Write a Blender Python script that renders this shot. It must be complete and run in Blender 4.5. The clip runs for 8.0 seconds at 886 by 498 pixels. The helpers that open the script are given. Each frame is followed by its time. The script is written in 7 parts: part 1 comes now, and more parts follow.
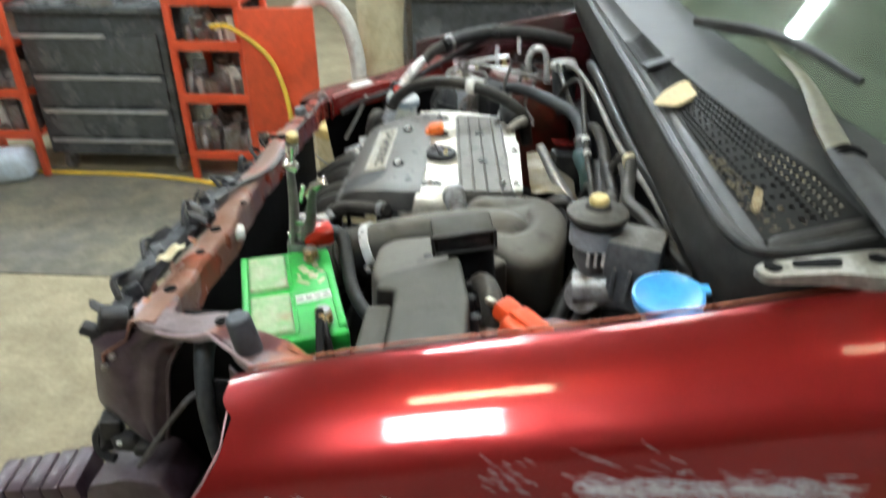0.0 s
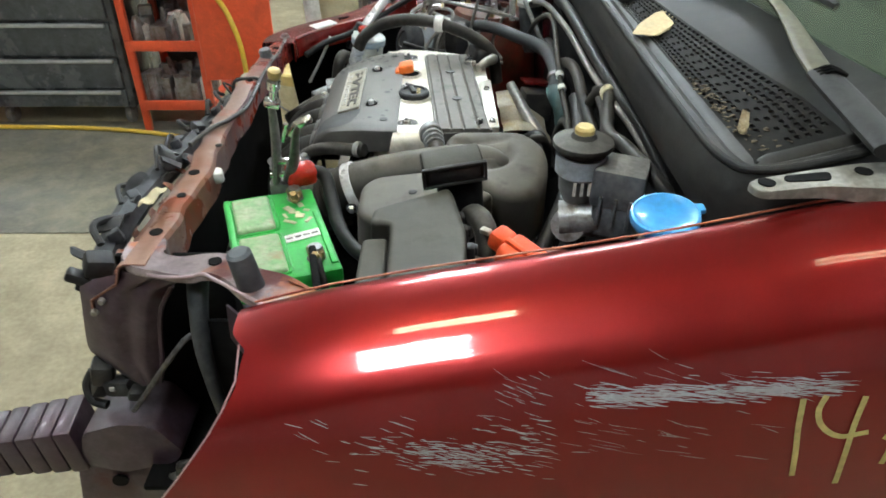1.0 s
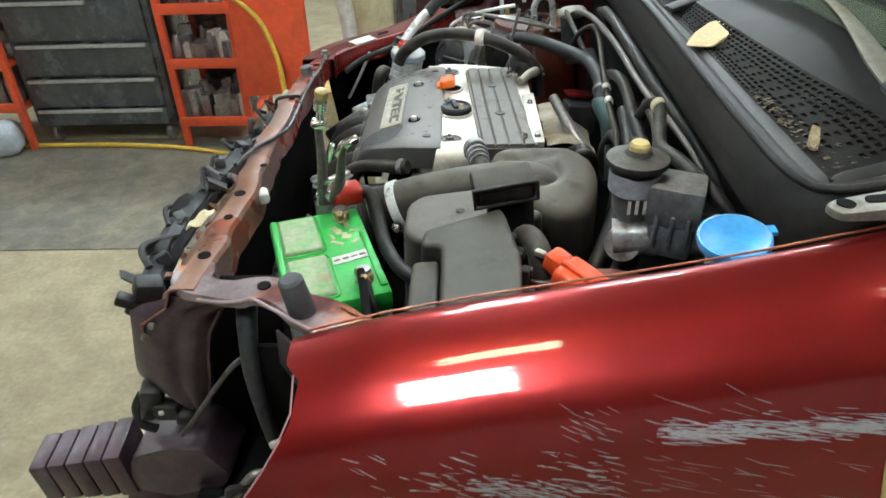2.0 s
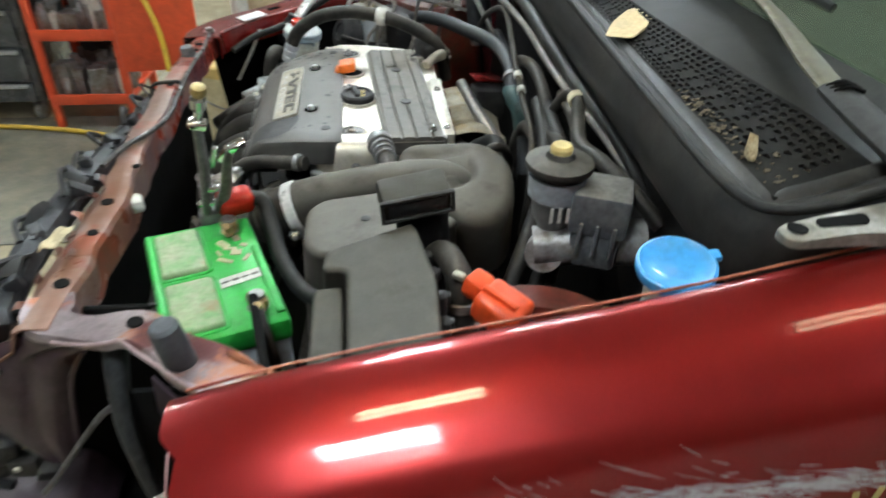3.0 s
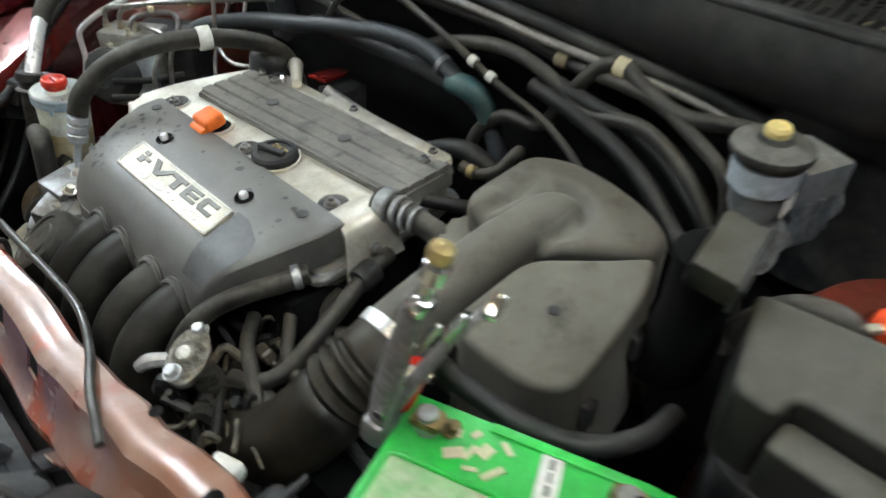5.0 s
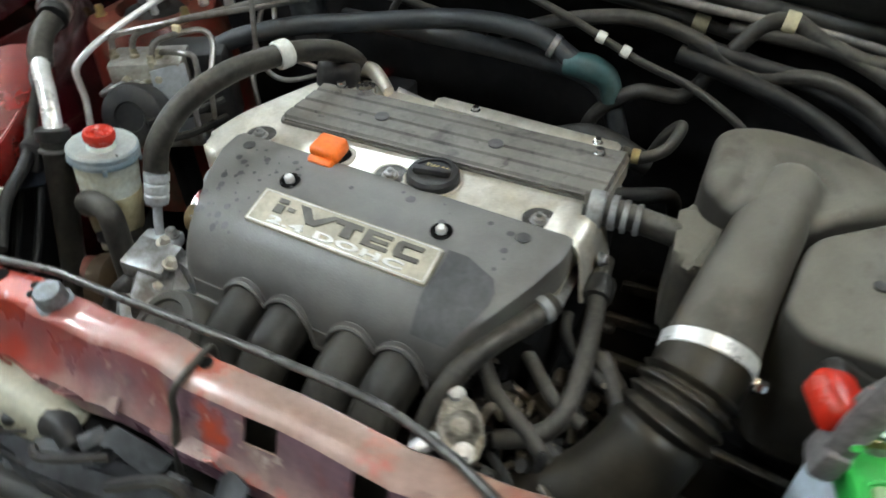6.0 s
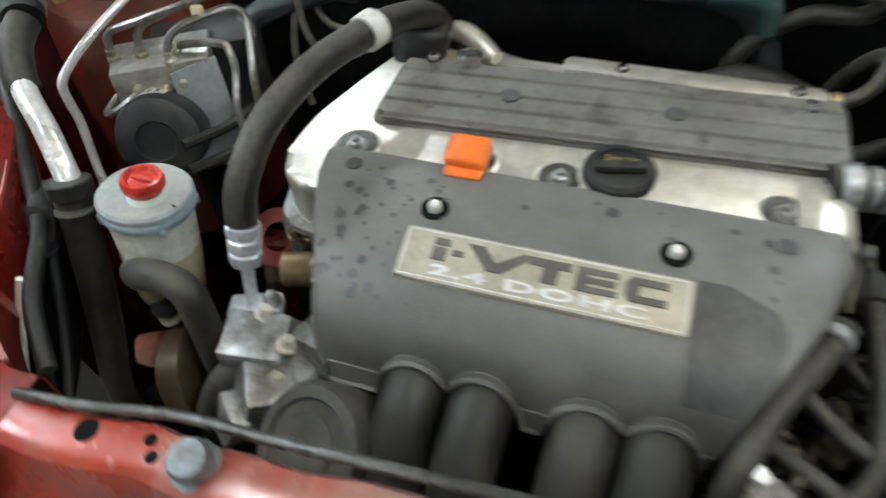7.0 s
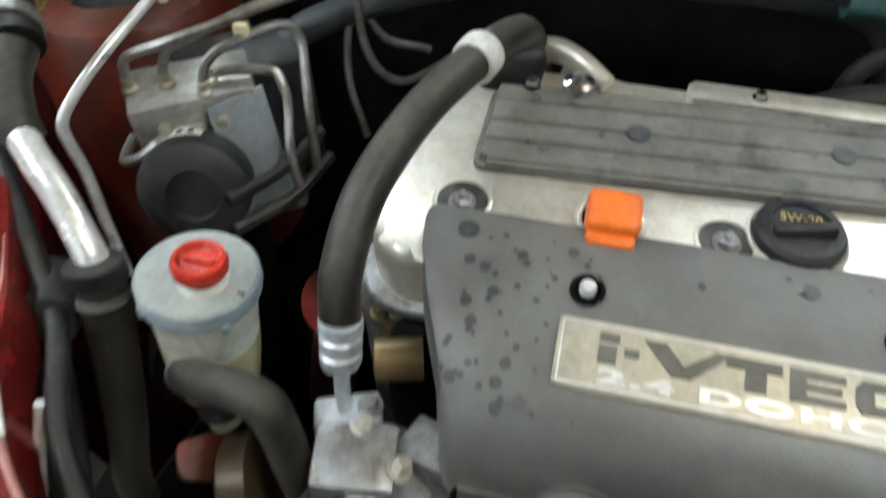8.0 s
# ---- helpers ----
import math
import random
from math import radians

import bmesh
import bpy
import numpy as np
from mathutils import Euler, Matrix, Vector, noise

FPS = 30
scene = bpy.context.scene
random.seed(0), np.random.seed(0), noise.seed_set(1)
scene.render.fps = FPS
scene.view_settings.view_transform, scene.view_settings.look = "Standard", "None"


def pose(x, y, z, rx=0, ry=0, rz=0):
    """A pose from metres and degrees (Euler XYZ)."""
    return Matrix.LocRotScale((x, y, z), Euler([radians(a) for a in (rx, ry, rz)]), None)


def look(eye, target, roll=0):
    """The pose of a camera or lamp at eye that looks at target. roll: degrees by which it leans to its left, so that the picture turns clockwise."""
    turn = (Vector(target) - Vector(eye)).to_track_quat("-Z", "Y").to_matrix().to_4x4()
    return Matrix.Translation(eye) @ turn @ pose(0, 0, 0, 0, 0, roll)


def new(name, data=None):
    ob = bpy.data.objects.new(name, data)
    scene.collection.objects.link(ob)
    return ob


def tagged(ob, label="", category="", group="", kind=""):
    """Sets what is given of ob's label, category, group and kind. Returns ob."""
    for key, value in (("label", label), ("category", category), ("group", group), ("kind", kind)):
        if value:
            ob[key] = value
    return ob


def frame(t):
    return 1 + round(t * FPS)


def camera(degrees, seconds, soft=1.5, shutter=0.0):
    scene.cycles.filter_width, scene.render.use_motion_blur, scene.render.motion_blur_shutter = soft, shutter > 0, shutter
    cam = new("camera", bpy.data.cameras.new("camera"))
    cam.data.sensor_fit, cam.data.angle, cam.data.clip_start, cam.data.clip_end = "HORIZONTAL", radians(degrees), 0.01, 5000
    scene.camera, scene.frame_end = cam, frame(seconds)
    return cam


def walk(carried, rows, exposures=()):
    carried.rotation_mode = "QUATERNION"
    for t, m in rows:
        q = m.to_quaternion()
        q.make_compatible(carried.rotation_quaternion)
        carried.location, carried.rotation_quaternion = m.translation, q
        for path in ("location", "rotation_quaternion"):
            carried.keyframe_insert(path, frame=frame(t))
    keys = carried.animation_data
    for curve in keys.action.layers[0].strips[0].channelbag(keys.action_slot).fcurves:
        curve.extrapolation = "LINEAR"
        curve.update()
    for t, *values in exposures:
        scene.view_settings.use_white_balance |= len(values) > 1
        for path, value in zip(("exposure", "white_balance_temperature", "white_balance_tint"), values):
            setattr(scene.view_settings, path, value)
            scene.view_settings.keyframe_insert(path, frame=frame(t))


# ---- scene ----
cam = camera(64.9, 8.0, 1.6, 0.6)
PATH = [
    (0, (0.093, -1.432, 1.514), (-0.012, 0.302, 0.524), -0.1),
    (0.5, (0.059, -1.427, 1.494), (0.073, 0.208, 0.342), 1.0),
    (1, (0.046, -1.452, 1.5), (0.073, 0.21, 0.388), 0.3),
    (1.2, (0.038, -1.464, 1.505), (0.007, 0.209, 0.41), -0.2),
    (2.3, (0.023, -1.401, 1.501), (-0.033, 0.278, 0.416), -2.4),
    (2.5, (0.027, -1.384, 1.501), (0.035, 0.301, 0.425), -1.4),
    (3, (0.021, -1.313, 1.491), (0.224, 0.307, 0.335), 1.8),
    (3.2, (0.007, -1.276, 1.499), (0.300, 0.334, 0.350), 4.1),
    (3.3, (-0.011, -1.256, 1.504), (0.311, 0.344, 0.349), 4.7),
    (3.4, (-0.025, -1.234, 1.511), (0.281, 0.366, 0.351), 4.1),
    (3.5, (-0.044, -1.209, 1.509), (0.214, 0.415, 0.37), 2.3),
    (3.8, (-0.108, -1.141, 1.495), (0.216, 0.485, 0.377), 0.6),
    (4, (-0.239, -1.107, 1.509), (0.271, 0.48, 0.404), -1.4),
    (4.2, (-0.318, -1.077, 1.513), (0.423, 0.416, 0.407), -0.6),
    (5.3, (-0.432, -0.679, 1.45), (0.689, 0.32, 0.129), 0.9),
    (5.5, (-0.468, -0.617, 1.452), (0.695, 0.326, 0.127), 2.1),
    (6, (-0.577, -0.383, 1.443), (0.726, 0.335, 0.106), -0.9),
    (6.5, (-0.591, -0.238, 1.423), (0.793, 0.218, 0.053), 2.3),
    (7, (-0.475, -0.061, 1.385), (0.76, 0.413, -0.115), -4.4),
    (7.5, (-0.429, 0.065, 1.355), (0.698, 0.443, -0.253), -3.5),
    (8, (-0.376, 0.125, 1.341), (0.865, 0.423, -0.199), -0.4),
]
walk(cam, [(t, look(eye, target, roll)) for t, eye, target, roll in PATH], [(0, 0.36), (0.8, 0.17), (2.4, 0.18), (3.0, 0.08), (4.0, 0.09), (5.3, 0.02), (6.4, 0.03), (7.2, -0.05), (8, -0.06)])

# ---- world and lamps ----
world = bpy.data.worlds.new("world")
scene.world = world
world.use_nodes = True
world.node_tree.nodes["Background"].inputs[0].default_value = (0.6, 0.65, 0.7, 1)
world.node_tree.nodes["Background"].inputs[1].default_value = 0.05
LAMP_POWER = 75.0


# ---- materials ----
def surf(name, col, rough=0.5, metal=0.0, dust=None, amount=0.5, scale=12.0, bump=0.15, coat=0.0, fine=180.0, grain=0.12, clear=0.0, rvar=0.15, mottle=None, dust_light=0.0, dust_light_col=(0.17, 0.155, 0.13), spec=0.5):
    """A worn surface: a base colour, patches of a second colour at a large scale, and fine grain. Upward faces can be
    painted lighter, for dust and overhead light.
    """
    mottle = (0.22 if max(col) < 0.3 else 0.09) if mottle is None else mottle
    m = bpy.data.materials.new(name)
    m.use_nodes = True
    nt = m.node_tree
    n, l = nt.nodes, nt.links
    b = n["Principled BSDF"]
    tc = n.new("ShaderNodeTexCoord")
    big, small = n.new("ShaderNodeTexNoise"), n.new("ShaderNodeTexNoise")
    big.inputs["Scale"].default_value, small.inputs["Scale"].default_value = scale, fine
    big.inputs["Detail"].default_value, small.inputs["Detail"].default_value = 6, 3
    big.inputs["Roughness"].default_value = 0.65
    l.new(tc.outputs["Object"], big.inputs["Vector"])
    l.new(tc.outputs["Object"], small.inputs["Vector"])
    ramp = n.new("ShaderNodeValToRGB")
    ramp.color_ramp.elements[0].position, ramp.color_ramp.elements[1].position = 0.62 - 0.42 * amount, 0.80 - 0.32 * amount
    l.new(big.outputs["Fac"], ramp.inputs["Fac"])
    mix = n.new("ShaderNodeMix")
    mix.data_type = "RGBA"
    mix.inputs[6].default_value = (*col, 1)
    mix.inputs[7].default_value = (*(dust or [min(1, c * 1.25 + 0.008) for c in col]), 1)
    l.new(ramp.outputs["Color"], mix.inputs[0])
    vary = n.new("ShaderNodeMapRange")
    vary.inputs["To Min"].default_value, vary.inputs["To Max"].default_value = 1 - grain * 2, 1 + grain * 2
    l.new(small.outputs["Fac"], vary.inputs["Value"])
    hsv = n.new("ShaderNodeHueSaturation")
    mid, mott, mul = n.new("ShaderNodeTexNoise"), n.new("ShaderNodeMapRange"), n.new("ShaderNodeMath")
    mid.inputs["Scale"].default_value, mid.inputs["Detail"].default_value = scale * 3.7, 8
    mid.inputs["Distortion"].default_value = 0.6
    l.new(tc.outputs["Object"], mid.inputs["Vector"])
    mott.inputs["From Min"].default_value, mott.inputs["From Max"].default_value = 0.32, 0.68
    mott.inputs["To Min"].default_value, mott.inputs["To Max"].default_value = 1 - mottle, 1 + mottle
    l.new(mid.outputs["Fac"], mott.inputs["Value"])
    mul.operation = "MULTIPLY"
    l.new(vary.outputs["Result"], mul.inputs[0])
    l.new(mott.outputs["Result"], mul.inputs[1])
    l.new(mul.outputs[0], hsv.inputs["Value"])
    colour = mix.outputs[2]
    # Lightens upward faces: dust, with light from above put into the colour.
    if dust_light:
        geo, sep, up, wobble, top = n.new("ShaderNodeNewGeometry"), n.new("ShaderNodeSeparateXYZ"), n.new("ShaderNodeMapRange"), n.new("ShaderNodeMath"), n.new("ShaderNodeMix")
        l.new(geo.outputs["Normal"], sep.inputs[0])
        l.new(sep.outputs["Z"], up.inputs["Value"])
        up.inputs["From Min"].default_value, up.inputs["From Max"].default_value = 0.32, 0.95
        up.inputs["To Max"].default_value = dust_light
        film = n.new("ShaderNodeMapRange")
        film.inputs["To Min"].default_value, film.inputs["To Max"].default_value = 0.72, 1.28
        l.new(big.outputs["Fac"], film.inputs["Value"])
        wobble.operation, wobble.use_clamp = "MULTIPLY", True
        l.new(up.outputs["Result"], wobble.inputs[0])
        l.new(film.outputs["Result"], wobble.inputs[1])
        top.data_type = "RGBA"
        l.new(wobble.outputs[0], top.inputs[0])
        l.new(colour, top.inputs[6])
        top.inputs[7].default_value = (*dust_light_col, 1)
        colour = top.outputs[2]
    l.new(colour, hsv.inputs["Color"])
    l.new(hsv.outputs["Color"], b.inputs["Base Color"])
    ro = n.new("ShaderNodeMapRange")
    ro.inputs["To Min"].default_value, ro.inputs["To Max"].default_value = max(0.03, rough - rvar), min(1, rough + rvar)
    l.new(big.outputs["Fac"], ro.inputs["Value"])
    l.new(ro.outputs["Result"], b.inputs["Roughness"])
    b.inputs["Metallic"].default_value = metal
    b.inputs["Specular IOR Level"].default_value = spec
    b.inputs["Coat Weight"].default_value = coat
    b.inputs["Coat Roughness"].default_value = 0.06
    b.inputs["Transmission Weight"].default_value = clear
    if bump:
        bp = n.new("ShaderNodeBump")
        bp.inputs["Strength"].default_value, bp.inputs["Distance"].default_value = bump, 0.001
        l.new(small.outputs["Fac"], bp.inputs["Height"])
        l.new(bp.outputs["Normal"], b.inputs["Normal"])
    return m


def patches(m, col, scale, low, high, seed=0.0, rough=None):
    """Patches of another colour (bare paint, rust, oil) laid over a worn surface, with broken edges."""
    nt = m.node_tree
    n, l = nt.nodes, nt.links
    b = n["Principled BSDF"]
    tc, mp, noise, edge, mix = n.new("ShaderNodeTexCoord"), n.new("ShaderNodeMapping"), n.new("ShaderNodeTexNoise"), n.new("ShaderNodeMapRange"), n.new("ShaderNodeMix")
    mp.inputs["Location"].default_value = (seed, seed * 1.7, -seed)
    l.new(tc.outputs["Object"], mp.inputs["Vector"])
    l.new(mp.outputs["Vector"], noise.inputs["Vector"])
    noise.inputs["Scale"].default_value, noise.inputs["Detail"].default_value, noise.inputs["Roughness"].default_value = scale, 7, 0.6
    edge.inputs["From Min"].default_value, edge.inputs["From Max"].default_value = low, high
    l.new(noise.outputs["Fac"], edge.inputs["Value"])
    mix.data_type = "RGBA"
    l.new(edge.outputs["Result"], mix.inputs[0])
    l.new(b.inputs["Base Color"].links[0].from_socket, mix.inputs[6])
    mix.inputs[7].default_value = (*col, 1)
    l.new(mix.outputs[2], b.inputs["Base Color"])
    if rough is not None:
        rm = n.new("ShaderNodeMix")
        l.new(edge.outputs["Result"], rm.inputs[0])
        l.new(b.inputs["Roughness"].links[0].from_socket, rm.inputs[2])
        rm.inputs[3].default_value = rough
        l.new(rm.outputs[0], b.inputs["Roughness"])
    return m


def glow(name, col, strength):
    m = bpy.data.materials.new(name)
    m.use_nodes = True
    b = m.node_tree.nodes["Principled BSDF"]
    b.inputs["Base Color"].default_value = (*col, 1)
    b.inputs["Emission Color"].default_value = (*col, 1)
    b.inputs["Emission Strength"].default_value = strength
    return m


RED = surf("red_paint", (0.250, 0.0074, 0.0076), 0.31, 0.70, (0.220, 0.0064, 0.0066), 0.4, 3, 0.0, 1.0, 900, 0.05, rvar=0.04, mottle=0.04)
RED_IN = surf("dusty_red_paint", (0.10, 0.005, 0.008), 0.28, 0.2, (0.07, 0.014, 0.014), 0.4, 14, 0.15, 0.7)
# Copy of the body red with far-side shade put into its colour.
RED_FAR = surf("grimy_shaded_red_paint", (0.058, 0.003, 0.006), 0.20, 0.2, (0.022, 0.008, 0.008), 0.45, 14, 0.35, 1.0)
RAIL = surf("worn_red_steel", (0.17, 0.095, 0.125), 0.30, 0.1, (0.14, 0.082, 0.105), 0.5, 11, 0.2, 0.12, dust_light=0.62, mottle=0.14, dust_light_col=(0.38, 0.255, 0.185))
patches(RAIL, (0.46, 0.068, 0.030), 9, 0.52, 0.62, 0.0, 0.26)
patches(RAIL, (0.50, 0.42, 0.36), 30, 0.63, 0.70, 2.0, 0.5)
patches(RAIL, (0.07, 0.035, 0.03), 55, 0.68, 0.74, 5.0, 0.6)


def dirt_towards(m, y0, y1, col):
    """Road dirt that thickens along the part from y0 to y1, broken up by noise."""
    nt = m.node_tree
    n, l = nt.nodes, nt.links
    tc, sep, noise = n.new("ShaderNodeTexCoord"), n.new("ShaderNodeSeparateXYZ"), n.new("ShaderNodeTexNoise")
    noise.inputs["Scale"].default_value, noise.inputs["Detail"].default_value = 16, 6
    l.new(tc.outputs["Object"], sep.inputs[0])
    l.new(tc.outputs["Object"], noise.inputs["Vector"])
    rng_ = n.new("ShaderNodeMapRange")
    rng_.inputs["From Min"].default_value, rng_.inputs["From Max"].default_value = y0, y1
    l.new(sep.outputs["Y"], rng_.inputs["Value"])
    add = n.new("ShaderNodeMath")
    add.operation = "MULTIPLY_ADD"
    add.inputs[1].default_value = 2.4
    l.new(noise.outputs["Fac"], add.inputs[0])
    sub_ = n.new("ShaderNodeMath")
    sub_.operation = "SUBTRACT"
    sub_.inputs[1].default_value = 1.35
    l.new(add.outputs[0], sub_.inputs[0])
    l.new(rng_.outputs["Result"], add.inputs[2])
    sub_.use_clamp = True
    mix = n.new("ShaderNodeMix")
    mix.data_type = "RGBA"
    below = n["Principled BSDF"].inputs["Base Color"].links[0].from_socket
    l.new(sub_.outputs[0], mix.inputs[0])
    l.new(below, mix.inputs[6])
    mix.inputs[7].default_value = (*col, 1)
    l.new(mix.outputs[2], n["Principled BSDF"].inputs["Base Color"])


dirt_towards(RAIL, -0.08, -0.36, (0.21, 0.095, 0.055))
patches(RAIL, (0.30, 0.23, 0.20), 13, 0.55, 0.66, 7.0, 0.45)
dirt_towards(RAIL, 0.02, 0.36, (0.30, 0.035, 0.022))
PURPLE = surf("dusty_purple_steel", (0.050, 0.026, 0.040), 0.36, 0.2, (0.080, 0.060, 0.074), 0.45, 13, 0.2, 0.25, dust_light=0.14, mottle=0.15, dust_light_col=(0.20, 0.17, 0.18))
patches(PURPLE, (0.06, 0.014, 0.02), 8, 0.60, 0.70, 3.0, 0.3)
STRIP = surf("dusty_rusty_strip", (0.20, 0.155, 0.165), 0.36, 0.2, (0.29, 0.24, 0.25), 0.45, 12, 0.3, 0.2)
patches(STRIP, (0.11, 0.028, 0.03), 9, 0.52, 0.60, 1.3, 0.32)
patches(STRIP, (0.36, 0.12, 0.050), 11, 0.53, 0.61, 4.1, 0.45)
WORN_CHROME = surf("dull_bright_metal", (0.62, 0.62, 0.62), 0.42, 0.7, (0.45, 0.45, 0.45), 0.4, 25, 0.05)
BLACK = surf("black_plastic", (0.014, 0.014, 0.016), 0.48, 0, (0.038, 0.036, 0.034), 0.5, 20, 0.15, spec=0.3)
# Near-black that paints the shade of hollows, holes and the depths of the bay.
VOID = surf("shade_black", (0.002, 0.002, 0.0022), 0.8, 0, (0.006, 0.0055, 0.005), 0.4, 12, 0.1, spec=0.1)
COVER = surf("grey_black_plastic_cover", (0.044, 0.0435, 0.044), 0.42, 0, (0.084, 0.081, 0.078), 0.55, 10, 0.25, 0, 420, 0.07, dust_light=0.42, mottle=0.07, dust_light_col=(0.192, 0.186, 0.174))
STAIN = surf("oily_dark_stain", (0.050, 0.050, 0.051), 0.45, 0, None, 0.4, 20, 0.1)
RIBS = surf("dusty_ribbed_plastic", (0.030, 0.028, 0.026), 0.5, 0, (0.085, 0.080, 0.072), 0.6, 18, 0.25, dust_light=0.42, mottle=0.16, dust_light_col=(0.19, 0.178, 0.158))
patches(RIBS, (0.034, 0.032, 0.029), 17, 0.56, 0.66, 2.6)
patches(RIBS, (0.022, 0.020, 0.018), 34, 0.62, 0.68, 1.0)
# Near-black sides and pale dusty tops: side shade and top light are painted in.
AIRBOX = surf("dusty_toplit_grey_plastic", (0.0085, 0.0082, 0.0078), 0.50, 0, (0.020, 0.018, 0.0155), 0.5, 9, 0.15, 0, 300, 0.06, dust_light=0.56, mottle=0.10, dust_light_col=(0.180, 0.166, 0.136), spec=0.22)
patches(AIRBOX, (0.038, 0.033, 0.025), 12, 0.54, 0.70, 3.3)
RUBBER = surf("dusty_rubber", (0.010, 0.0097, 0.0094), 0.47, 0, (0.034, 0.031, 0.027), 0.5, 22, 0.2, dust_light=0.30, dust_light_col=(0.15, 0.138, 0.115), spec=0.25)
RUBBER_DARK = surf("black_rubber", (0.009, 0.009, 0.0095), 0.5, 0, (0.024, 0.023, 0.022), 0.4, 20, 0.15, dust_light=0.20, dust_light_col=(0.10, 0.095, 0.085), spec=0.25)
ALU = surf("dull_aluminium", (0.80, 0.765, 0.69), 0.36, 0.65, (0.60, 0.55, 0.45), 0.5, 14, 0.15, 0, 300, 0.08)
ALU_GREY = surf("cast_aluminium", (0.36, 0.37, 0.38), 0.42, 0.5, (0.12, 0.105, 0.09), 0.5, 30, 0.5)
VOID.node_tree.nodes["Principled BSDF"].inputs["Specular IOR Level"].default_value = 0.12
CHROME = surf("bright_metal", (0.80, 0.80, 0.82), 0.16, 1.0, (0.6, 0.6, 0.6), 0.4, 25, 0.05, rvar=0.08)
STEEL = surf("grey_steel", (0.35, 0.35, 0.36), 0.4, 0.8, (0.22, 0.19, 0.16), 0.45, 30, 0.2)
BRASS = surf("yellowish_zinc", (0.55, 0.42, 0.16), 0.4, 0.7, (0.4, 0.32, 0.18), 0.5, 30, 0.2)
BADGE = surf("champagne_badge", (0.50, 0.46, 0.37), 0.36, 0.3, (0.38, 0.35, 0.28), 0.5, 18, 0.05)
BADGE_DARK = surf("badge_dark", (0.09, 0.085, 0.075), 0.4, 0.1)
BADGE_SHINE = surf("badge_bright", (0.85, 0.85, 0.82), 0.2, 0.25)
ORANGE = surf("orange_plastic", (0.85, 0.17, 0.015), 0.4, 0, (0.75, 0.14, 0.02), 0.4, 20, 0.05)
RED_CAP = surf("red_plastic", (0.55, 0.025, 0.012), 0.25, 0, (0.5, 0.05, 0.03), 0.4, 20, 0.05)
GREEN = surf("green_plastic", (0.02, 0.42, 0.055), 0.42, 0, (0.05, 0.36, 0.08), 0.4, 14, 0.05)
GREEN_DIRTY = surf("dusty_green_plastic", (0.20, 0.38, 0.17), 0.6, 0, (0.40, 0.42, 0.28), 0.5, 26, 0.1)
patches(GREEN_DIRTY, (0.33, 0.27, 0.15), 22, 0.55, 0.68, 2.2)
PALE = surf("pale_blue_plastic", (0.60, 0.69, 0.78), 0.45, 0, (0.50, 0.56, 0.62), 0.5, 15, 0.05)
TANK = surf("milky_plastic", (0.70, 0.74, 0.69), 0.45, 0, (0.50, 0.48, 0.36), 0.45, 16, 0.05)
TANK_LID = surf("dusty_blue_grey_plastic", (0.27, 0.36, 0.43), 0.42, 0, (0.36, 0.40, 0.42), 0.5, 20, 0.1, dust_light=0.55, dust_light_col=(0.40, 0.385, 0.32))
BLUE = surf("bright_blue_plastic", (0.04, 0.33, 0.75), 0.35, 0, (0.07, 0.38, 0.75), 0.4, 14, 0.05, 0.3)
TEAL = surf("dull_teal_plastic", (0.025, 0.075, 0.078), 0.55, 0, (0.045, 0.075, 0.07), 0.5, 20, 0.1)
WHITE = surf("white_plastic", (0.72, 0.72, 0.68), 0.5, 0, (0.55, 0.53, 0.48), 0.4, 30, 0.05)
PAPER = surf("cream_paper", (0.72, 0.56, 0.32), 0.75, 0, (0.62, 0.50, 0.30), 0.4, 20, 0.1)
YELLOW = surf("yellow_rubber", (0.72, 0.47, 0.05), 0.5, 0, (0.6, 0.40, 0.08), 0.4, 12, 0.1)
MARKER = surf("yellow_paint_marker", (0.62, 0.46, 0.17), 0.6, 0, (0.50, 0.36, 0.14), 0.5, 60, 0.2)
SCRATCH = surf("bared_primer", (0.56, 0.50, 0.54), 0.6, 0, (0.46, 0.37, 0.40), 0.5, 60, 0.2)
CABINET_RED = surf("orange_red_enamel", (0.72, 0.095, 0.035), 0.36, 0, (0.60, 0.085, 0.035), 0.4, 6, 0.05)
CABINET_BLACK = surf("black_enamel", (0.080, 0.087, 0.092), 0.26, 0, (0.10, 0.108, 0.115), 0.4, 6, 0.05)
CONCRETE = surf("tan_concrete", (0.44, 0.38, 0.25), 0.75, 0, (0.34, 0.29, 0.19), 0.55, 3.5, 0.3, 0, 60, 0.15)
MAT_GREY = surf("dirty_grey_concrete", (0.15, 0.14, 0.115), 0.6, 0, (0.22, 0.20, 0.14), 0.5, 3.0, 0.3, 0, 60, 0.15)
WALLS = surf("stained_wall", (0.46, 0.44, 0.40), 0.8, 0, (0.34, 0.33, 0.29), 0.5, 1.5, 0.2, 0, 40, 0.1)
CEIL = surf("dingy_ceiling", (0.33, 0.30, 0.245), 0.8, 0, (0.26, 0.235, 0.19), 0.4, 1.0, 0.1)
CORNER = surf("glossy_red_corner", (0.20, 0.012, 0.010), 0.24, 0.3, (0.15, 0.030, 0.024), 0.4, 14, 0.12, 0.9)
CREAM = surf("cream_cloth", (0.62, 0.56, 0.38), 0.8, 0, (0.5, 0.42, 0.25), 0.5, 8, 0.2)
COWL = surf("faded_black_plastic", (0.0165, 0.0163, 0.0155), 0.44, 0, (0.048, 0.046, 0.043), 0.5, 9, 0.15, spec=0.35)
SCREEN = bpy.data.materials.new("green_tinted_glass")
SCREEN.use_nodes = True
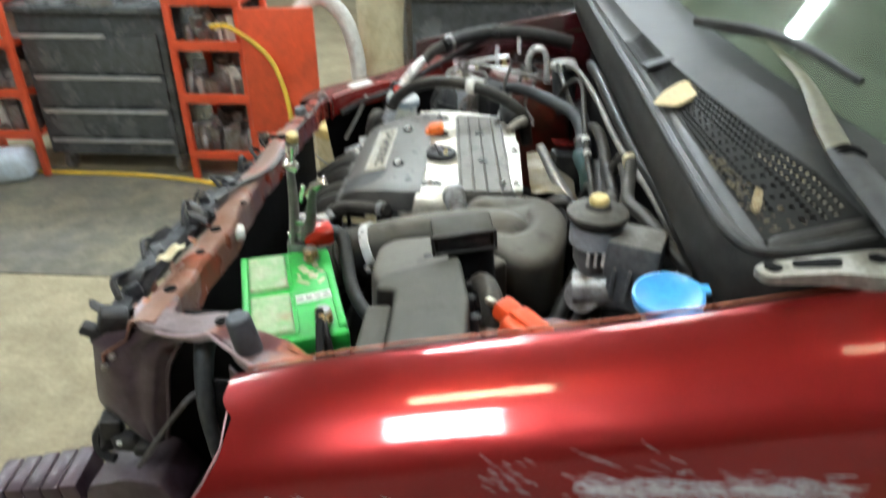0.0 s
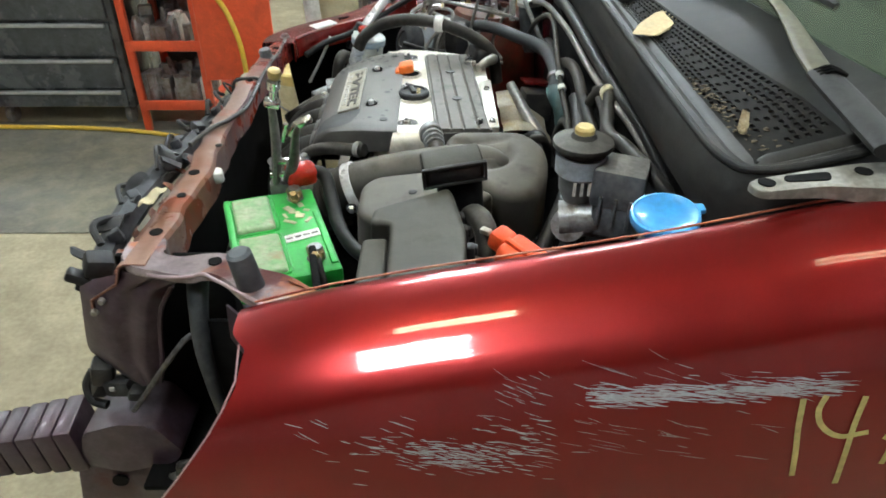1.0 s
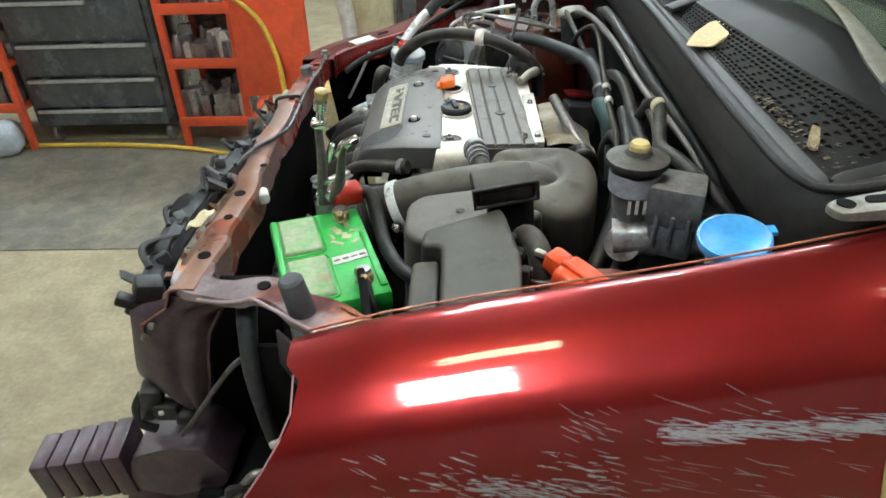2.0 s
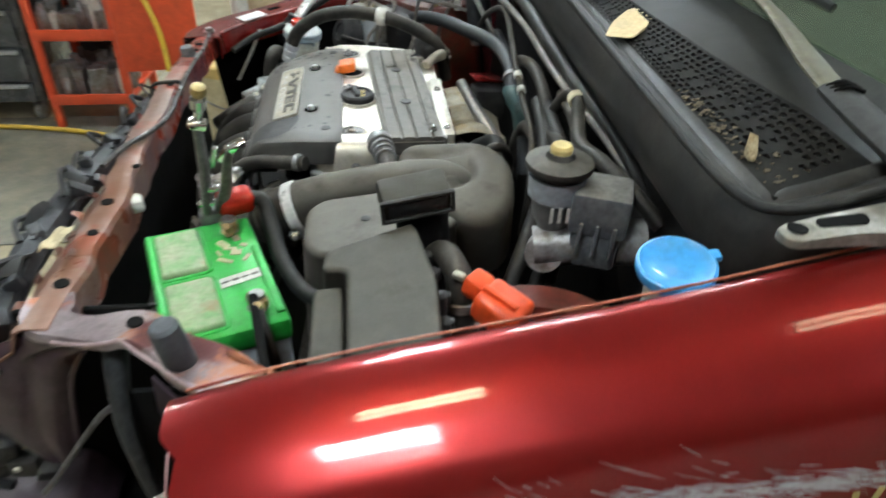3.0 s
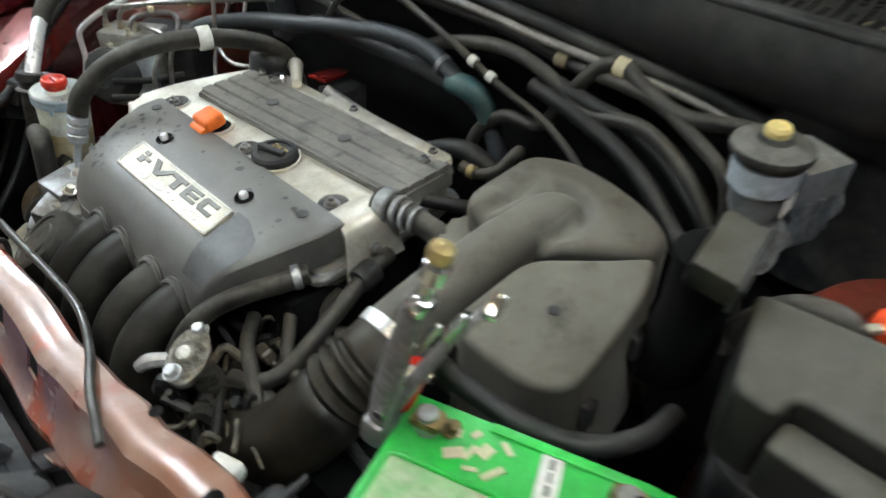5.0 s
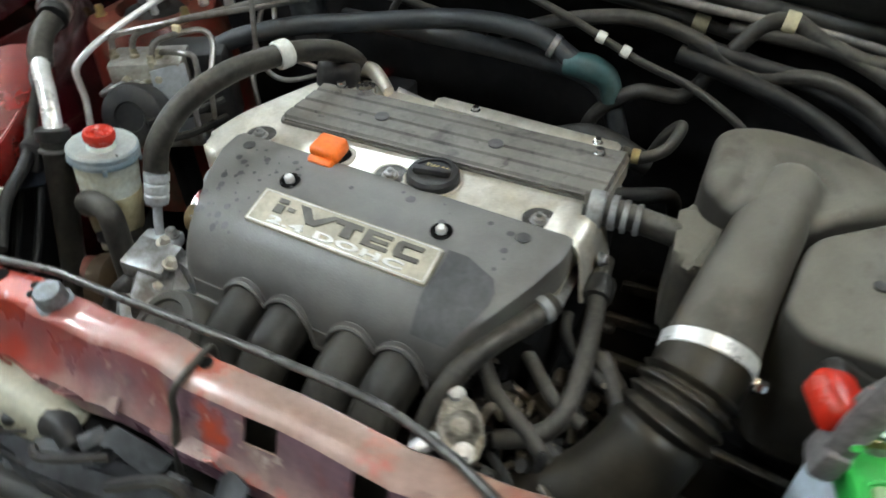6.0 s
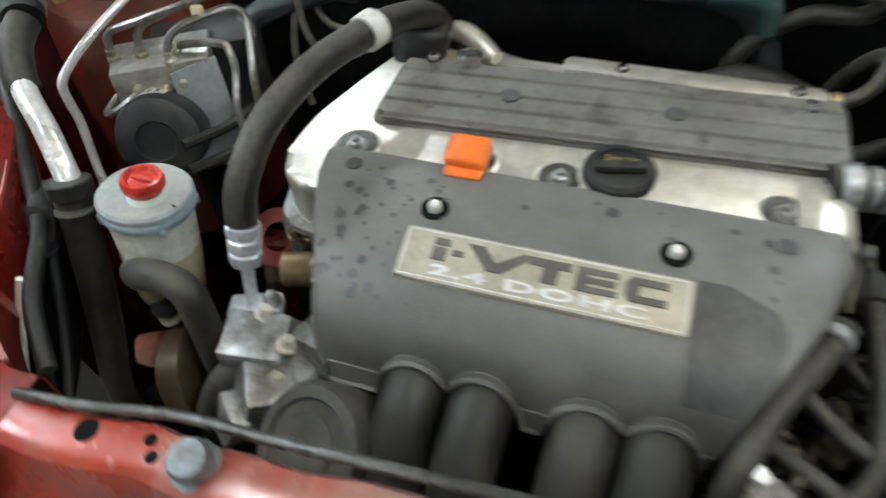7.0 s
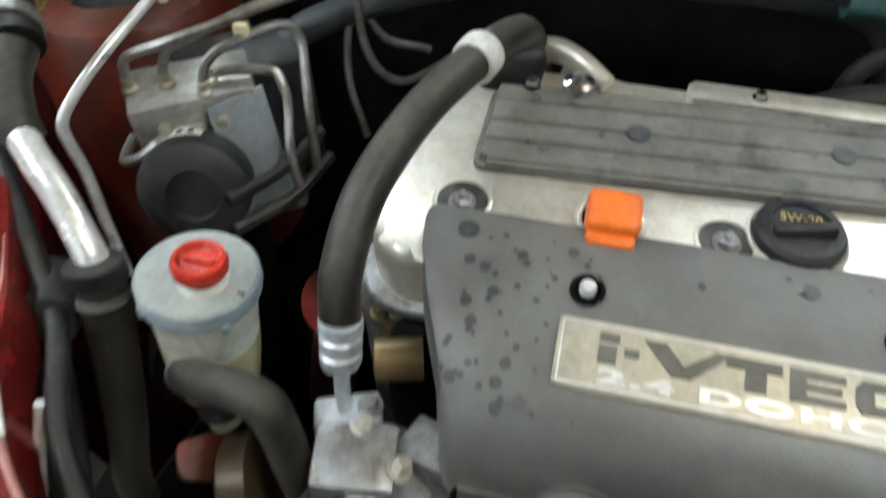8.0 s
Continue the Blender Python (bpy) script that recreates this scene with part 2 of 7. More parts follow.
_b = SCREEN.node_tree.nodes["Principled BSDF"]
_b.inputs["Base Color"].default_value = (0.36, 0.45, 0.34, 1)
_b.inputs["Roughness"].default_value = 0.04
_b.inputs["Transmission Weight"].default_value = 0.9
_b.inputs["IOR"].default_value = 1.52
TUBE = glow("lit_fluorescent_tube", (0.86, 0.975, 1.03), LAMP_POWER)
TUBE_WARM = glow("warm_fluorescent_tube", (1.0, 0.84, 0.58), LAMP_POWER * 0.55)
TUBE_OLD = glow("aged_dim_fluorescent_tube", (1.0, 0.84, 0.60), LAMP_POWER * 0.14)
TUBE_FAR = glow("bright_fluorescent_tube", (0.86, 0.975, 1.03), LAMP_POWER * 1.9)

for m, w in ((COVER, 0.22), (RIBS, 0.35), (AIRBOX, 0.25), (RUBBER, 0.1)):
    b = m.node_tree.nodes["Principled BSDF"]
    b.inputs["Sheen Weight"].default_value = w
    b.inputs["Sheen Roughness"].default_value = 0.6
    b.inputs["Sheen Tint"].default_value = (0.5, 0.46, 0.40, 1)

# ---- mesh helpers ----
BASE = {}


def thing(name, base, label="", category="", group="", kind=""):
    ob = new(name)
    ob.empty_display_size = 0.02
    ob.location = base
    BASE[ob] = Vector(base)
    return tagged(ob, label, category, group, kind)


def part(name, bm, material, parent=None, label="", sharp=35, kind=""):
    """One mesh object, built in world metres, under a thing or a part."""
    me = bpy.data.meshes.new(name)
    bmesh.ops.recalc_face_normals(bm, faces=bm.faces[:])
    base = BASE.get(parent, Vector((0, 0, 0)))
    for v in bm.verts:
        v.co -= base
    bm.to_mesh(me)
    bm.free()
    for p in me.polygons:
        p.use_smooth = True
    me.set_sharp_from_angle(angle=radians(sharp))
    me.materials.append(material)
    ob = new(name, me)
    if parent:
        ob.parent = parent
    BASE[ob] = base
    return tagged(ob, label, kind=kind)


def single(name, bm, material, label, category, group="", kind="", sharp=35):
    """A thing that is one mesh."""
    return tagged(part(name, bm, material, None, label, sharp), label, category, group, kind)


def box(c, s, bev=0.003, m=None, seg=2, bm=None):
    """A box with rounded edges; m turns it about its centre."""
    out = bm or bmesh.new()
    new_verts = bmesh.ops.create_cube(out, size=1)["verts"]
    for v in new_verts:
        v.co = Vector((v.co.x * s[0], v.co.y * s[1], v.co.z * s[2]))
    if bev:
        edges = list({e for v in new_verts for e in v.link_edges})
        r = bmesh.ops.bevel(out, geom=edges, offset=min(bev, min(s) * 0.45), segments=seg, affect="EDGES", profile=0.5)
        new_verts = list({v for v in new_verts if v.is_valid} | set(r["verts"]))
    for v in new_verts:
        v.co = (m @ v.co if m else v.co) + Vector(c)
    return out


def rot(rx=0, ry=0, rz=0):
    return Euler((radians(rx), radians(ry), radians(rz))).to_matrix()


def spline(pts, n=8):
    """Catmull-Rom points through pts."""
    p = [Vector(q) for q in pts]
    p = [2 * p[0] - p[1]] + p + [2 * p[-1] - p[-2]]
    out = []
    for i in range(1, len(p) - 2):
        for k in range(n):
            t = k / n
            a, b, c, d = p[i - 1:i + 3]
            out.append(0.5 * (2 * b + (c - a) * t + (2 * a - 5 * b + 4 * c - d) * t * t + (3 * b - a - 3 * c + d) * t ** 3))
    return out + [p[-2]]


def tube(pts, r, seg=12, n=8, bm=None, flat=1.0):
    """A round tube along a smooth line; r is one radius or one for each control point."""
    out = bm or bmesh.new()
    line = spline(pts, n) if n > 1 else [Vector(q) for q in pts]
    radii = [r] * len(line) if isinstance(r, (int, float)) else list(np.interp(np.linspace(0, len(r) - 1, len(line)), range(len(r)), r))
    up = Vector((0, 0, 1))
    t0 = (line[1] - line[0]).normalized()
    if abs(t0.z) > 0.9:
        up = Vector((1, 0, 0))
    u = (up - t0 * up.dot(t0)).normalized()
    rings = []
    for i, q in enumerate(line):
        t = (line[min(i + 1, len(line) - 1)] - line[max(i - 1, 0)]).normalized()
        u = (u - t * u.dot(t)).normalized()
        w = t.cross(u)
        rings.append([out.verts.new(q + (u * math.cos(a) * flat + w * math.sin(a)) * radii[i]) for a in (2 * math.pi * k / seg for k in range(seg))])
    for a, b in zip(rings, rings[1:]):
        for k in range(seg):
            out.faces.new((a[k], a[(k + 1) % seg], b[(k + 1) % seg], b[k]))
    out.faces.new(rings[0][::-1])
    out.faces.new(rings[-1])
    return out


def lathe(c, profile, seg=24, m=None, bm=None):
    """A turned body about z through c; profile: (radius, height) from bottom to top."""
    out = bm or bmesh.new()
    rings = []
    for r, z in profile:
        ring = []
        for k in range(seg):
            a = 2 * math.pi * k / seg
            v = Vector((r * math.cos(a), r * math.sin(a), z))
            ring.append(out.verts.new((m @ v if m else v) + Vector(c)))
        rings.append(ring)
    for a, b in zip(rings, rings[1:]):
        for k in range(seg):
            out.faces.new((a[k], a[(k + 1) % seg], b[(k + 1) % seg], b[k]))
    out.faces.new(rings[0][::-1])
    out.faces.new(rings[-1])
    return out


def prism(outline, z0, z1, bev=0.004, m=None, c=(0, 0, 0), seg=2, bm=None):
    """An upright prism over an outline of (x, y), with rounded edges. z1 may be a function of x and y."""
    out = bmesh.new()
    top = z1 if callable(z1) else (lambda x, y: z1)
    lo = [out.verts.new((x, y, z0)) for x, y in outline]
    hi = [out.verts.new((x, y, top(x, y))) for x, y in outline]
    n = len(outline)
    for i in range(n):
        out.faces.new((lo[i], lo[(i + 1) % n], hi[(i + 1) % n], hi[i]))
    out.faces.new(lo[::-1])
    face = out.faces.new(hi)
    if bev:
        bmesh.ops.bevel(out, geom=list(face.edges), offset=bev, segments=seg, affect="EDGES", profile=0.5)
    for v in out.verts:
        v.co = (m @ v.co if m else v.co) + Vector(c)
    if bm:
        me = bpy.data.meshes.new("join")
        out.to_mesh(me)
        out.free()
        bm.from_mesh(me)
        bpy.data.meshes.remove(me)
        return bm
    return out


def rounded(outline, r=0.02, n=4):
    """The outline with its corners rounded."""
    out = []
    k = len(outline)
    for i in range(k):
        p, a, b = (Vector(outline[j % k]).to_2d() for j in (i, i - 1, i + 1))
        d = min(r, (a - p).length * 0.45, (b - p).length * 0.45)
        s, e = p + (a - p).normalized() * d, p + (b - p).normalized() * d
        for j in range(n + 1):
            t = j / n
            q = s * (1 - t) ** 2 + p * 2 * t * (1 - t) + e * t * t
            out.append((q.x, q.y))
    return out


def dome(outline, z0, top, r=0.02, rings=14, flare=0.0):
    """A moulded lid over an outline: sides up from z0, a rolled edge of radius r, and a top that follows a function of x and y."""
    out = bmesh.new()
    pts = [Vector(p).to_2d() for p in outline]
    n = len(pts)
    turn = sum((pts[(i + 1) % n] - pts[i]).cross(pts[(i + 2) % n] - pts[(i + 1) % n]) for i in range(n))
    mid = sum(pts, Vector((0, 0))) / n
    inward = []
    for i in range(n):
        t = (pts[(i + 1) % n] - pts[i - 1]).normalized()
        inward.append(Vector((-t.y, t.x)) * (1 if turn > 0 else -1))
    levels = [[out.verts.new((p.x - q.x * flare, p.y - q.y * flare, z0)) for p, q in zip(pts, inward)]]
    for k in range(7):
        a = math.pi / 2 * k / 6
        row = []
        for p, q in zip(pts, inward):
            w = p + q * r * (1 - math.cos(a))
            row.append(out.verts.new((w.x, w.y, top(w.x, w.y) - r * (1 - math.sin(a)))))
        levels.append(row)
    inner = [p + q * r for p, q in zip(pts, inward)]
    for k in range(1, rings):
        f = 1 - k / rings
        row = []
        for p in inner:
            w = mid + (p - mid) * f
            row.append(out.verts.new((w.x, w.y, top(w.x, w.y))))
        levels.append(row)
    for a, b in zip(levels, levels[1:]):
        for i in range(n):
            out.faces.new((a[i], a[(i + 1) % n], b[(i + 1) % n], b[i]))
    tip = out.verts.new((mid.x, mid.y, top(mid.x, mid.y)))
    for i in range(n):
        out.faces.new((levels[-1][i], levels[-1][(i + 1) % n], tip))
    return out


def sheet(rows, thick=0.0, skip=()):
    """A sheet through a grid of points (rows of equal length); skip: cells (row, column) left open."""
    out = bmesh.new()
    vs = [[out.verts.new(p) for p in row] for row in rows]
    for i in range(len(rows) - 1):
        for j in range(len(rows[0]) - 1):
            if (i, j) not in skip:
                out.faces.new((vs[i][j], vs[i + 1][j], vs[i + 1][j + 1], vs[i][j + 1]))
    if thick:
        bmesh.ops.recalc_face_normals(out, faces=out.faces[:])
        bmesh.ops.solidify(out, geom=out.faces[:], thickness=thick)
    for v in [v for v in out.verts if not v.link_faces]:
        out.verts.remove(v)
    return out


def bolt(c, r, h, m=None, bm=None):
    """A hexagonal bolt head on a washer."""
    out = lathe(c, [(r * 1.35, 0), (r * 1.35, h * 0.25)], 16, m, bm)
    return lathe(c, [(r, h * 0.25), (r, h * 0.85), (r * 0.8, h)], 6, m, out)


def bump_ring(c, r, tr, bm=None, m=None, seg=20, arc=1.0):
    pts = []
    for k in range(seg + 1):
        a = 2 * math.pi * arc * k / seg
        v = Vector((r * math.cos(a), r * math.sin(a), 0))
        pts.append((m @ v if m else v) + Vector(c))
    return tube(pts, tr, 8, 1, bm)


# ---- the garage ----
tagged(part("floor", box((0, 1.25, -0.05), (10.4, 13.0, 0.1), 0), CONCRETE, None), "dirty tan concrete garage floor", "floor", kind="structure")
tagged(part("floor_strip", box((-1.6, 1.46, 0.003), (7.0, 1.1, 0.006), 0.002), MAT_GREY, None), "dark grey dirty strip of garage floor", "floor", kind="structure")
for name, c, s in (("wall_south", (0, -5.1, 1.6), (10.4, 0.2, 3.4)), ("wall_west", (-5.1, 1.25, 1.6), (0.2, 12.5, 3.4)), ("wall_east", (5.1, 1.25, 1.6), (0.2, 12.5, 3.4)),
                   ("wall_north", (0, 7.6, 1.05), (10.4, 0.2, 2.3)), ("wall_north_top", (0, 7.6, 3.2), (10.4, 0.2, 0.2)), ("wall_north_left", (-2.3, 7.6, 2.65), (5.8, 0.2, 0.9)), ("wall_north_right", (4.1, 7.6, 2.65), (2.2, 0.2, 0.9))):
    tagged(part(name, box(c, s, 0), WALLS, None), "stained grey garage wall", "wall", kind="structure")
tagged(part("ceiling", box((0, 1.25, 3.35), (10.4, 13.0, 0.1), 0), CEIL, None), "plain dingy garage ceiling", "ceiling", kind="structure")
# Unseen window with a glowing sheet behind, added for glare on cowl and windscreen.
win = thing("window_1", (1.8, 7.6, 2.2), "unseen high garage window with bright daylight, added for glare on the cowl", "window", kind="structure")
for x in (0.63, 1.42, 2.20, 2.97):
    part("mullion", box((x, 7.6, 2.65), (0.05, 0.08, 0.9), 0.006), WHITE, win)
for z in (2.225, 3.075):
    part("window_rail", box((1.8, 7.6, z), (2.38, 0.08, 0.05), 0.006), WHITE, win)
tagged(part("backdrop", box((1.8, 8.6, 2.7), (7.0, 0.02, 3.0), 0), glow("bright_overcast_sky", (0.85, 0.93, 1.0), 5.0), None), "glowing sheet for daylight outside the unseen window", "sky", kind="structure")


def ceiling_light(x, y, tubes=None):
    th = thing("ceiling_light", (x, y, 3.3), "white fluorescent ceiling light with four lit tubes" if y < -1.2 else "white fluorescent ceiling light with two lit tubes", "ceiling light", "ceiling lights")
    wide = y < -1.2
    x += 0.10 if y == -0.75 else -0.10 if wide else 0.0
    part("housing", box((x, y, 3.27), (0.70, 0.56 if wide else 0.26, 0.06), 0.01), WHITE, th)
    for dy in (-0.20, -0.07, 0.07, 0.20) if wide else (-0.06, 0.06):
        part("tube", tube([(x - 0.32, y + dy, 3.215), (x + 0.32, y + dy, 3.215)], 0.022, 10, 1), tubes or (TUBE_WARM if y == -0.75 else TUBE_FAR if 1 < y < 5 else TUBE), th, "lit fluorescent tube")
    for dx in (-0.33, 0.33):
        part("end_cap", box((x + dx, y, 3.225), (0.02, 0.5 if wide else 0.2, 0.06), 0.004), WHITE, th)


for x in (-3.7, -0.65, 2.1):
    for y in (-1.55, -0.75, 1.5, 3.3):
        if (x > -3 or y > 0) and (x, y) not in ((2.1, 3.3), (2.1, -0.75)):
            ceiling_light(x, y)
ceiling_light(0.88, -0.75, TUBE_OLD)
ceiling_light(2.05, 5.1)
ceiling_light(0.40, 3.4)


# ---- background of the garage ----
def clutter(bm, x0, x1, y0, y1, z, n, hmax=0.1, smax=0.07):
    for _ in range(n):
        h, s = random.uniform(0.25, 1) * hmax, random.uniform(0.3, 1) * smax
        c = (random.uniform(x0, x1), random.uniform(y0, y1), z + h / 2)
        if random.random() < 0.5:
            box(c, (s, s * random.uniform(0.5, 1.2), h), 0.004, rot(0, 0, random.uniform(0, 90)), 1, bm)
        else:
            lathe((c[0], c[1], z), [(s * 0.4, 0), (s * 0.45, h * 0.1), (s * 0.42, h * 0.7), (s * 0.2, h)], 10, None, bm)
    return bm


def tool_chest():
    th = thing("tool_chest", (-1.80, 2.2, 0), "black enamel tool chest with bright drawer handles, on the floor", "tool chest")
    part("body", box((-1.855, 2.22, 0.47), (0.74, 0.50, 0.74), 0.008), CABINET_BLACK, th)
    for z, h in ((0.155, 0.10), (0.285, 0.16), (0.455, 0.17), (0.645, 0.20)):
        d = part("drawer", box((-1.855, 1.962, z), (0.68, 0.03, h - 0.012), 0.004), CABINET_BLACK, th)
        part("handle", box((-1.855 - (0.24 if z > 0.6 else 0), 1.938, z + h * 0.5 - 0.014), (0.65, 0.022, 0.018), 0.005), WORN_CHROME, d, "bright metal drawer pull")
    part("top", box((-1.855, 2.20, 0.86), (0.80, 0.56, 0.035), 0.006), CABINET_BLACK, th)
    for x in (-2.16, -1.54):
        part("caster", lathe((x, 2.02, 0.05), [(0.0465, -0.015), (0.05, -0.01), (0.05, 0.01), (0.0465, 0.015)], 16, rot(0, 90, 0)), STEEL, th)
        part("caster_bracket", box((x, 2.03, 0.085), (0.05, 0.06, 0.03), 0.004), STEEL, th)
        part("caster", lathe((x, 2.40, 0.05), [(0.0465, -0.015), (0.05, -0.01), (0.05, 0.01), (0.0465, 0.015)], 16, rot(0, 90, 0)), STEEL, th)
    single("tool_pile", clutter(bmesh.new(), -2.2, -1.55, 1.98, 2.35, 0.877, 45, 0.07, 0.12), STEEL, "heap of dark tools on the black tool chest", "tools", kind="stuff")


def shelf_cart(x0, x1, panel, name_label, levels):
    xm, w = (x0 + x1) / 2, x1 - x0
    th = thing("shelf_cart", (xm, 2.1, 0), name_label, "shelf cart", "orange shelf carts")
    for x in (x0, x1):
        for y in (1.90, 2.30):
            part("post", box((x, y, 0.46), (0.035, 0.035, 0.92), 0.005), CABINET_RED, th)
    for z in (levels):
        part("shelf", box((xm, 2.10, z), (w + 0.02, 0.42, 0.022), 0.004), CABINET_RED, th)
        part("lip", box((xm, 1.885, z + 0.015), (w + 0.03, 0.012, 0.05), 0.003), CABINET_RED, th)
    part("back_panel", box((xm, 2.315, 0.5), (w, 0.01, 0.8), 0.002), CABINET_BLACK, th)
    if panel:
        part("side_door", box((x1 + 0.19, 1.87, 0.59), (0.345, 0.03, 0.60), 0.008, rot(0, 0, 8)), CABINET_RED, th, "open orange-red steel door")
    for z, n in zip([v + 0.015 for v in levels[:3]], (40, 40, 14)):
        single("shelf_clutter", clutter(bmesh.new(), x0 + 0.04, x1 - 0.04, 1.93, 2.25, z - 0.003, n, 0.16, 0.09), STEEL, "jumble of metal tools and cans on an orange shelf", "tools", kind="stuff")
        single("shelf_bottles", clutter(bmesh.new(), x0 + 0.04, x1 - 0.04, 1.93, 2.2, z - 0.003, 7, 0.17, 0.09), WHITE, "pale bottles and boxes on an orange shelf", "bottles", kind="stuff")


tool_chest()
shelf_cart(-1.415, -1.075, True, "orange-red steel shelf cart full of tools", (0.13, 0.43, 0.69, 0.90))
shelf_cart(-2.74, -2.24, False, "orange-red steel shelf cart beside the black chest", (0.22, 0.44, 0.69, 0.90))
single("air_hose", tube([(-1.20, 1.86, 0.80), (-1.10, 1.84, 0.803), (-0.94, 1.82, 0.69), (-0.87, 1.80, 0.55), (-0.842, 1.78, 0.39), (-0.84, 1.74, 0.18), (-0.88, 1.68, 0.03), (-0.92, 1.5, 0.012),
                         (-0.95, 1.3, 0.012), (-0.93, 1.1, 0.012), (-0.86, 0.83, 0.012), (-0.7, 0.62, 0.012)], 0.012), YELLOW, "yellow rubber air hose hanging from the cart onto the floor", "hose")
single("floor_hose", tube([(-2.9, 2.02, 0.018), (-2.3, 1.92, 0.018), (-1.8, 1.90, 0.018), (-1.4, 1.84, 0.018), (-1.05, 1.72, 0.018)], 0.011), YELLOW, "yellow hose lying along the foot of the cabinets", "hose")
single("blue_rag", box((-2.42, 1.84, 0.085), (0.30, 0.18, 0.17), 0.06, rot(0, 0, 15), 3), PALE, "crumpled pale blue rag on the floor", "rag")
bucket = thing("bucket", (-0.48, 1.30, 0), "cream plastic bucket with a yellowish lid on the floor", "bucket")
part("pail", lathe((-0.48, 1.30, 0.0), [(0.0, 0.003), (0.10, 0.003), (0.105, 0.01), (0.125, 0.53), (0.0, 0.53)], 30), CREAM, bucket)
part("lid", lathe((-0.48, 1.30, 0.53), [(0.130, -0.02), (0.134, 0.0), (0.134, 0.02), (0.125, 0.026), (0.115, 0.020), (0.0, 0.022)], 30), surf("yellowed_lid", (0.62, 0.45, 0.17), 0.5, 0, (0.5, 0.36, 0.15), 0.4, 14, 0.1), bucket, "yellowish lid")
part("handle", tube([(-0.61, 1.30, 0.50), (-0.60, 1.22, 0.44), (-0.48, 1.16, 0.40), (-0.36, 1.22, 0.44), (-0.35, 1.30, 0.50)], 0.004, 8), STEEL, bucket, "thin wire handle")
bench = thing("work_bench", (0.3, 2.6, 0), "dark grey work bench by the wall", "bench")
part("worktop", box((0.35, 2.60, 0.88), (1.5, 0.6, 0.05), 0.006), STEEL, bench)
for x in (-0.36, 1.06):
    part("leg", box((x, 2.36, 0.43), (0.06, 0.06, 0.86), 0.004), STEEL, bench)
    part("leg", box((x, 2.84, 0.43), (0.06, 0.06, 0.86), 0.004), STEEL, bench)
part("drawer_box", box((0.35, 2.60, 0.62), (1.3, 0.5, 0.46), 0.008), CABINET_BLACK, bench)
chart = thing("notice_frame", (0.5, 2.99, 1.0), "grey frame with a cream sheet on the bench wall", "frame")
part("frame", box((0.45, 2.30, 0.975), (0.62, 0.05, 0.14), 0.01), STEEL, chart)
part("sheet", box((0.45, 2.27, 0.975), (0.54, 0.01, 0.09), 0.002), CREAM, chart)
fan = thing("cloth_roll", (-0.42, 2.2, 0), "bundle of cream cloth and hose beside the cart", "cloth")
part("roll", tube([(-0.42, 2.32, 0.0), (-0.44, 2.3, 0.35), (-0.46, 2.3, 0.7), (-0.45, 2.3, 0.95)], [0.10, 0.10, 0.12, 0.13], 16), CREAM, fan)
part("loop", tube([(-0.86, 2.1, 0.80), (-0.74, 2.1, 0.90), (-0.63, 2.1, 0.83), (-0.575, 2.1, 0.70), (-0.55, 2.1, 0.50), (-0.55, 2.1, 0.0)], 0.04, 12), WHITE, fan, "thick off-white hose")

# ---- car body ----
car = thing("car", (0, -0.08, 0.0), "dark red car with its bonnet and front bumper removed", "car")
EDGE_X = [-0.30, -0.132, -0.064, 0.035, 0.178, 0.27, 0.384, 0.80]
EDGE_Z = [1.02, 1.072, 1.092, 1.113, 1.138, 1.156, 1.183, 1.255]
SECTION = [(0.0, -0.912), (0.003, -0.925), (0.0005, -0.945), (-0.0045, -0.965), (-0.0115, -0.984), (-0.0195, -0.999), (-0.0295, -1.015), (-0.046, -1.031), (-0.076, -1.043),
           (-0.115, -1.050), (-0.17, -1.056), (-0.25, -1.058), (-0.36, -1.055), (-0.50, -1.045)]


def edge_z(x):
    return float(np.interp(x, EDGE_X, EDGE_Z))


def section_y(d):
    """Where the skin of the fender stands at a depth below its edge."""
    return float(np.interp(-d, SKIN[0], SKIN[1]))


def side_y(x, z):
    return section_y(z - edge_z(x))


def front_x(d):
    return float(np.interp(-d, [0, 0.006, 0.022, 0.045, 0.075, 0.115, 0.17, 0.25, 0.5], [-0.144, -0.128, -0.132, -0.153, -0.182, -0.223, -0.25, -0.30, -0.38]))


SKIN_LINE = spline([(d, y, 0) for d, y in SECTION], 4)
SKIN = [[-q[0] for q in SKIN_LINE[4:]], [q[1] for q in SKIN_LINE[4:]]]
rows = []
rows.append([(front_x(0) + (0.80 - front_x(0)) * k / 40, -0.895, edge_z(front_x(0) + (0.80 - front_x(0)) * k / 40) - 0.03) for k in range(41)])
for d, y, _ in SKIN_LINE:
    x0 = front_x(min(d, 0))
    rows.append([(x, y, edge_z(x) + d) for x in (x0 + (0.80 - x0) * k / 40 for k in range(41))])
fender = part("front_fender", sheet(rows, 0.0015), RED, car, "glossy dark red fender with white scratches and yellow marker digits", 50)

# Thin bright tube paints the highlight on the rolled, scuffed top edge.
part("fender_edge", tube([(x, -0.908, edge_z(x) + 0.0015) for x in np.linspace(-0.13, 0.80, 24)], 0.0013, 6, 1), surf("worn_edge_highlight", (0.40, 0.16, 0.09), 0.4, 0.1, (0.26, 0.03, 0.02), 0.45, 20), fender, "painted highlight along the worn fender edge")
# Pale tube drawn as the highlight along the fender's front cut.
part("fender_lip", tube([(front_x(d) - 0.001, section_y(d), edge_z(front_x(d)) + d) for d in np.linspace(-0.004, -0.36, 26)], 0.0009, 6, 1), surf("pale_edge_highlight", (0.36, 0.20, 0.21), 0.4), fender, "painted pale highlight on the front edge")

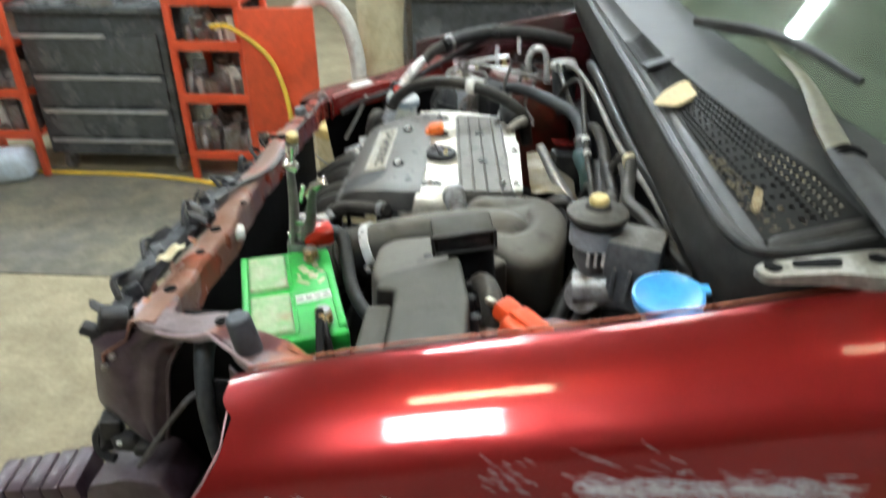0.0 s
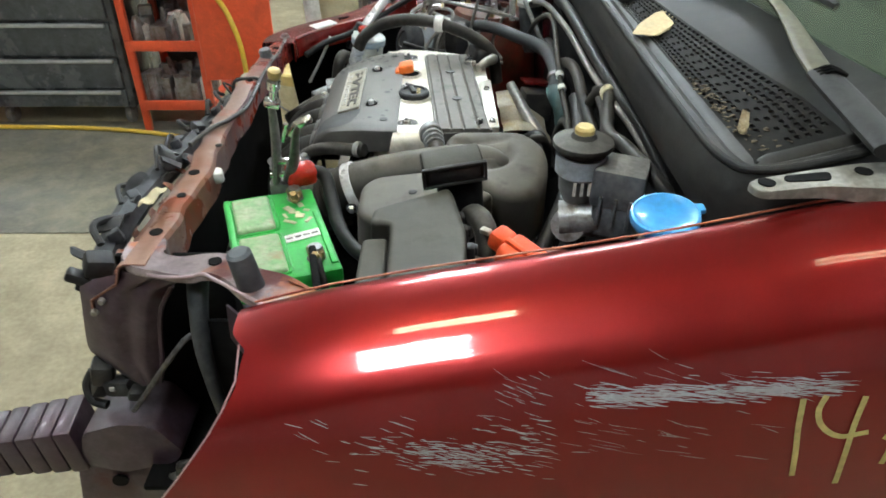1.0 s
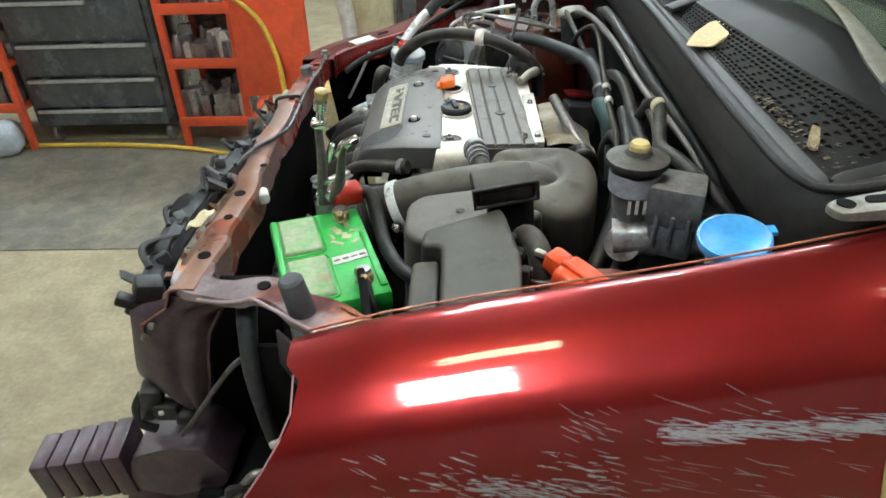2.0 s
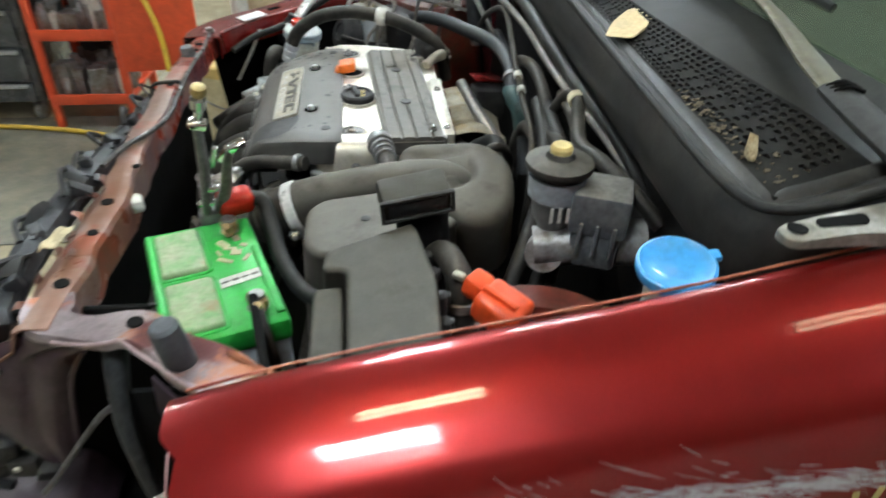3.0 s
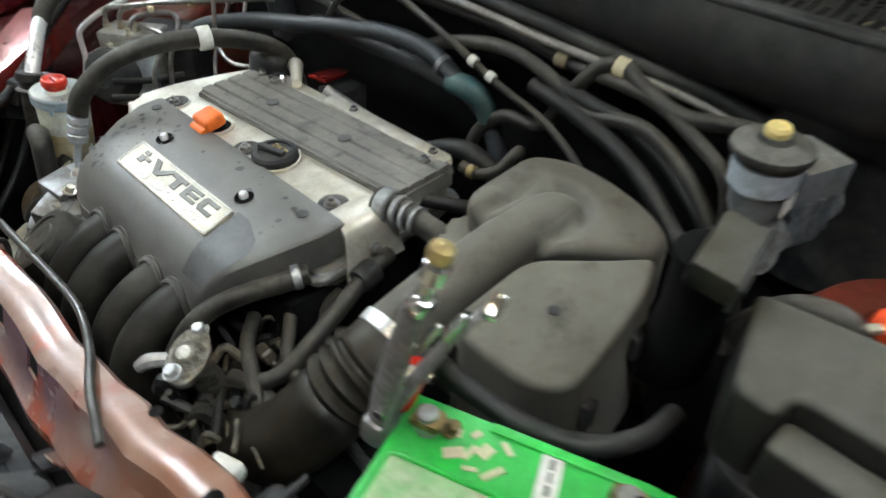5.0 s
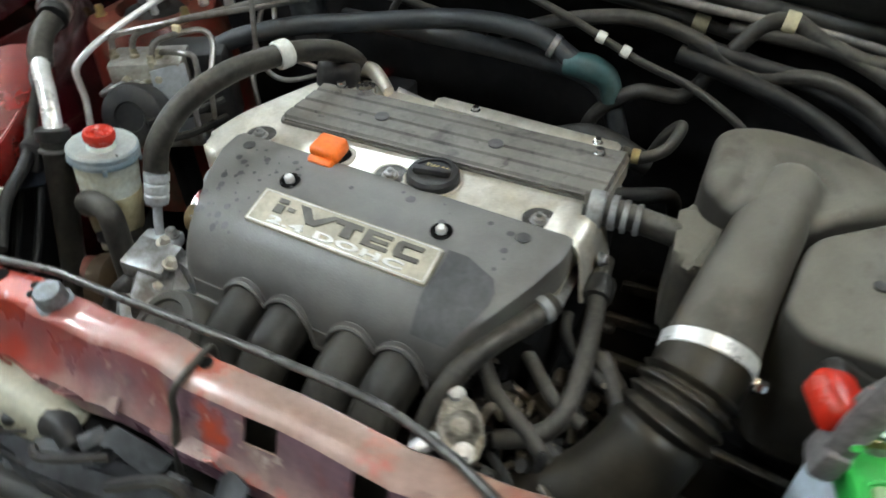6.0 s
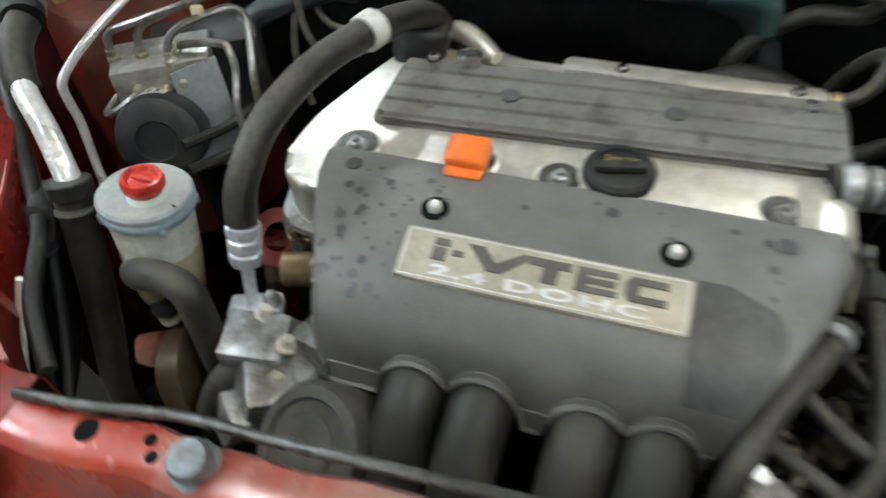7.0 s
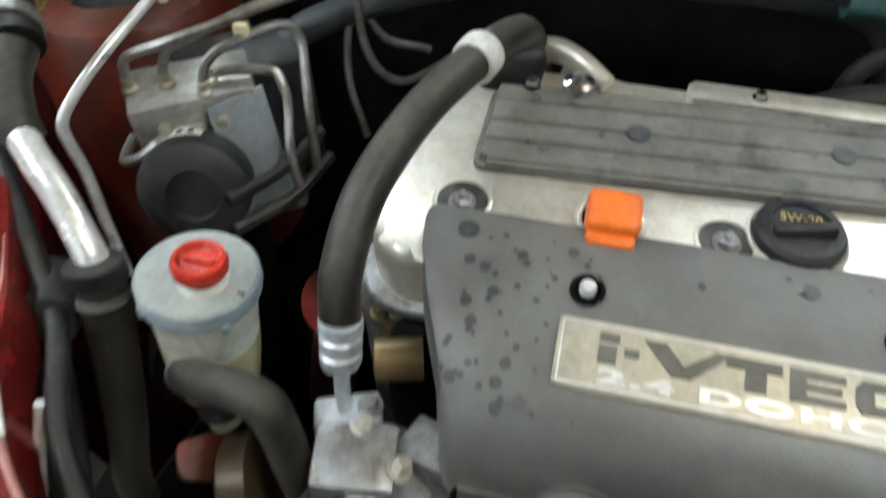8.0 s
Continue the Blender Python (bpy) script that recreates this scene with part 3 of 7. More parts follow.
# scratches through the paint, as thin slivers on the skin
bm = bmesh.new()


def sliver(bm, x, z, length, slope, width):
    pts = []
    for k in range(5):
        u = k / 4
        px, pz = x + length * u, z - slope * length * u
        w = 0.62 * width * math.sin(math.pi * (0.1 + 0.8 * u))
        pts.append(((px, side_y(px, pz + w) - 0.0009, pz + w), (px, side_y(px, pz - w) - 0.0009, pz - w)))
    vs = [(bm.verts.new(a), bm.verts.new(b)) for a, b in pts]
    for a, b in zip(vs, vs[1:]):
        bm.faces.new((a[0], b[0], b[1], a[1]))


rng = random.Random(5)
for _ in range(420):
    u = rng.random()
    sliver(bm, 0.17 + 0.20 * u, 1.075 + 0.018 * u + rng.gauss(0, 0.0045), rng.uniform(0.005, 0.026), rng.uniform(-0.1, 0.15), rng.uniform(0.0003, 0.0010))
for _ in range(20):
    sliver(bm, rng.uniform(0.13, 0.36), 1.07 + rng.gauss(0.0, 0.030), rng.uniform(0.006, 0.020), rng.uniform(0.15, 0.4), rng.uniform(0.0002, 0.00040))
for cx, cz, sx, sz, count in ((0.065, 1.012, 0.020, 0.007, 120), (0.020, 1.022, 0.030, 0.008, 60), (0.110, 1.030, 0.020, 0.012, 45), (0.07, 1.015, 0.05, 0.016, 35)):
    for _ in range(count):
        sliver(bm, rng.gauss(cx, sx), rng.gauss(cz, sz), rng.uniform(0.004, 0.017), rng.uniform(-0.05, 0.35), rng.uniform(0.0003, 0.0010))
for _ in range(12):
    sliver(bm, rng.uniform(-0.08, 0.02), 1.035 + rng.gauss(0, 0.012), rng.uniform(0.01, 0.02), rng.uniform(0.2, 0.5), rng.uniform(0.0003, 0.0008))
for _ in range(14):
    sliver(bm, 0.125 + rng.gauss(0, 0.010), rng.uniform(1.0, 1.09), rng.uniform(0.006, 0.018), rng.uniform(0.15, 0.4), rng.uniform(0.0003, 0.0006))
for _ in range(9):
    sliver(bm, rng.uniform(0.16, 0.30), rng.uniform(1.085, 1.110), rng.uniform(0.014, 0.045), rng.uniform(0.14, 0.26), rng.uniform(0.00012, 0.00024))
for _ in range(18):
    sliver(bm, rng.uniform(0.15, 0.32), rng.uniform(1.015, 1.055), rng.uniform(0.010, 0.035), rng.uniform(0.10, 0.26), rng.uniform(0.00015, 0.00035))
for _ in range(22):
    sliver(bm, 0.115 + rng.gauss(0, 0.012), rng.uniform(1.02, 1.092), rng.uniform(0.007, 0.016), rng.uniform(0.2, 0.42), rng.uniform(0.00018, 0.00042))
part("scratched_paint", bm, SCRATCH, fender, "white scratches down to the primer", kind="stuff")


def stroke(pts, w):
    """A flat marker stroke on the fender's skin, through points (x, z)."""
    line = spline([(x, 0, z) for x, z in pts], 6)
    out, last = bmesh.new(), None
    for i, q in enumerate(line):
        t = (line[min(i + 1, len(line) - 1)] - line[max(i - 1, 0)]).normalized()
        s = Vector((-t.z, 0, t.x)) * w
        pair = []
        for e in (q + s, q - s):
            pair.append(out.verts.new((e.x, side_y(e.x, e.z) - 0.0012, e.z)))
        if last:
            out.faces.new((last[0], pair[0], pair[1], last[1]))
        last = pair
    return out


for pts in (((0.350, 1.080), (0.352, 1.051), (0.356, 1.024), (0.360, 0.995)),
            ((0.368, 1.084), (0.365, 1.068), (0.372, 1.052), (0.389, 1.042), (0.412, 1.047)),
            ((0.400, 1.084), (0.398, 1.055), (0.399, 1.022), (0.401, 0.985)),
            ((0.440, 1.075), (0.437, 1.045), (0.434, 1.01)), ((0.426, 1.042), (0.44, 1.038), (0.455, 1.04)),
            ((0.428, 1.163), (0.416, 1.158), (0.414, 1.148), (0.426, 1.143), (0.445, 1.146)),
            ((0.424, 1.130), (0.438, 1.130), (0.434, 1.120), (0.420, 1.112), (0.438, 1.110)),
            ((0.425, 1.100), (0.424, 1.074)), ((0.437, 1.102), (0.436, 1.076))):
    part("marker_stroke", stroke(pts, 0.0026), MARKER, fender, "yellow paint marker stroke")

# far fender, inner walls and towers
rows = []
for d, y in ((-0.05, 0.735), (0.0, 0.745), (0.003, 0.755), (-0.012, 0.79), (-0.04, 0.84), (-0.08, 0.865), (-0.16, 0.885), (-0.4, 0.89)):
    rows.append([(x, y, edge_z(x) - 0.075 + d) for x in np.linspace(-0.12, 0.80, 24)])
# Same red as the near fender, painted darker for shade.
part("front_fender", sheet(rows, 0.0015), RED_FAR, car, "far fender in a darker, shaded copy of the red paint", 50)
for y, s in ((-0.86, 1), (0.72, -1)):
    rows = []
    low = 0.0 if y < 0 else -0.03
    for z, dy in ((0.985, 0.0), (0.96, 0.01), (0.93, 0.04), (0.8, 0.07), (0.6, 0.10), (0.42, 0.14)):
        rows.append([(x, y + s * dy, z + low + (0.05 if x > 0.1 and z > 0.95 else 0) + (x + 0.15) * 0.08) for x in np.linspace(-0.14, 0.42, 14)])
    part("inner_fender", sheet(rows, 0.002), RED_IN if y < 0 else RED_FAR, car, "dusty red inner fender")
for y in (-0.80, 0.62):
    c = (0.19, y, 1.02) if y < 0 else (0.22, y, 0.98)
    t = part("strut_tower", lathe((c[0], c[1], c[2] - 0.16), [(0.15, -0.2), (0.13, 0.0), (0.115, 0.12), (0.105, 0.135), (0.062, 0.138), (0.058, 0.12), (0.0, 0.12)], 28), surf("rusty_brown_paint", (0.13, 0.014, 0.008), 0.38, 0.1, (0.075, 0.030, 0.018), 0.5, 18, dust_light=0.2, dust_light_col=(0.15, 0.07, 0.045)), car, "rusty red strut tower")
    part("strut_mount", lathe((c[0], c[1], c[2] - 0.042), [(0.055, 0), (0.05, 0.012), (0.028, 0.018), (0.024, 0.03), (0.012, 0.032), (0.012, 0.045), (0.0, 0.045)], 20), BLACK, t)
    for a in (0.4, 2.5, 4.6):
        part("stud", bolt((c[0] + 0.085 * math.cos(a), c[1] + 0.085 * math.sin(a), c[2] - 0.026), 0.007, 0.02), BRASS, t)
# Black felt with the shade behind the engine painted into its colour.
FELT = surf("shaded_firewall_felt", (0.0045, 0.0045, 0.005), 0.9, 0, (0.011, 0.010, 0.010), 0.5, 14, 0.5)
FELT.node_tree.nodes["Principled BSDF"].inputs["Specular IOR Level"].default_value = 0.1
part("firewall", sheet([[(0.42 - 0.04 * max(0, (1.1 - z)) * 2, y, z) for y in np.linspace(-0.86, 0.72, 12)] for z in (1.14, 1.08, 1.0, 0.85, 0.6, 0.4)], 0.003), FELT, car, "black sound-deadened firewall, darkened for shade")
# Tray and subframe carry the shade of the bay floor in their colour.
part("under_tray", box((0.02, -0.08, 0.40), (0.84, 1.5, 0.02), 0.004), VOID, car, "underbody tray, near-black as in shade")
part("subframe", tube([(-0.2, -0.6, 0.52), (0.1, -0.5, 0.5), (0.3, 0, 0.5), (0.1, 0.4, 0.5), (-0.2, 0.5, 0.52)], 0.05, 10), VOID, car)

# radiator support: rail over the radiator with punched holes, and its left corner
def rail_z(y):
    return 0.972 + 0.03 * max(0.0, (-0.15 - y) / 0.6) - 0.09 * max(0.0, y - 0.03)


cuts = [-0.74, -0.70, -0.66, -0.62, -0.58, -0.54, -0.50, -0.46, -0.42, -0.38, -0.34, -0.30, -0.26, -0.220, -0.187, -0.15, -0.113, -0.081, -0.05, -0.02, 0.02, 0.06, 0.10, 0.14, 0.18, 0.22, 0.26, 0.30, 0.34, 0.36]


def rail_sec(y, k):
    wob = 0.0025 * math.sin(y * 37) + 0.002 * math.sin(y * 91 + 1)
    xi = float(np.interp(y, [-0.44, -0.28], [-0.310, -0.329])) + wob
    xs = [(xi + 0.003, -0.050), (xi + 0.002, -0.006), (xi - 0.002, 0.0), (xi - 0.010, 0.001), (xi - 0.028, 0.001), (xi - 0.037, -0.004), (xi - 0.046, -0.030), (-0.384, -0.048), (-0.394 + wob, -0.056), (-0.396 + wob, -0.072)]
    dx, dz = xs[k]
    return (dx, y, rail_z(y) + dz)


holes = [(5, cuts.index(-0.220)), (5, cuts.index(-0.113)), (5, 3)]
rows = [[rail_sec(y, k) for y in cuts] for k in range(10)]
support = part("radiator_support", sheet(rows, 0.0025, {(a, b) for a, b in holes}), RAIL, car, "worn red steel radiator support with punched holes", 30)
rng6 = random.Random(8)
for k in range(17):
    y, w, h = -0.62 + 0.056 * k + rng6.uniform(-0.012, 0.012), rng6.uniform(0.012, 0.03), rng6.uniform(0.008, 0.024)
    if abs(y + 0.166) < 0.08:
        continue
    tilt = rng6.uniform(-0.010, 0.016)
    part("flange_tab", sheet([[(-0.394, y - w / 2, rail_z(y) - 0.060), (-0.394, y + w / 2, rail_z(y) - 0.060)], [(-0.398, y - w * 0.45, rail_z(y) - 0.060 + h * 0.5), (-0.397, y + w * 0.4, rail_z(y) - 0.060 + h * 0.55)], [(-0.394 - tilt, y - w * 0.35, rail_z(y) - 0.060 + h), (-0.396 - tilt, y + w * 0.25, rail_z(y) - 0.060 + h * 0.9)]], 0.0018), RAIL, support)
for y in (0.172,):
    part("mount_bolt", lathe((-0.346, y, rail_z(y) - 0.002), [(0.018, 0), (0.018, 0.004), (0.0145, 0.006), (0.0150, 0.018), (0.0125, 0.023), (0.0, 0.023)], 10, rot(4, -8, 0)), surf("blue_grey_mount", (0.20, 0.225, 0.25), 0.4, 0.3, (0.12, 0.12, 0.12), 0.45, 30), support, "grey rubber-capped mount bolt")
for y, x, r in ((0.213, -0.338, 0.0045), (0.205, -0.349, 0.0045), (0.264, -0.343, 0.009), (-0.02, -0.342, 0.006), (-0.66, -0.325, 0.009), (-0.55, -0.325, 0.007), (-0.47, -0.33, 0.009), (-0.36, -0.32, 0.006)):
    part("hole_plug", lathe((x, y, rail_z(y) + 0.0012), [(r, 0), (r, 0.0012), (0.0, 0.0012)], 12), VOID, support)
bar = []
path = spline([(-0.352, 0.335, 0.944), (-0.348, 0.38, 0.944), (-0.309, 0.436, 0.947), (-0.250, 0.485, 0.951), (-0.18, 0.52, 0.96), (-0.10, 0.57, 0.975), (-0.03, 0.64, 0.985)], 5)
for off, dz in ((-1.0, -0.05), (-1.0, -0.006), (-0.93, 0.0), (0.0, 0.003), (0.93, 0.0), (1.0, -0.006), (1.0, -0.06)):
    row = []
    for i, q in enumerate(path):
        t = (path[min(i + 1, len(path) - 1)] - path[max(i - 1, 0)]).normalized()
        row.append(q + Vector((-t.y, t.x, 0)).normalized() * off * 0.042 + Vector((0, 0, dz)))
    bar.append(row)
corner = part("corner_bar", sheet(bar, 0.002), CORNER, car, "glossy red front corner bar with a white label", 30)
part("label", box((-0.250, 0.456, 0.9560), (0.066, 0.040, 0.001), 0, rot(0, -3, 40)), WHITE, corner, "white paper label")
skirt = [[q + Vector((-0.028, 0.012, -0.02)) for q in path[8:]], [q + Vector((-0.02, 0.02, -0.12)) for q in path[8:]], [q + Vector((0.0, 0.03, -0.30)) for q in path[8:]]]
# Near-black sheet stands in for the shade under the bar.
part("corner_skirt", sheet(skirt, 0.002), VOID, corner, "near-black sheet for shade below the corner bar")
part("corner_bolt", bolt((-0.339, 0.371, 0.946), 0.010, 0.010), STEEL, corner)
part("corner_slot", box((-0.200, 0.508, 0.960), (0.03, 0.012, 0.001), 0, rot(0, -5, 25)), VOID, corner)
part("edge_weld", tube([q + Vector((0.034, -0.022, 0.001)) for q in path[6:22]], 0.0025, 6, 1), surf("pale_pink_edge", (0.45, 0.22, 0.2), 0.35), corner)

# left headlight frame: bent steel strip, crumpled side plate, crush horn
strip = []
for q, wdt in zip(spline([(-0.330, -0.68, 0.999), (-0.318, -0.722, 1.0), (-0.275, -0.740, 1.001), (-0.222, -0.752, 1.010), (-0.180, -0.800, 1.033), (-0.135, -0.850, 1.052), (-0.085, -0.892, 1.060)], 5), [0.032] * 31):
    strip.append(q)
rows = []
for off, dz in ((-1.0, -0.009), (-1.0, -0.003), (-0.9, 0.0015), (-0.7, 0.0), (0.7, -0.001), (0.95, 0.0), (1.0, -0.004), (1.0, -0.018)):
    row = []
    for i, q in enumerate(strip):
        t = (strip[min(i + 1, len(strip) - 1)] - strip[max(i - 1, 0)]).normalized()
        nrm = Vector((-t.y, t.x, 0)).normalized()
        row.append(q + nrm * off * (0.024 + 0.004 * math.sin(i * 0.55)) + Vector((0, 0, dz)))
    rows.append(row)
frame_bar = part("headlight_bar", sheet(rows, 0.002), STRIP, car, "rusty bent steel strip over the headlight opening", 30)
part("bar_hole", lathe((-0.222, -0.747, 1.0105), [(0.0085, 0), (0.0085, 0.002), (0.0, 0.002)], 14), VOID, frame_bar)
rows = []
for z in np.linspace(0.990, 0.797, 18):
    xl = float(np.interp(z, [0.797, 0.805, 0.815, 0.845, 0.868, 0.93, 0.960, 0.968, 0.978, 0.990], [-0.380, -0.397, -0.408, -0.432, -0.429, -0.417, -0.412, -0.390, -0.360, -0.346]))
    xr = float(np.interp(z, [0.797, 0.810, 0.848, 0.900, 0.935, 0.958, 0.975, 0.990], [-0.340, -0.334, -0.328, -0.318, -0.308, -0.297, -0.280, -0.250]))
    row = []
    for u in np.linspace(0, 1, 16):
        x = xl + (xr - xl) * u
        dent = 0.006 * math.exp(-((u - 0.62) / 0.09) ** 2) - 0.004 * math.exp(-((u - 0.34) / 0.14) ** 2 - ((z - 0.92) / 0.025) ** 2)
        row.append((x, -0.746 + 0.024 * (1 - u) ** 3 + dent - 0.002 * math.sin(5 * u + 22 * z) + 0.010 * max(0, u - 0.85) / 0.15 - 0.012 * max(0, (z - 0.97) / 0.02), z))
    rows.append(row)
plate = part("headlight_plate", sheet(rows, 0.003), PURPLE, car, "bent purple-brown steel headlight panel", 50)
arch = [q + Vector((t_y * 0.027, -t_x * 0.027, 0.001)) for q, t_x, t_y in ((strip[i], *((strip[min(i + 1, len(strip) - 1)] - strip[max(i - 1, 0)]).normalized().to_2d())) for i in range(8, len(strip)))]
part("arch_lip", tube(arch, 0.0022, 8, 1), surf("bare_pinkish_edge", (0.40, 0.30, 0.32), 0.32, 0.3), frame_bar, "pale worn lip over the headlight hollow")
part("plate_lip", tube([Vector(r[-1]) + Vector((0.001, 0, 0)) for r in rows[2::3]], 0.0035, 6, 2), PURPLE, plate)
for x, z in ((-0.378, 0.948), (-0.392, 0.930)):
    part("plate_rivet", lathe((x, -0.742, z), [(0.005, 0), (0.004, 0.006), (0.0, 0.007)], 10, rot(90, 0, 0)), STEEL, car)
# Added near-black sheets that paint the shade inside the headlight hollow.
part("hollow_shade", box((-0.310, -0.668, 0.79), (0.15, 0.01, 0.36), 0.004), VOID, car, "near-black sheet for shade behind the missing headlight")
part("hollow_shade", box((-0.17, -0.772, 0.78), (0.15, 0.008, 0.32), 0.003), VOID, car)
part("hollow_shade_floor", box((-0.25, -0.70, 0.66), (0.24, 0.22, 0.01), 0.003), VOID, car)
part("hollow_shade_side", box((-0.09, -0.80, 0.78), (0.01, 0.22, 0.44), 0.003, rot(0, 0, 12)), VOID, car)
part("inner_sheet", sheet([[(-0.20, -0.80, 0.985), (-0.175, -0.83, 0.99), (-0.15, -0.86, 1.0)], [(-0.205, -0.795, 0.93), (-0.18, -0.825, 0.93), (-0.15, -0.85, 0.93)], [(-0.18, -0.80, 0.88), (-0.165, -0.82, 0.88), (-0.14, -0.84, 0.88)]], 0.003), PURPLE, car, "dark purple inner sheet beside the fender")
for x, y, z, sx, sy, sz, a in ((-0.418, -0.728, 0.812, 0.030, 0.030, 0.040, 12), (-0.396, -0.736, 0.792, 0.040, 0.026, 0.026, -8), (-0.372, -0.742, 0.784, 0.026, 0.022, 0.020, 20), (-0.430, -0.722, 0.785, 0.022, 0.036, 0.034, 30)):
    part("lower_bracket", box((x, y, z), (sx, sy, sz), 0.006, rot(a * 0.6, a, a), 2), BLACK, car, "broken black plastic bracket above the crush horn")
part("bracket_loop", tube([(-0.442, -0.715, 0.800), (-0.452, -0.722, 0.780), (-0.446, -0.730, 0.757), (-0.425, -0.735, 0.752)], 0.007, 8), BLACK, car)
part("bracket_clip", box((-0.400, -0.752, 0.800), (0.007, 0.004, 0.006), 0.001), WHITE, car)
part("corner_lamp_mount", box((-0.398, -0.69, 0.968), (0.036, 0.03, 0.03), 0.006, rot(10, 20, 30), 2), BLACK, car, "broken black plastic lamp mount")
part("corner_lamp_mount", box((-0.425, -0.70, 0.955), (0.03, 0.02, 0.015), 0.004, rot(0, 30, 10), 2), BLACK, car)
part("gusset", sheet([[(-0.11, -0.85, 1.058), (-0.07, -0.88, 1.06), (-0.02, -0.90, 1.06)], [(-0.09, -0.82, 1.0), (-0.05, -0.85, 1.0), (0.0, -0.88, 1.0)]], 0.003), surf("orange_rust_plate", (0.34, 0.115, 0.055), 0.5, 0.1, (0.24, 0.10, 0.06), 0.5, 20, 0.3), car, "rust-orange gusset behind the corner strip")
DUCT_GREY = surf("dusty_blue_grey_plastic_duct", (0.026, 0.029, 0.032), 0.5, 0, (0.055, 0.058, 0.060), 0.5, 20, 0.15, spec=0.3)
GRIME_WIRE = surf("grimy_grey_cable", (0.10, 0.095, 0.10), 0.4, 0.2, (0.05, 0.04, 0.04), 0.5, 40)
part("inner_brace", tube([(-0.252, -0.740, 0.975), (-0.248, -0.765, 0.955), (-0.246, -0.785, 0.908), (-0.240, -0.795, 0.857), (-0.234, -0.80, 0.81), (-0.230, -0.80, 0.785)], [0.014, 0.0125, 0.011, 0.0095, 0.0085, 0.008], 12), DUCT_GREY, car, "grey plastic duct in the headlight hollow")
part("brace_foot", box((-0.229, -0.806, 0.800), (0.016, 0.012, 0.014), 0.005, rot(0, 20, 10)), WHITE, car, "pale plastic foot of the duct")
part("horn_wire", tube([(-0.262, -0.772, 0.915), (-0.275, -0.776, 0.905), (-0.31, -0.778, 0.86), (-0.345, -0.775, 0.81), (-0.372, -0.765, 0.772)], 0.0040, 8), GRIME_WIRE, car, "grey cable end")
horn = part("crush_horn", prism(rounded([(-0.470, 0.662), (-0.455, 0.730), (-0.40, 0.748), (-0.352, 0.745), (-0.318, 0.690), (-0.335, 0.668), (-0.41, 0.648)], 0.010), -0.045, 0.045, 0.006, rot(90, 0, 0), (0, -0.725, 0)), PURPLE, car, "stepped dark steel crush horn")
for k in range(5):
    part("rib", box((-0.482 - 0.027 * k, -0.735 - 0.003 * k, 0.694 - 0.002 * k), (0.0262, 0.080 - 0.003 * k, 0.082 - 0.003 * k), 0.0045, rot(0, -6, 6)), PURPLE, horn)
part("horn_bracket", box((-0.425, -0.735, 0.598), (0.14, 0.06, 0.11), 0.008, rot(0, 10, 6)), PURPLE, horn)
part("bracket_hole", lathe((-0.425, -0.768, 0.628), [(0.012, 0), (0.012, 0.003), (0.0, 0.003)], 12, rot(90, 0, 6)), VOID, horn)
for k, col in enumerate((STEEL, BLACK, BLACK)):
    part("wire_loop", tube([(-0.335 + 0.01 * k, -0.79, 0.66), (-0.30, -0.81 - 0.005 * k, 0.70 + 0.012 * k), (-0.265, -0.81, 0.745 - 0.015 * k), (-0.25 + 0.01 * k, -0.80, 0.72), (-0.285, -0.81, 0.68 - 0.012 * k), (-0.32, -0.80, 0.63)], 0.006, 8), col, horn)

# front trim before the radiator
DUSTY = surf("dusty_blue_black_plastic", (0.012, 0.013, 0.016), 0.5, 0, (0.055, 0.058, 0.062), 0.45, 18, 0.2, spec=0.3)
shroud = part("front_shroud", tube([(-0.425, -0.66, 0.925), (-0.432, -0.5, 0.935), (-0.43, -0.3, 0.92), (-0.43, -0.05, 0.885), (-0.44, 0.15, 0.835), (-0.42, 0.40, 0.81)], [0.018, 0.022, 0.022, 0.024, 0.024, 0.02], 8), DUSTY, car, "dusty black plastic radiator shroud")
SHARD = surf("dusty_torn_plastic", (0.018, 0.020, 0.024), 0.45, 0, (0.060, 0.064, 0.070), 0.5, 18, 0.2, dust_light=0.3, dust_light_col=(0.085, 0.087, 0.09), spec=0.35)
rng2 = random.Random(3)


def shroud_z(y):
    return float(np.interp(y, [-0.67, -0.4, 0.0, 0.2, 0.41], [0.948, 0.955, 0.905, 0.86, 0.835]))


for k in range(30):
    y = -0.67 + 0.036 * k + rng2.uniform(-0.012, 0.012)
    c = Vector((-0.402 - rng2.uniform(0, 0.05), y, shroud_z(y) + rng2.uniform(-0.035, 0.012)))
    u = Vector((rng2.uniform(-0.4, 0.4), 1, rng2.uniform(-0.5, 0.5))).normalized() * rng2.uniform(0.012, 0.034)
    v = Vector((-1, rng2.uniform(-0.5, 0.5), rng2.uniform(-0.6, 1.0))).normalized() * rng2.uniform(0.008, 0.021)
    grid = [[c + u * a * rng2.uniform(0.75, 1.15) + v * b * rng2.uniform(0.7, 1.2) + Vector((0, 0, -0.008 * a * a)) for a in (-1, -0.3, 0.4, 1)] for b in (-1, 0, 1)]
    part("torn_plate", sheet(grid, rng2.uniform(0.0025, 0.006)), SHARD if k % 3 else BLACK, shroud)
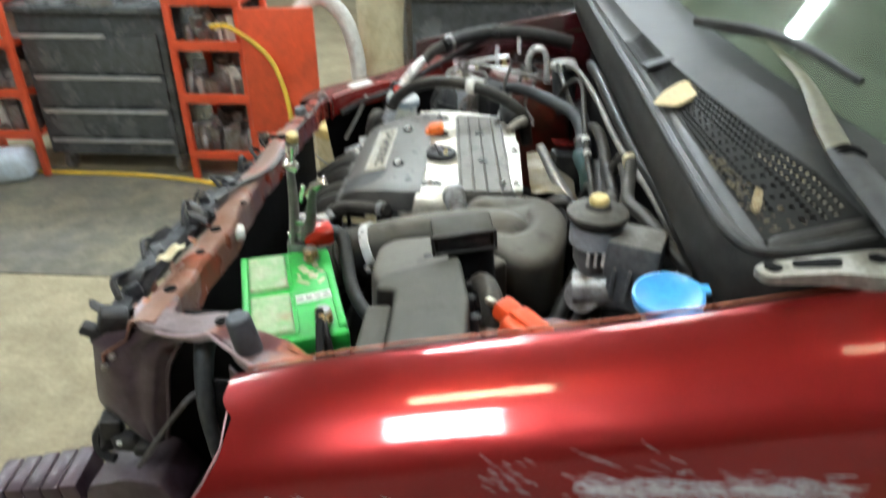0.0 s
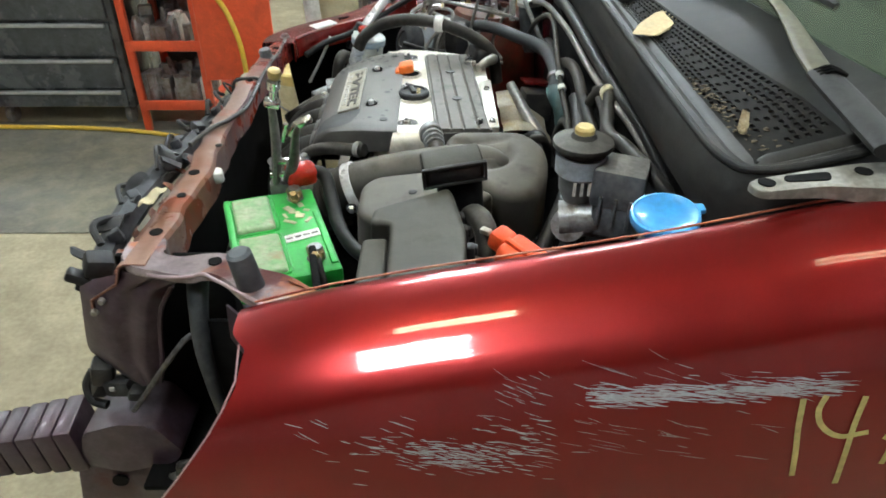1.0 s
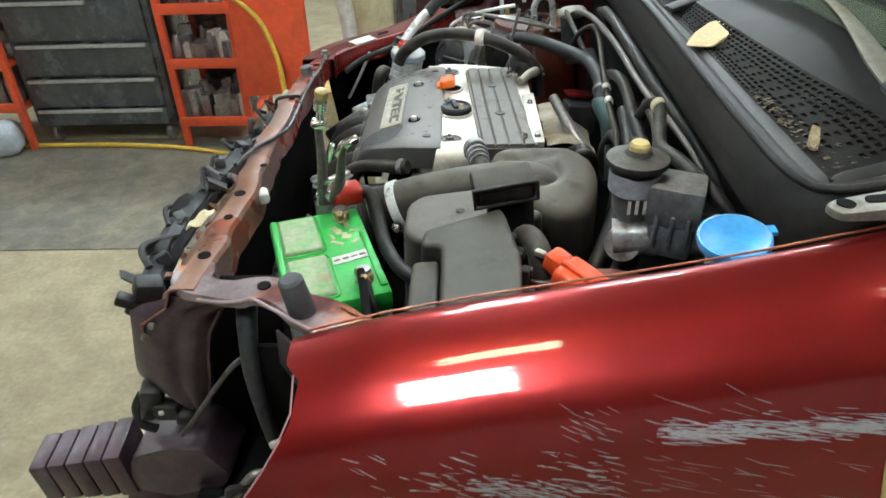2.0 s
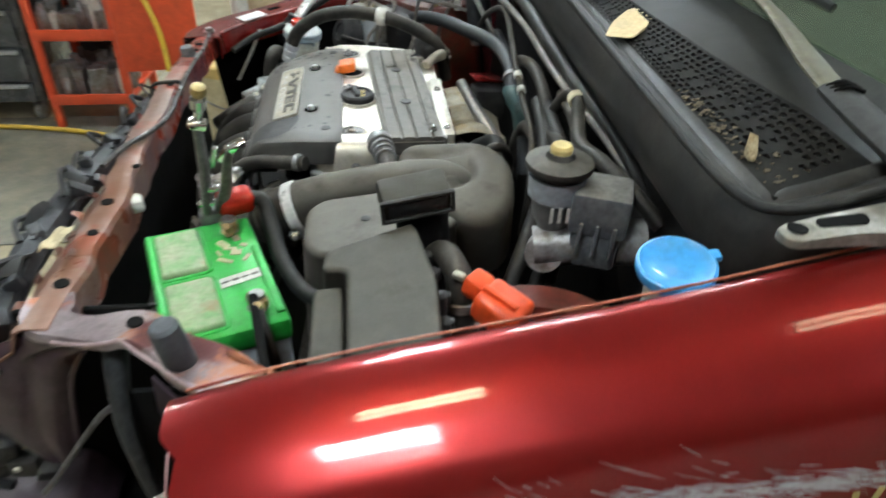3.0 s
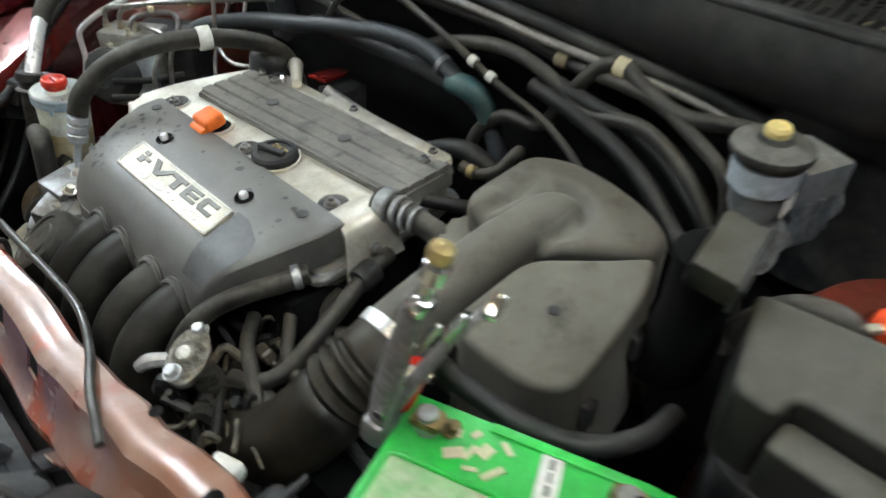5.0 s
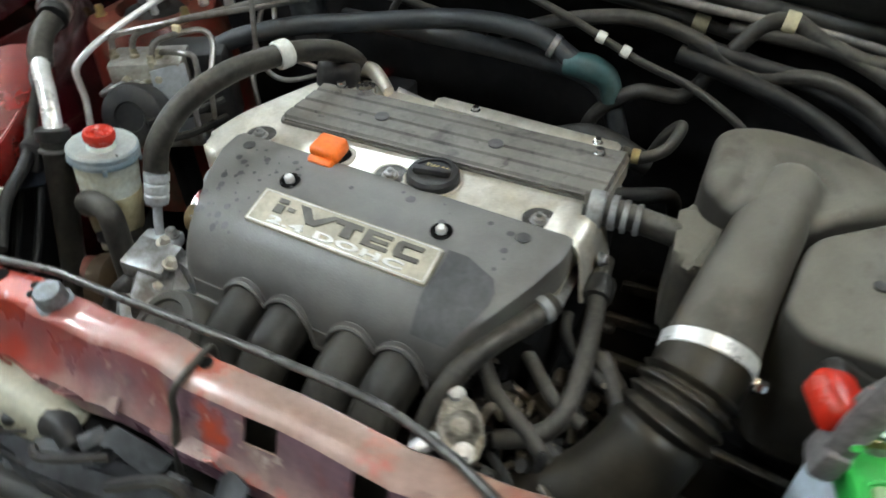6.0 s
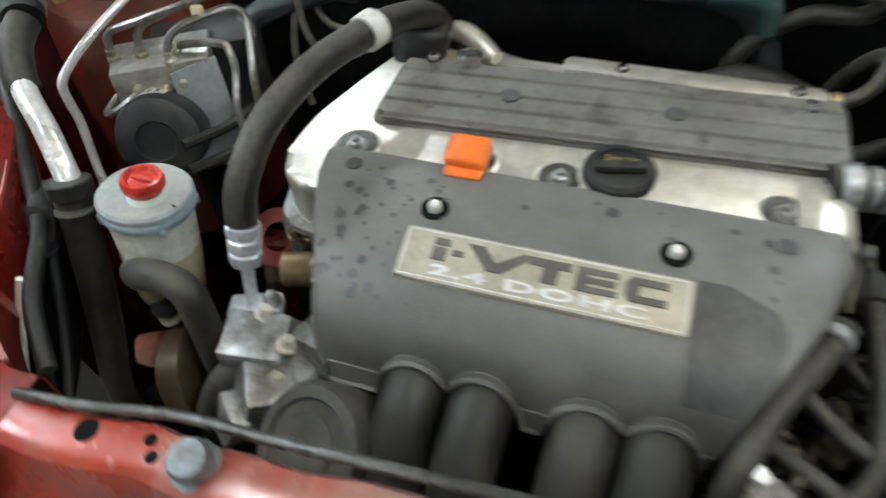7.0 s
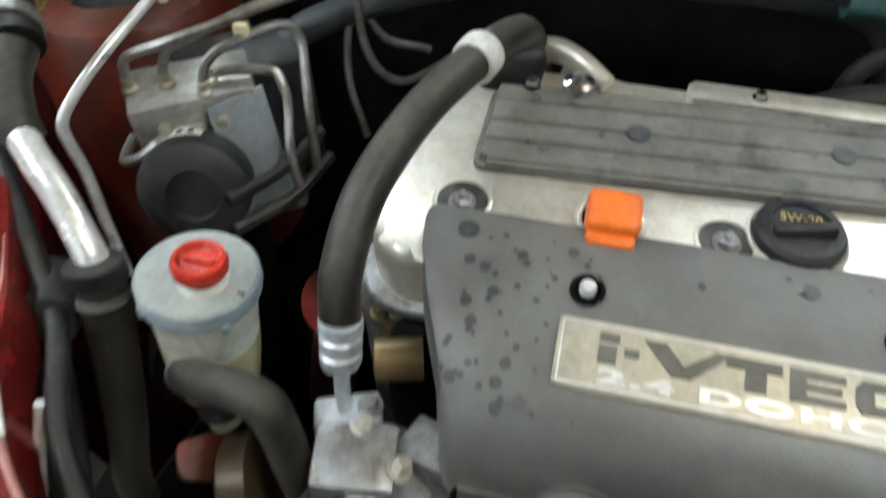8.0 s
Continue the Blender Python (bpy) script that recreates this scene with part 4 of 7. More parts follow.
for k in range(9):
    y = -0.62 + 0.11 * k
    c = Vector((-0.415 - rng2.uniform(0, 0.03), y, shroud_z(y) + 0.004))
    part("shroud_wire", tube([c, c + Vector((rng2.uniform(-0.03, 0.01), rng2.uniform(0.02, 0.05), rng2.uniform(0.004, 0.022))), c + Vector((rng2.uniform(-0.03, 0.0), rng2.uniform(0.06, 0.11), -0.012))], rng2.uniform(0.0025, 0.006), 7, 5), BLACK, shroud)
    part("shroud_clip", box(c + Vector((0.008, 0.03, -0.006)), (rng2.uniform(0.012, 0.022), rng2.uniform(0.014, 0.03), rng2.uniform(0.010, 0.020)), 0.003, rot(rng2.uniform(-25, 25), rng2.uniform(-25, 25), rng2.uniform(0, 60))), SHARD, shroud)
# Core coloured near-black for the shade before the engine bay.
part("radiator", box((-0.40, -0.1, 0.66), (0.05, 0.95, 0.42), 0.006), VOID, car, "radiator core, near-black as in shade")

# ---- cowl, windscreen, wipers ----
CABIN = surf("grey_green_cloth", (0.05, 0.055, 0.05), 0.85, 0, (0.075, 0.078, 0.07), 0.5, 10, 0.1)
WIPER = surf("sun_faded_plastic", (0.085, 0.078, 0.045), 0.45, 0, (0.12, 0.11, 0.065), 0.5, 14, 0.1)
WIPER.node_tree.nodes["Principled BSDF"].inputs["Specular IOR Level"].default_value = 0.2
GRILLE = surf("black_grille_plastic", (0.008, 0.0075, 0.0068), 0.6, 0, (0.016, 0.0145, 0.012), 0.45, 16, 0.15, spec=0.2)
COWL_GLOSS = surf("glossy_faded_plastic", (0.016, 0.016, 0.0145), 0.38, 0, (0.026, 0.025, 0.022), 0.5, 9, 0.03, rvar=0.06, spec=0.35)
DARK_COWL = surf("black_cowl_plastic", (0.026, 0.0265, 0.0265), 0.5, 0, (0.036, 0.035, 0.033), 0.5, 9, 0.15, spec=0.3)
DARK_COWL.node_tree.nodes["Principled BSDF"].inputs["Specular IOR Level"].default_value = 0.12
COWL_GLOSS.node_tree.nodes["Principled BSDF"].inputs["Specular IOR Level"].default_value = 0.18
COWL.node_tree.nodes["Principled BSDF"].inputs["Specular IOR Level"].default_value = 0.25
GRILLE.node_tree.nodes["Principled BSDF"].inputs["Specular IOR Level"].default_value = 0.07
YS = list(np.linspace(-0.86, 0.70, 30))
RIM = [Vector((x, y, 1.188 + 0.22 * max(0, x - 0.345))) for x, y, _ in spline([(0.352, 0.70, 0), (0.342, 0.3, 0), (0.338, -0.217, 0), (0.332, -0.562, 0), (0.330, -0.76, 0), (0.335, -0.825, 0), (0.352, -0.855, 0), (0.388, -0.866, 0), (0.45, -0.862, 0), (0.55, -0.85, 0)], 6)]


def along_rim(profile):
    """Rows that follow the cowl's rim, at offsets outward and down from it."""
    out = []
    for off, dz in profile:
        row = []
        for i, q in enumerate(RIM):
            t = (RIM[min(i + 1, len(RIM) - 1)] - RIM[max(i - 1, 0)]).normalized()
            row.append(q + Vector((t.y, -t.x, 0)).normalized() * off + Vector((0, 0, dz)))
        out.append(row)
    return out


cowl = part("cowl_front", sheet(along_rim([(-0.07, -0.13), (-0.02, -0.10), (0.006, -0.065), (0.008, -0.03), (0.003, -0.004), (0.0, 0.0)]), 0.003), DARK_COWL, car, "faded black plastic cowl front", 50)
part("cowl_seal", tube([q + Vector((0, 0, 0.002)) for q in RIM[::2]], 0.0042, 10, 2), DARK_COWL, cowl, "dusty rubber cowl seal")
part("cowl_shelf", sheet(along_rim([(-0.004, 0.001), (-0.012, 0.003), (-0.016, -0.002), (-0.024, -0.004), (-0.030, 0.001), (-0.038, 0.001)]), 0.003), COWL, cowl, "", 50)


def grille_rear(y):
    return float(np.interp(y, [-0.83, -0.713, -0.573, -0.407, -0.23, 0.1], [0.464, 0.464, 0.440, 0.420, 0.404, 0.396]))


def grille_z(u):
    return 1.189 + 0.018 * u - 0.005 * math.sin(math.pi * u)


def grille(y0, y1, name, label, holes):
    gu = list(np.linspace(0, 1, 20))
    gy = [y0]
    while gy[-1] < y1:
        gy += [gy[-1] + 0.008, gy[-1] + 0.0135]
    cells = {(i, j) for i in range(19) for j in range(len(gy) - 1) if i % 2 == 1 and j % 2 == 0 and holes(gu[i], gy[j], i, j)}
    g = part(name, sheet([[(0.366 + (grille_rear(y) - 0.366) * u, y, grille_z(u)) for y in gy] for u in gu], 0.0025, cells), GRILLE, cowl, label, 30)
    return gy[-1]


gy_end = grille(-0.834, -0.245, "cowl_grille", "black plastic cowl grille with rows of slots", lambda u, y, i, j: y > -0.806 + 0.28 * (u - 0.62) ** 2 and not (7 <= i <= 9 and j % 4 == 0))
part("cowl_lip", box((0.388, gy_end + 0.016, 1.200), (0.05, 0.030, 0.010), 0.003, rot(0, -14, 12)), BLACK, cowl, "black raised lip between the grilles")
gy_b = grille(gy_end + 0.032, -0.03, "cowl_vent", "small faded cowl vent with slots", lambda u, y, i, j: 0.15 < u < 0.85 and y < -0.06 and j % 6 != 0)
# Near-black sheet paints the shade seen through the grille slots.
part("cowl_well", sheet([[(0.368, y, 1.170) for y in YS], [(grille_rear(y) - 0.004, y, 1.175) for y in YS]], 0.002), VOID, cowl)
part("cowl_shelf", sheet([[(0.366 + (grille_rear(y) - 0.366) * u, y, grille_z(u)) for y in (gy_b, 0.1, 0.3, 0.5, 0.70)] for u in np.linspace(0, 1, 6)], 0.003), COWL, cowl)
part("cowl_rear", sheet([[(grille_rear(y), y, 1.207) for y in YS], [(grille_rear(y) + 0.025, y, 1.213) for y in YS], [(0.52, y, 1.226) for y in YS], [(0.57, y, 1.243) for y in YS], [(0.60, y, 1.262) for y in YS]], 0.003), COWL_GLOSS, cowl, "smooth faded cowl rear panel", 50)
glass_rows = []
for s in np.linspace(0, 1, 8):
    glass_rows.append([(0.545 + 0.69 * s + 0.05 * (1 - ((y + 0.08) / 0.75) ** 2) * -1, y, 1.240 + 0.512 * s) for y in np.linspace(-0.80 + 0.1 * s, 0.64 - 0.1 * s, 14)])
ws = part("windscreen", sheet(glass_rows, 0.005), SCREEN, car, "green-tinted windscreen", 60)
ws.visible_shadow = False
part("dashboard", sheet([[(0.62 + dx, y, z) for y in np.linspace(-0.78, 0.62, 8)] for dx, z in ((-0.06, 1.16), (0.05, 1.22), (0.3, 1.24), (0.42, 1.18), (0.45, 0.9))], 0.004), VOID, car, "dark dashboard behind the glass")
part("cabin", sheet([[(x, y, z) for y in np.linspace(-0.80, 0.64, 6)] for x, z in ((1.05, 0.7), (1.5, 0.75), (1.6, 1.2), (1.6, 1.66), (1.30, 1.755), (1.18, 1.755))], 0.01), CABIN, car, "grey cloth cabin behind the windscreen")
for y in (-0.805, 0.645):
    part("cabin_side", prism([(0.62, 0.7), (1.6, 0.7), (1.6, 1.66), (1.19, 1.745), (0.62, 1.30)], -0.004, 0.004, 0, rot(90, 0, 0), (0, y, 0)), CABIN, car)
for pts in (((0.452, -0.90, 1.232), (0.464, -0.79, 1.235), (0.470, -0.722, 1.238), (0.483, -0.655, 1.241), (0.518, -0.486, 1.25), (0.536, -0.30, 1.256)),):
    w = part("wiper", tube(pts[2:], [0.015, 0.015, 0.009, 0.006], 14, flat=0.4), WIPER, car, "sun-faded olive wiper arm")
    part("arm_head", tube(pts[:3], [0.018, 0.019, 0.018], 14, flat=0.5), DARK_COWL, w, "black cover of the arm's pivot")
    for k in range(3):
        part("arm_rib", tube([(0.458, -0.738 + 0.007 * k, 1.243), (0.470, -0.741 + 0.007 * k, 1.249), (0.484, -0.744 + 0.007 * k, 1.245)], 0.0022, 6, 4), VOID, w)
    part("wiper_blade", tube([(0.474, -0.10, 1.246), (0.528, -0.25, 1.258), (0.55, -0.40, 1.264), (0.555, -0.56, 1.266)], [0.006, 0.010, 0.010, 0.005], 8, flat=1.4), DARK_COWL, w)
hinge_out = rounded([(0.331, -0.892), (0.336, -0.914), (0.395, -0.912), (0.45, -0.927), (0.56, -0.927), (0.56, -0.885), (0.44, -0.876), (0.375, -0.884)], 0.012)
hinge_hi = lambda x, y: 1.199 + (x - 0.335) * 0.09
hinge = part("hinge_bracket", prism(hinge_out, 1.192, hinge_hi, 0.002), surf("dull_zinc_plate", (0.27, 0.26, 0.23), 0.5, 0.35, (0.18, 0.17, 0.14), 0.5, 25, 0.15), car, "bare grey steel bonnet hinge plate")
for x, y, sx in ((0.348, -0.898, 0.008), (0.437, -0.892, 0.008), (0.52, -0.905, 0.009)):
    part("hinge_hole", lathe((x, y, hinge_hi(x, y)), [(sx, 0), (sx, 0.001), (0, 0.001)], 14), VOID, hinge)
part("hinge_slot", prism(rounded([(0.364, -0.900), (0.404, -0.903), (0.408, -0.888), (0.366, -0.889)], 0.006), 1.199, lambda x, y: hinge_hi(x, y) + 0.001, 0), VOID, hinge)
PAP = rounded([(0.338, -0.430), (0.372, -0.440), (0.404, -0.404), (0.422, -0.372), (0.416, -0.335), (0.398, -0.338), (0.366, -0.374), (0.352, -0.400)], 0.006, 2)
single("paper_scrap", prism(PAP, 1.1945, lambda x, y: 1.1955 + 0.11 * max(0, x - 0.36) + 0.06 * max(0, y + 0.38), 0.0006), PAPER, "torn cream paper scrap lying on the cowl grille", "paper")
single("dry_leaf", prism(rounded([(0.372, -0.770), (0.377, -0.774), (0.383, -0.766), (0.386, -0.752), (0.380, -0.748), (0.375, -0.756)], 0.003, 2), 1.1905, lambda x, y: 1.193 + 0.3 * (x - 0.372) + 0.55 * (y + 0.77) + 0.004 * math.sin(300 * (x + y)), 0.0006), surf("dry_leaf_brown", (0.22, 0.16, 0.08), 0.8, 0, (0.34, 0.28, 0.18), 0.5, 90, 0.4), "crumpled dry brown leaf on the cowl grille", "leaf")

LITTER = surf("dry_leaf_crumbs", (0.13, 0.10, 0.055), 0.85, 0, (0.06, 0.045, 0.025), 0.5, 140, 0.4)
bm = bmesh.new()
rng5 = random.Random(23)
for _ in range(95):
    y = rng5.uniform(-0.825, -0.60)
    u = abs(rng5.gauss(0.02, 0.14)) + (0.25 * max(0, (-0.77 - y) / 0.055) if rng5.random() < 0.7 else 0)
    if u > 0.6 or (y > -0.70 and u > 0.22):
        continue
    x, r = 0.366 + (grille_rear(y) - 0.366) * u, rng5.uniform(0.0012, 0.0042)
    a0, tilt = rng5.uniform(0, 6.28), rng5.uniform(-0.5, 0.5)
    ring = [(x + r * q * math.cos(a0 + a), y + r * q * 0.6 * math.sin(a0 + a), grille_z(u) + 0.0022 + r * tilt * math.cos(a0 + a) * 0.6) for a, q in ((0, 1.3), (1.2, 0.7), (2.3, 1.0), (3.3, 0.8), (4.4, 1.1), (5.3, 0.6))]
    lo, hi = [bm.verts.new(p) for p in ring], [bm.verts.new((p[0], p[1], p[2] + 0.0006)) for p in ring]
    bm.faces.new(hi)
    for q in range(6):
        bm.faces.new((lo[q], lo[(q + 1) % 6], hi[(q + 1) % 6], hi[q]))
litter = single("leaf_litter", bm, LITTER, "crumbs of dry yellow-brown leaves on the cowl grille", "leaf litter")
tagged(litter, kind="stuff")


def wheel(x, y):
    side = -1 if y < 0 else 1
    hub = Vector((x, y, 0.32))
    tyre = part("wheel", lathe(hub, [(0.20, -0.10), (0.27, -0.105), (0.305, -0.095), (0.32, -0.07), (0.32, 0.07), (0.305, 0.095), (0.27, 0.105), (0.20, 0.10)], 40, rot(90, 0, 0)), RUBBER_DARK, car, "black front tyre on a steel rim")
    part("rim", lathe(hub + Vector((0, side * 0.06, 0)), [(0.205, -0.02), (0.205, 0.02), (0.17, 0.01), (0.06, 0.02), (0.05, 0.035), (0.0, 0.035)], 36, rot(-90 * side, 0, 0)), STEEL, tyre, "grey steel rim")


for y in (-0.86, 0.70):
    wheel(0.20, y)

# ---- engine ----
GRIME = surf("grimy_shaded_casting", (0.085, 0.082, 0.078), 0.45, 0.4, (0.030, 0.027, 0.023), 0.5, 40, 0.4)
PLIER = surf("worn_grey_steel", (0.20, 0.185, 0.185), 0.42, 0.3, (0.12, 0.11, 0.11), 0.5, 40, 0.15)
UNION = surf("dull_zinc", (0.42, 0.40, 0.32), 0.4, 0.6, (0.3, 0.26, 0.18), 0.5, 40, 0.1)
# Sides almost black, lid top pale: overhead light in the colour, besides dust.
FUSE = surf("dusty_toplit_box_plastic", (0.0075, 0.0075, 0.007), 0.58, 0, (0.016, 0.015, 0.013), 0.5, 9, 0.15, 0, 300, 0.06, dust_light=0.50, mottle=0.10, dust_light_col=(0.140, 0.134, 0.112), spec=0.22)
patches(FUSE, (0.040, 0.036, 0.024), 10, 0.52, 0.68, 1.9)
WHITE_METAL = surf("bright_zinc", (0.80, 0.80, 0.79), 0.3, 0.45)
engine = thing("engine", (0.0, 0.0, 0.42), "four-cylinder engine with a grey plastic cover and aluminium valve cover", "engine")
# Block takes the near-black shade colour, not a metal tone.
part("block", box((0.03, 0.0, 0.66), (0.30, 0.48, 0.44), 0.02), VOID, engine, "engine block, near-black as in shade")
part("cylinder_head", box((0.04, 0.01, 0.885), (0.22, 0.47, 0.07), 0.012), ALU_GREY, engine, "grimy cast cylinder head")
vc = part("valve_cover", prism(rounded([(-0.075, 0.235), (-0.05, 0.262), (0.02, 0.258), (0.10, 0.232), (0.155, 0.21), (0.168, 0.19), (0.168, -0.232), (0.04, -0.236), (-0.07, -0.236)], 0.025), 0.865, 0.949, 0.010, seg=3), ALU, engine, "dull aluminium valve cover")
part("gasket_flange", prism(rounded([(-0.085, 0.245), (-0.055, 0.272), (0.025, 0.268), (0.165, 0.22), (0.18, 0.19), (0.18, -0.242), (-0.08, -0.246)], 0.02), 0.888, 0.896, 0.003), ALU_GREY, vc, "grimy flange")

endf = part("end_face", sheet([[(-0.030 - w, y, z), (-0.010, y, z + 0.001), (0.020, y, z + 0.001), (0.040 + w * 0.6, y, z)] for y, z, w in ((-0.200, 0.9500, 0.0), (-0.212, 0.9525, 0.0), (-0.238, 0.952, 0.0), (-0.247, 0.946, 0.002), (-0.254, 0.928, 0.006), (-0.258, 0.905, 0.010), (-0.262, 0.888, 0.014))], 0.004), ALU, vc, "bright end face of the valve cover", 50)
part("end_bolt", bolt((0.0, -0.263, 0.918), 0.006, 0.008, rot(70, 0, 0)), STEEL, endf)

# rear coil cover with ribs
x = 0.040
rib_rows = []
nx = 34
for k in range(nx + 1):
    u = k / nx
    x = 0.038 + 0.105 * u
    ph = (u * 4.0) % 1.0
    z = 0.956 + (0.0015 if ph < 0.07 or u > 0.97 or u < 0.03 else 0.0045)
    yl = 0.196 - (0.006 if u < 0.06 else 0.0)
    rib_rows.append([(x - 0.06 * y, y, z - (0.012 if y in (yl, -0.243) else 0)) for y in (yl, yl - 0.004, 0.12, 0.0, -0.12, -0.239, -0.243)])
coil = part("coil_cover", sheet(rib_rows, 0.002), RIBS, engine, "dusty ribbed black plastic coil cover", 20)
part("coil_cover_skirt", prism(rounded([(0.0255, 0.198), (0.132, 0.198), (0.158, -0.245), (0.052, -0.245)], 0.012), 0.93, 0.9535, 0.002), RIBS, coil)
for x, y in ((0.085, 0.07), (0.095, -0.09)):
    part("screw_well", lathe((x, y, 0.9605), [(0.010, 0), (0.010, 0.002), (0.006, 0.0022), (0.0, 0.001)], 14), STAIN, coil)
for x, y in ((0.130, 0.165), (0.135, -0.21)):
    part("cover_bolt", bolt((x, y, 0.958), 0.006, 0.010), CHROME, coil)
part("rear_rail", prism(rounded([(0.148, 0.03), (0.172, 0.03), (0.172, -0.228), (0.148, -0.228)], 0.006), 0.94, 0.958, 0.003), ALU, vc, "aluminium rear edge")
for y in (-0.03, -0.20):
    part("edge_bolt", bolt((0.160, y, 0.957), 0.005, 0.007), CHROME, vc)
part("hook", lathe((0.132, 0.125, 0.958), [(0.014, 0), (0.014, 0.012), (0.008, 0.014), (0.008, 0.004), (0.0, 0.004)], 14), CHROME, vc)

# front plastic cover: a shell that rolls down to the intake runners
prof = [(-0.022, 0.9555), (-0.030, 0.9575), (-0.060, 0.9580), (-0.10, 0.9535), (-0.15, 0.9405), (-0.168, 0.932), (-0.182, 0.920), (-0.192, 0.906), (-0.199, 0.890), (-0.201, 0.872)]
left = [0.218, 0.219, 0.215, 0.203, 0.182, 0.177, 0.173, 0.170, 0.166, 0.160]
right = [-0.236, -0.238, -0.238, -0.225, -0.200, -0.188, -0.180, -0.172, -0.166, -0.160]
rows = []
for (x, z), a, b in zip(prof, left, right):
    row = [(x + 0.004, a + 0.004, z - 0.045), (x, a + 0.003, z - 0.012), (x, a, z - 0.003), (x, a - 0.006, z)]
    row += [(x, a - 0.006 + (b - a + 0.012) * k / 14, z) for k in range(1, 14)]
    row += [(x, b + 0.006, z), (x, b, z - 0.003), (x, b - 0.002, z - 0.012), (x + 0.003, b - 0.001, z - 0.045)]
    rows.append(row)
ec = part("engine_cover", sheet(rows, 0.003), COVER, engine, "dusty grey-black plastic engine cover with damp stains", 40)


def cover_z(x):
    return float(np.interp(-x, [-p[0] for p in prof], [p[1] for p in prof]))


def cover_tilt(x):
    return math.degrees(math.atan2(cover_z(x + 0.01) - cover_z(x - 0.01), 0.02))


bm = bmesh.new()
rng3 = random.Random(11)
for _ in range(85):
    x, y = rng3.uniform(-0.17, -0.035), rng3.choice((rng3.gauss(0.15, 0.03), rng3.uniform(-0.2, 0.2)))
    r = rng3.choice((0.0012, 0.0018, 0.0025, 0.0025, 0.0042))
    if -0.13 < y < 0.115 and -0.16 < x < -0.095:
        continue
    if y > 0.185 or y < -0.19:
        continue
    bm.faces.new([bm.verts.new((x + r * math.cos(a) * rng3.uniform(0.9, 1.1), y + r * math.sin(a), cover_z(x + r * math.cos(a)) + 0.0025)) for a in (2 * math.pi * k / 14 for k in range(14))])
for x, y, r in ((-0.050, -0.052, 0.0060), (-0.046, -0.150, 0.0036), (-0.078, -0.180, 0.0040), (-0.052, -0.176, 0.0045), (-0.062, 0.020, 0.0030)):
    bm.faces.new([bm.verts.new((x + r * math.cos(a) * rng3.uniform(0.85, 1.15), y + r * math.sin(a) * rng3.uniform(0.9, 1.1), cover_z(x + r * math.cos(a)) + 0.0025)) for a in (2 * math.pi * k / 14 for k in range(14))])
part("damp_speckle", bm, STAIN, ec, "dark damp spots", kind="stuff")
patch = []
for u in np.linspace(0, 1, 8):
    x = -0.100 - 0.10 * u
    y0, y1 = -0.127 - 0.002 * math.sin(9 * u), float(np.interp(u, [0, 0.06, 0.12, 0.22, 0.45, 0.65, 0.85, 1], [-0.150, -0.170, -0.183, -0.194, -0.194, -0.186, -0.172, -0.160]))
    patch.append([(x, y0 + (y1 - y0) * k / 6, cover_z(x) + 0.0018) for k in range(7)])
part("damp_patch", sheet(patch), STAIN, ec, "large dark damp patch")
for x, y in ((-0.080, 0.095), (-0.079, -0.107)):
    m = rot(0, -cover_tilt(x), 0)
    w = part("bolt_well", lathe((x, y, cover_z(x) + 0.001), [(0.0125, 0), (0.0125, 0.0012), (0.0105, 0.0015), (0.010, 0.0), (0.0, 0.0)], 18, m), VOID, ec)
    part("cover_nut", lathe((x, y, cover_z(x) + 0.001), [(0.0060, 0), (0.0060, 0.005), (0.0045, 0.0075), (0.0, 0.008)], 12, m), WHITE_METAL, w, "bright acorn nut")
for x, y in ((-0.05, -0.19), (-0.045, 0.185)):
    part("pocket", lathe((x, y, cover_z(x) + 0.0005), [(0.008, 0), (0.008, 0.001), (0.0, 0.001)], 14), STAIN, ec)

# badge with raised letters


def on_badge(u, v, h=0.0):
    """u: 0 to 1 across towards -y, v: 0 to 1 from the front edge to the rear edge."""
    x = -0.1485 + 0.0445 * v
    return Vector((x, 0.110 - 0.234 * u, 0.0)) + Vector((0, 0, 0.9435 + (x + 0.1485) * 0.29 + h))


def badge_shape(poly, h0, h1):
    out = bmesh.new()
    lo, hi = [out.verts.new(on_badge(u, v, h0)) for u, v in poly], [out.verts.new(on_badge(u, v, h1)) for u, v in poly]
    for i in range(len(poly)):
        j = (i + 1) % len(poly)
        out.faces.new((lo[i], lo[j], hi[j], hi[i]))
    out.faces.new(hi)
    return out


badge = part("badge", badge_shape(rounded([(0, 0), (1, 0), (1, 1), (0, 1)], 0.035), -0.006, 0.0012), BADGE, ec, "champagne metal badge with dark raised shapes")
part("rim", tube([on_badge(u, v, 0.0014) for u, v in rounded([(0.012, 0.05), (0.988, 0.05), (0.988, 0.95), (0.012, 0.95), (0.012, 0.05)], 0.02, 2)], 0.0008, 6, 1), BADGE_SHINE, badge)
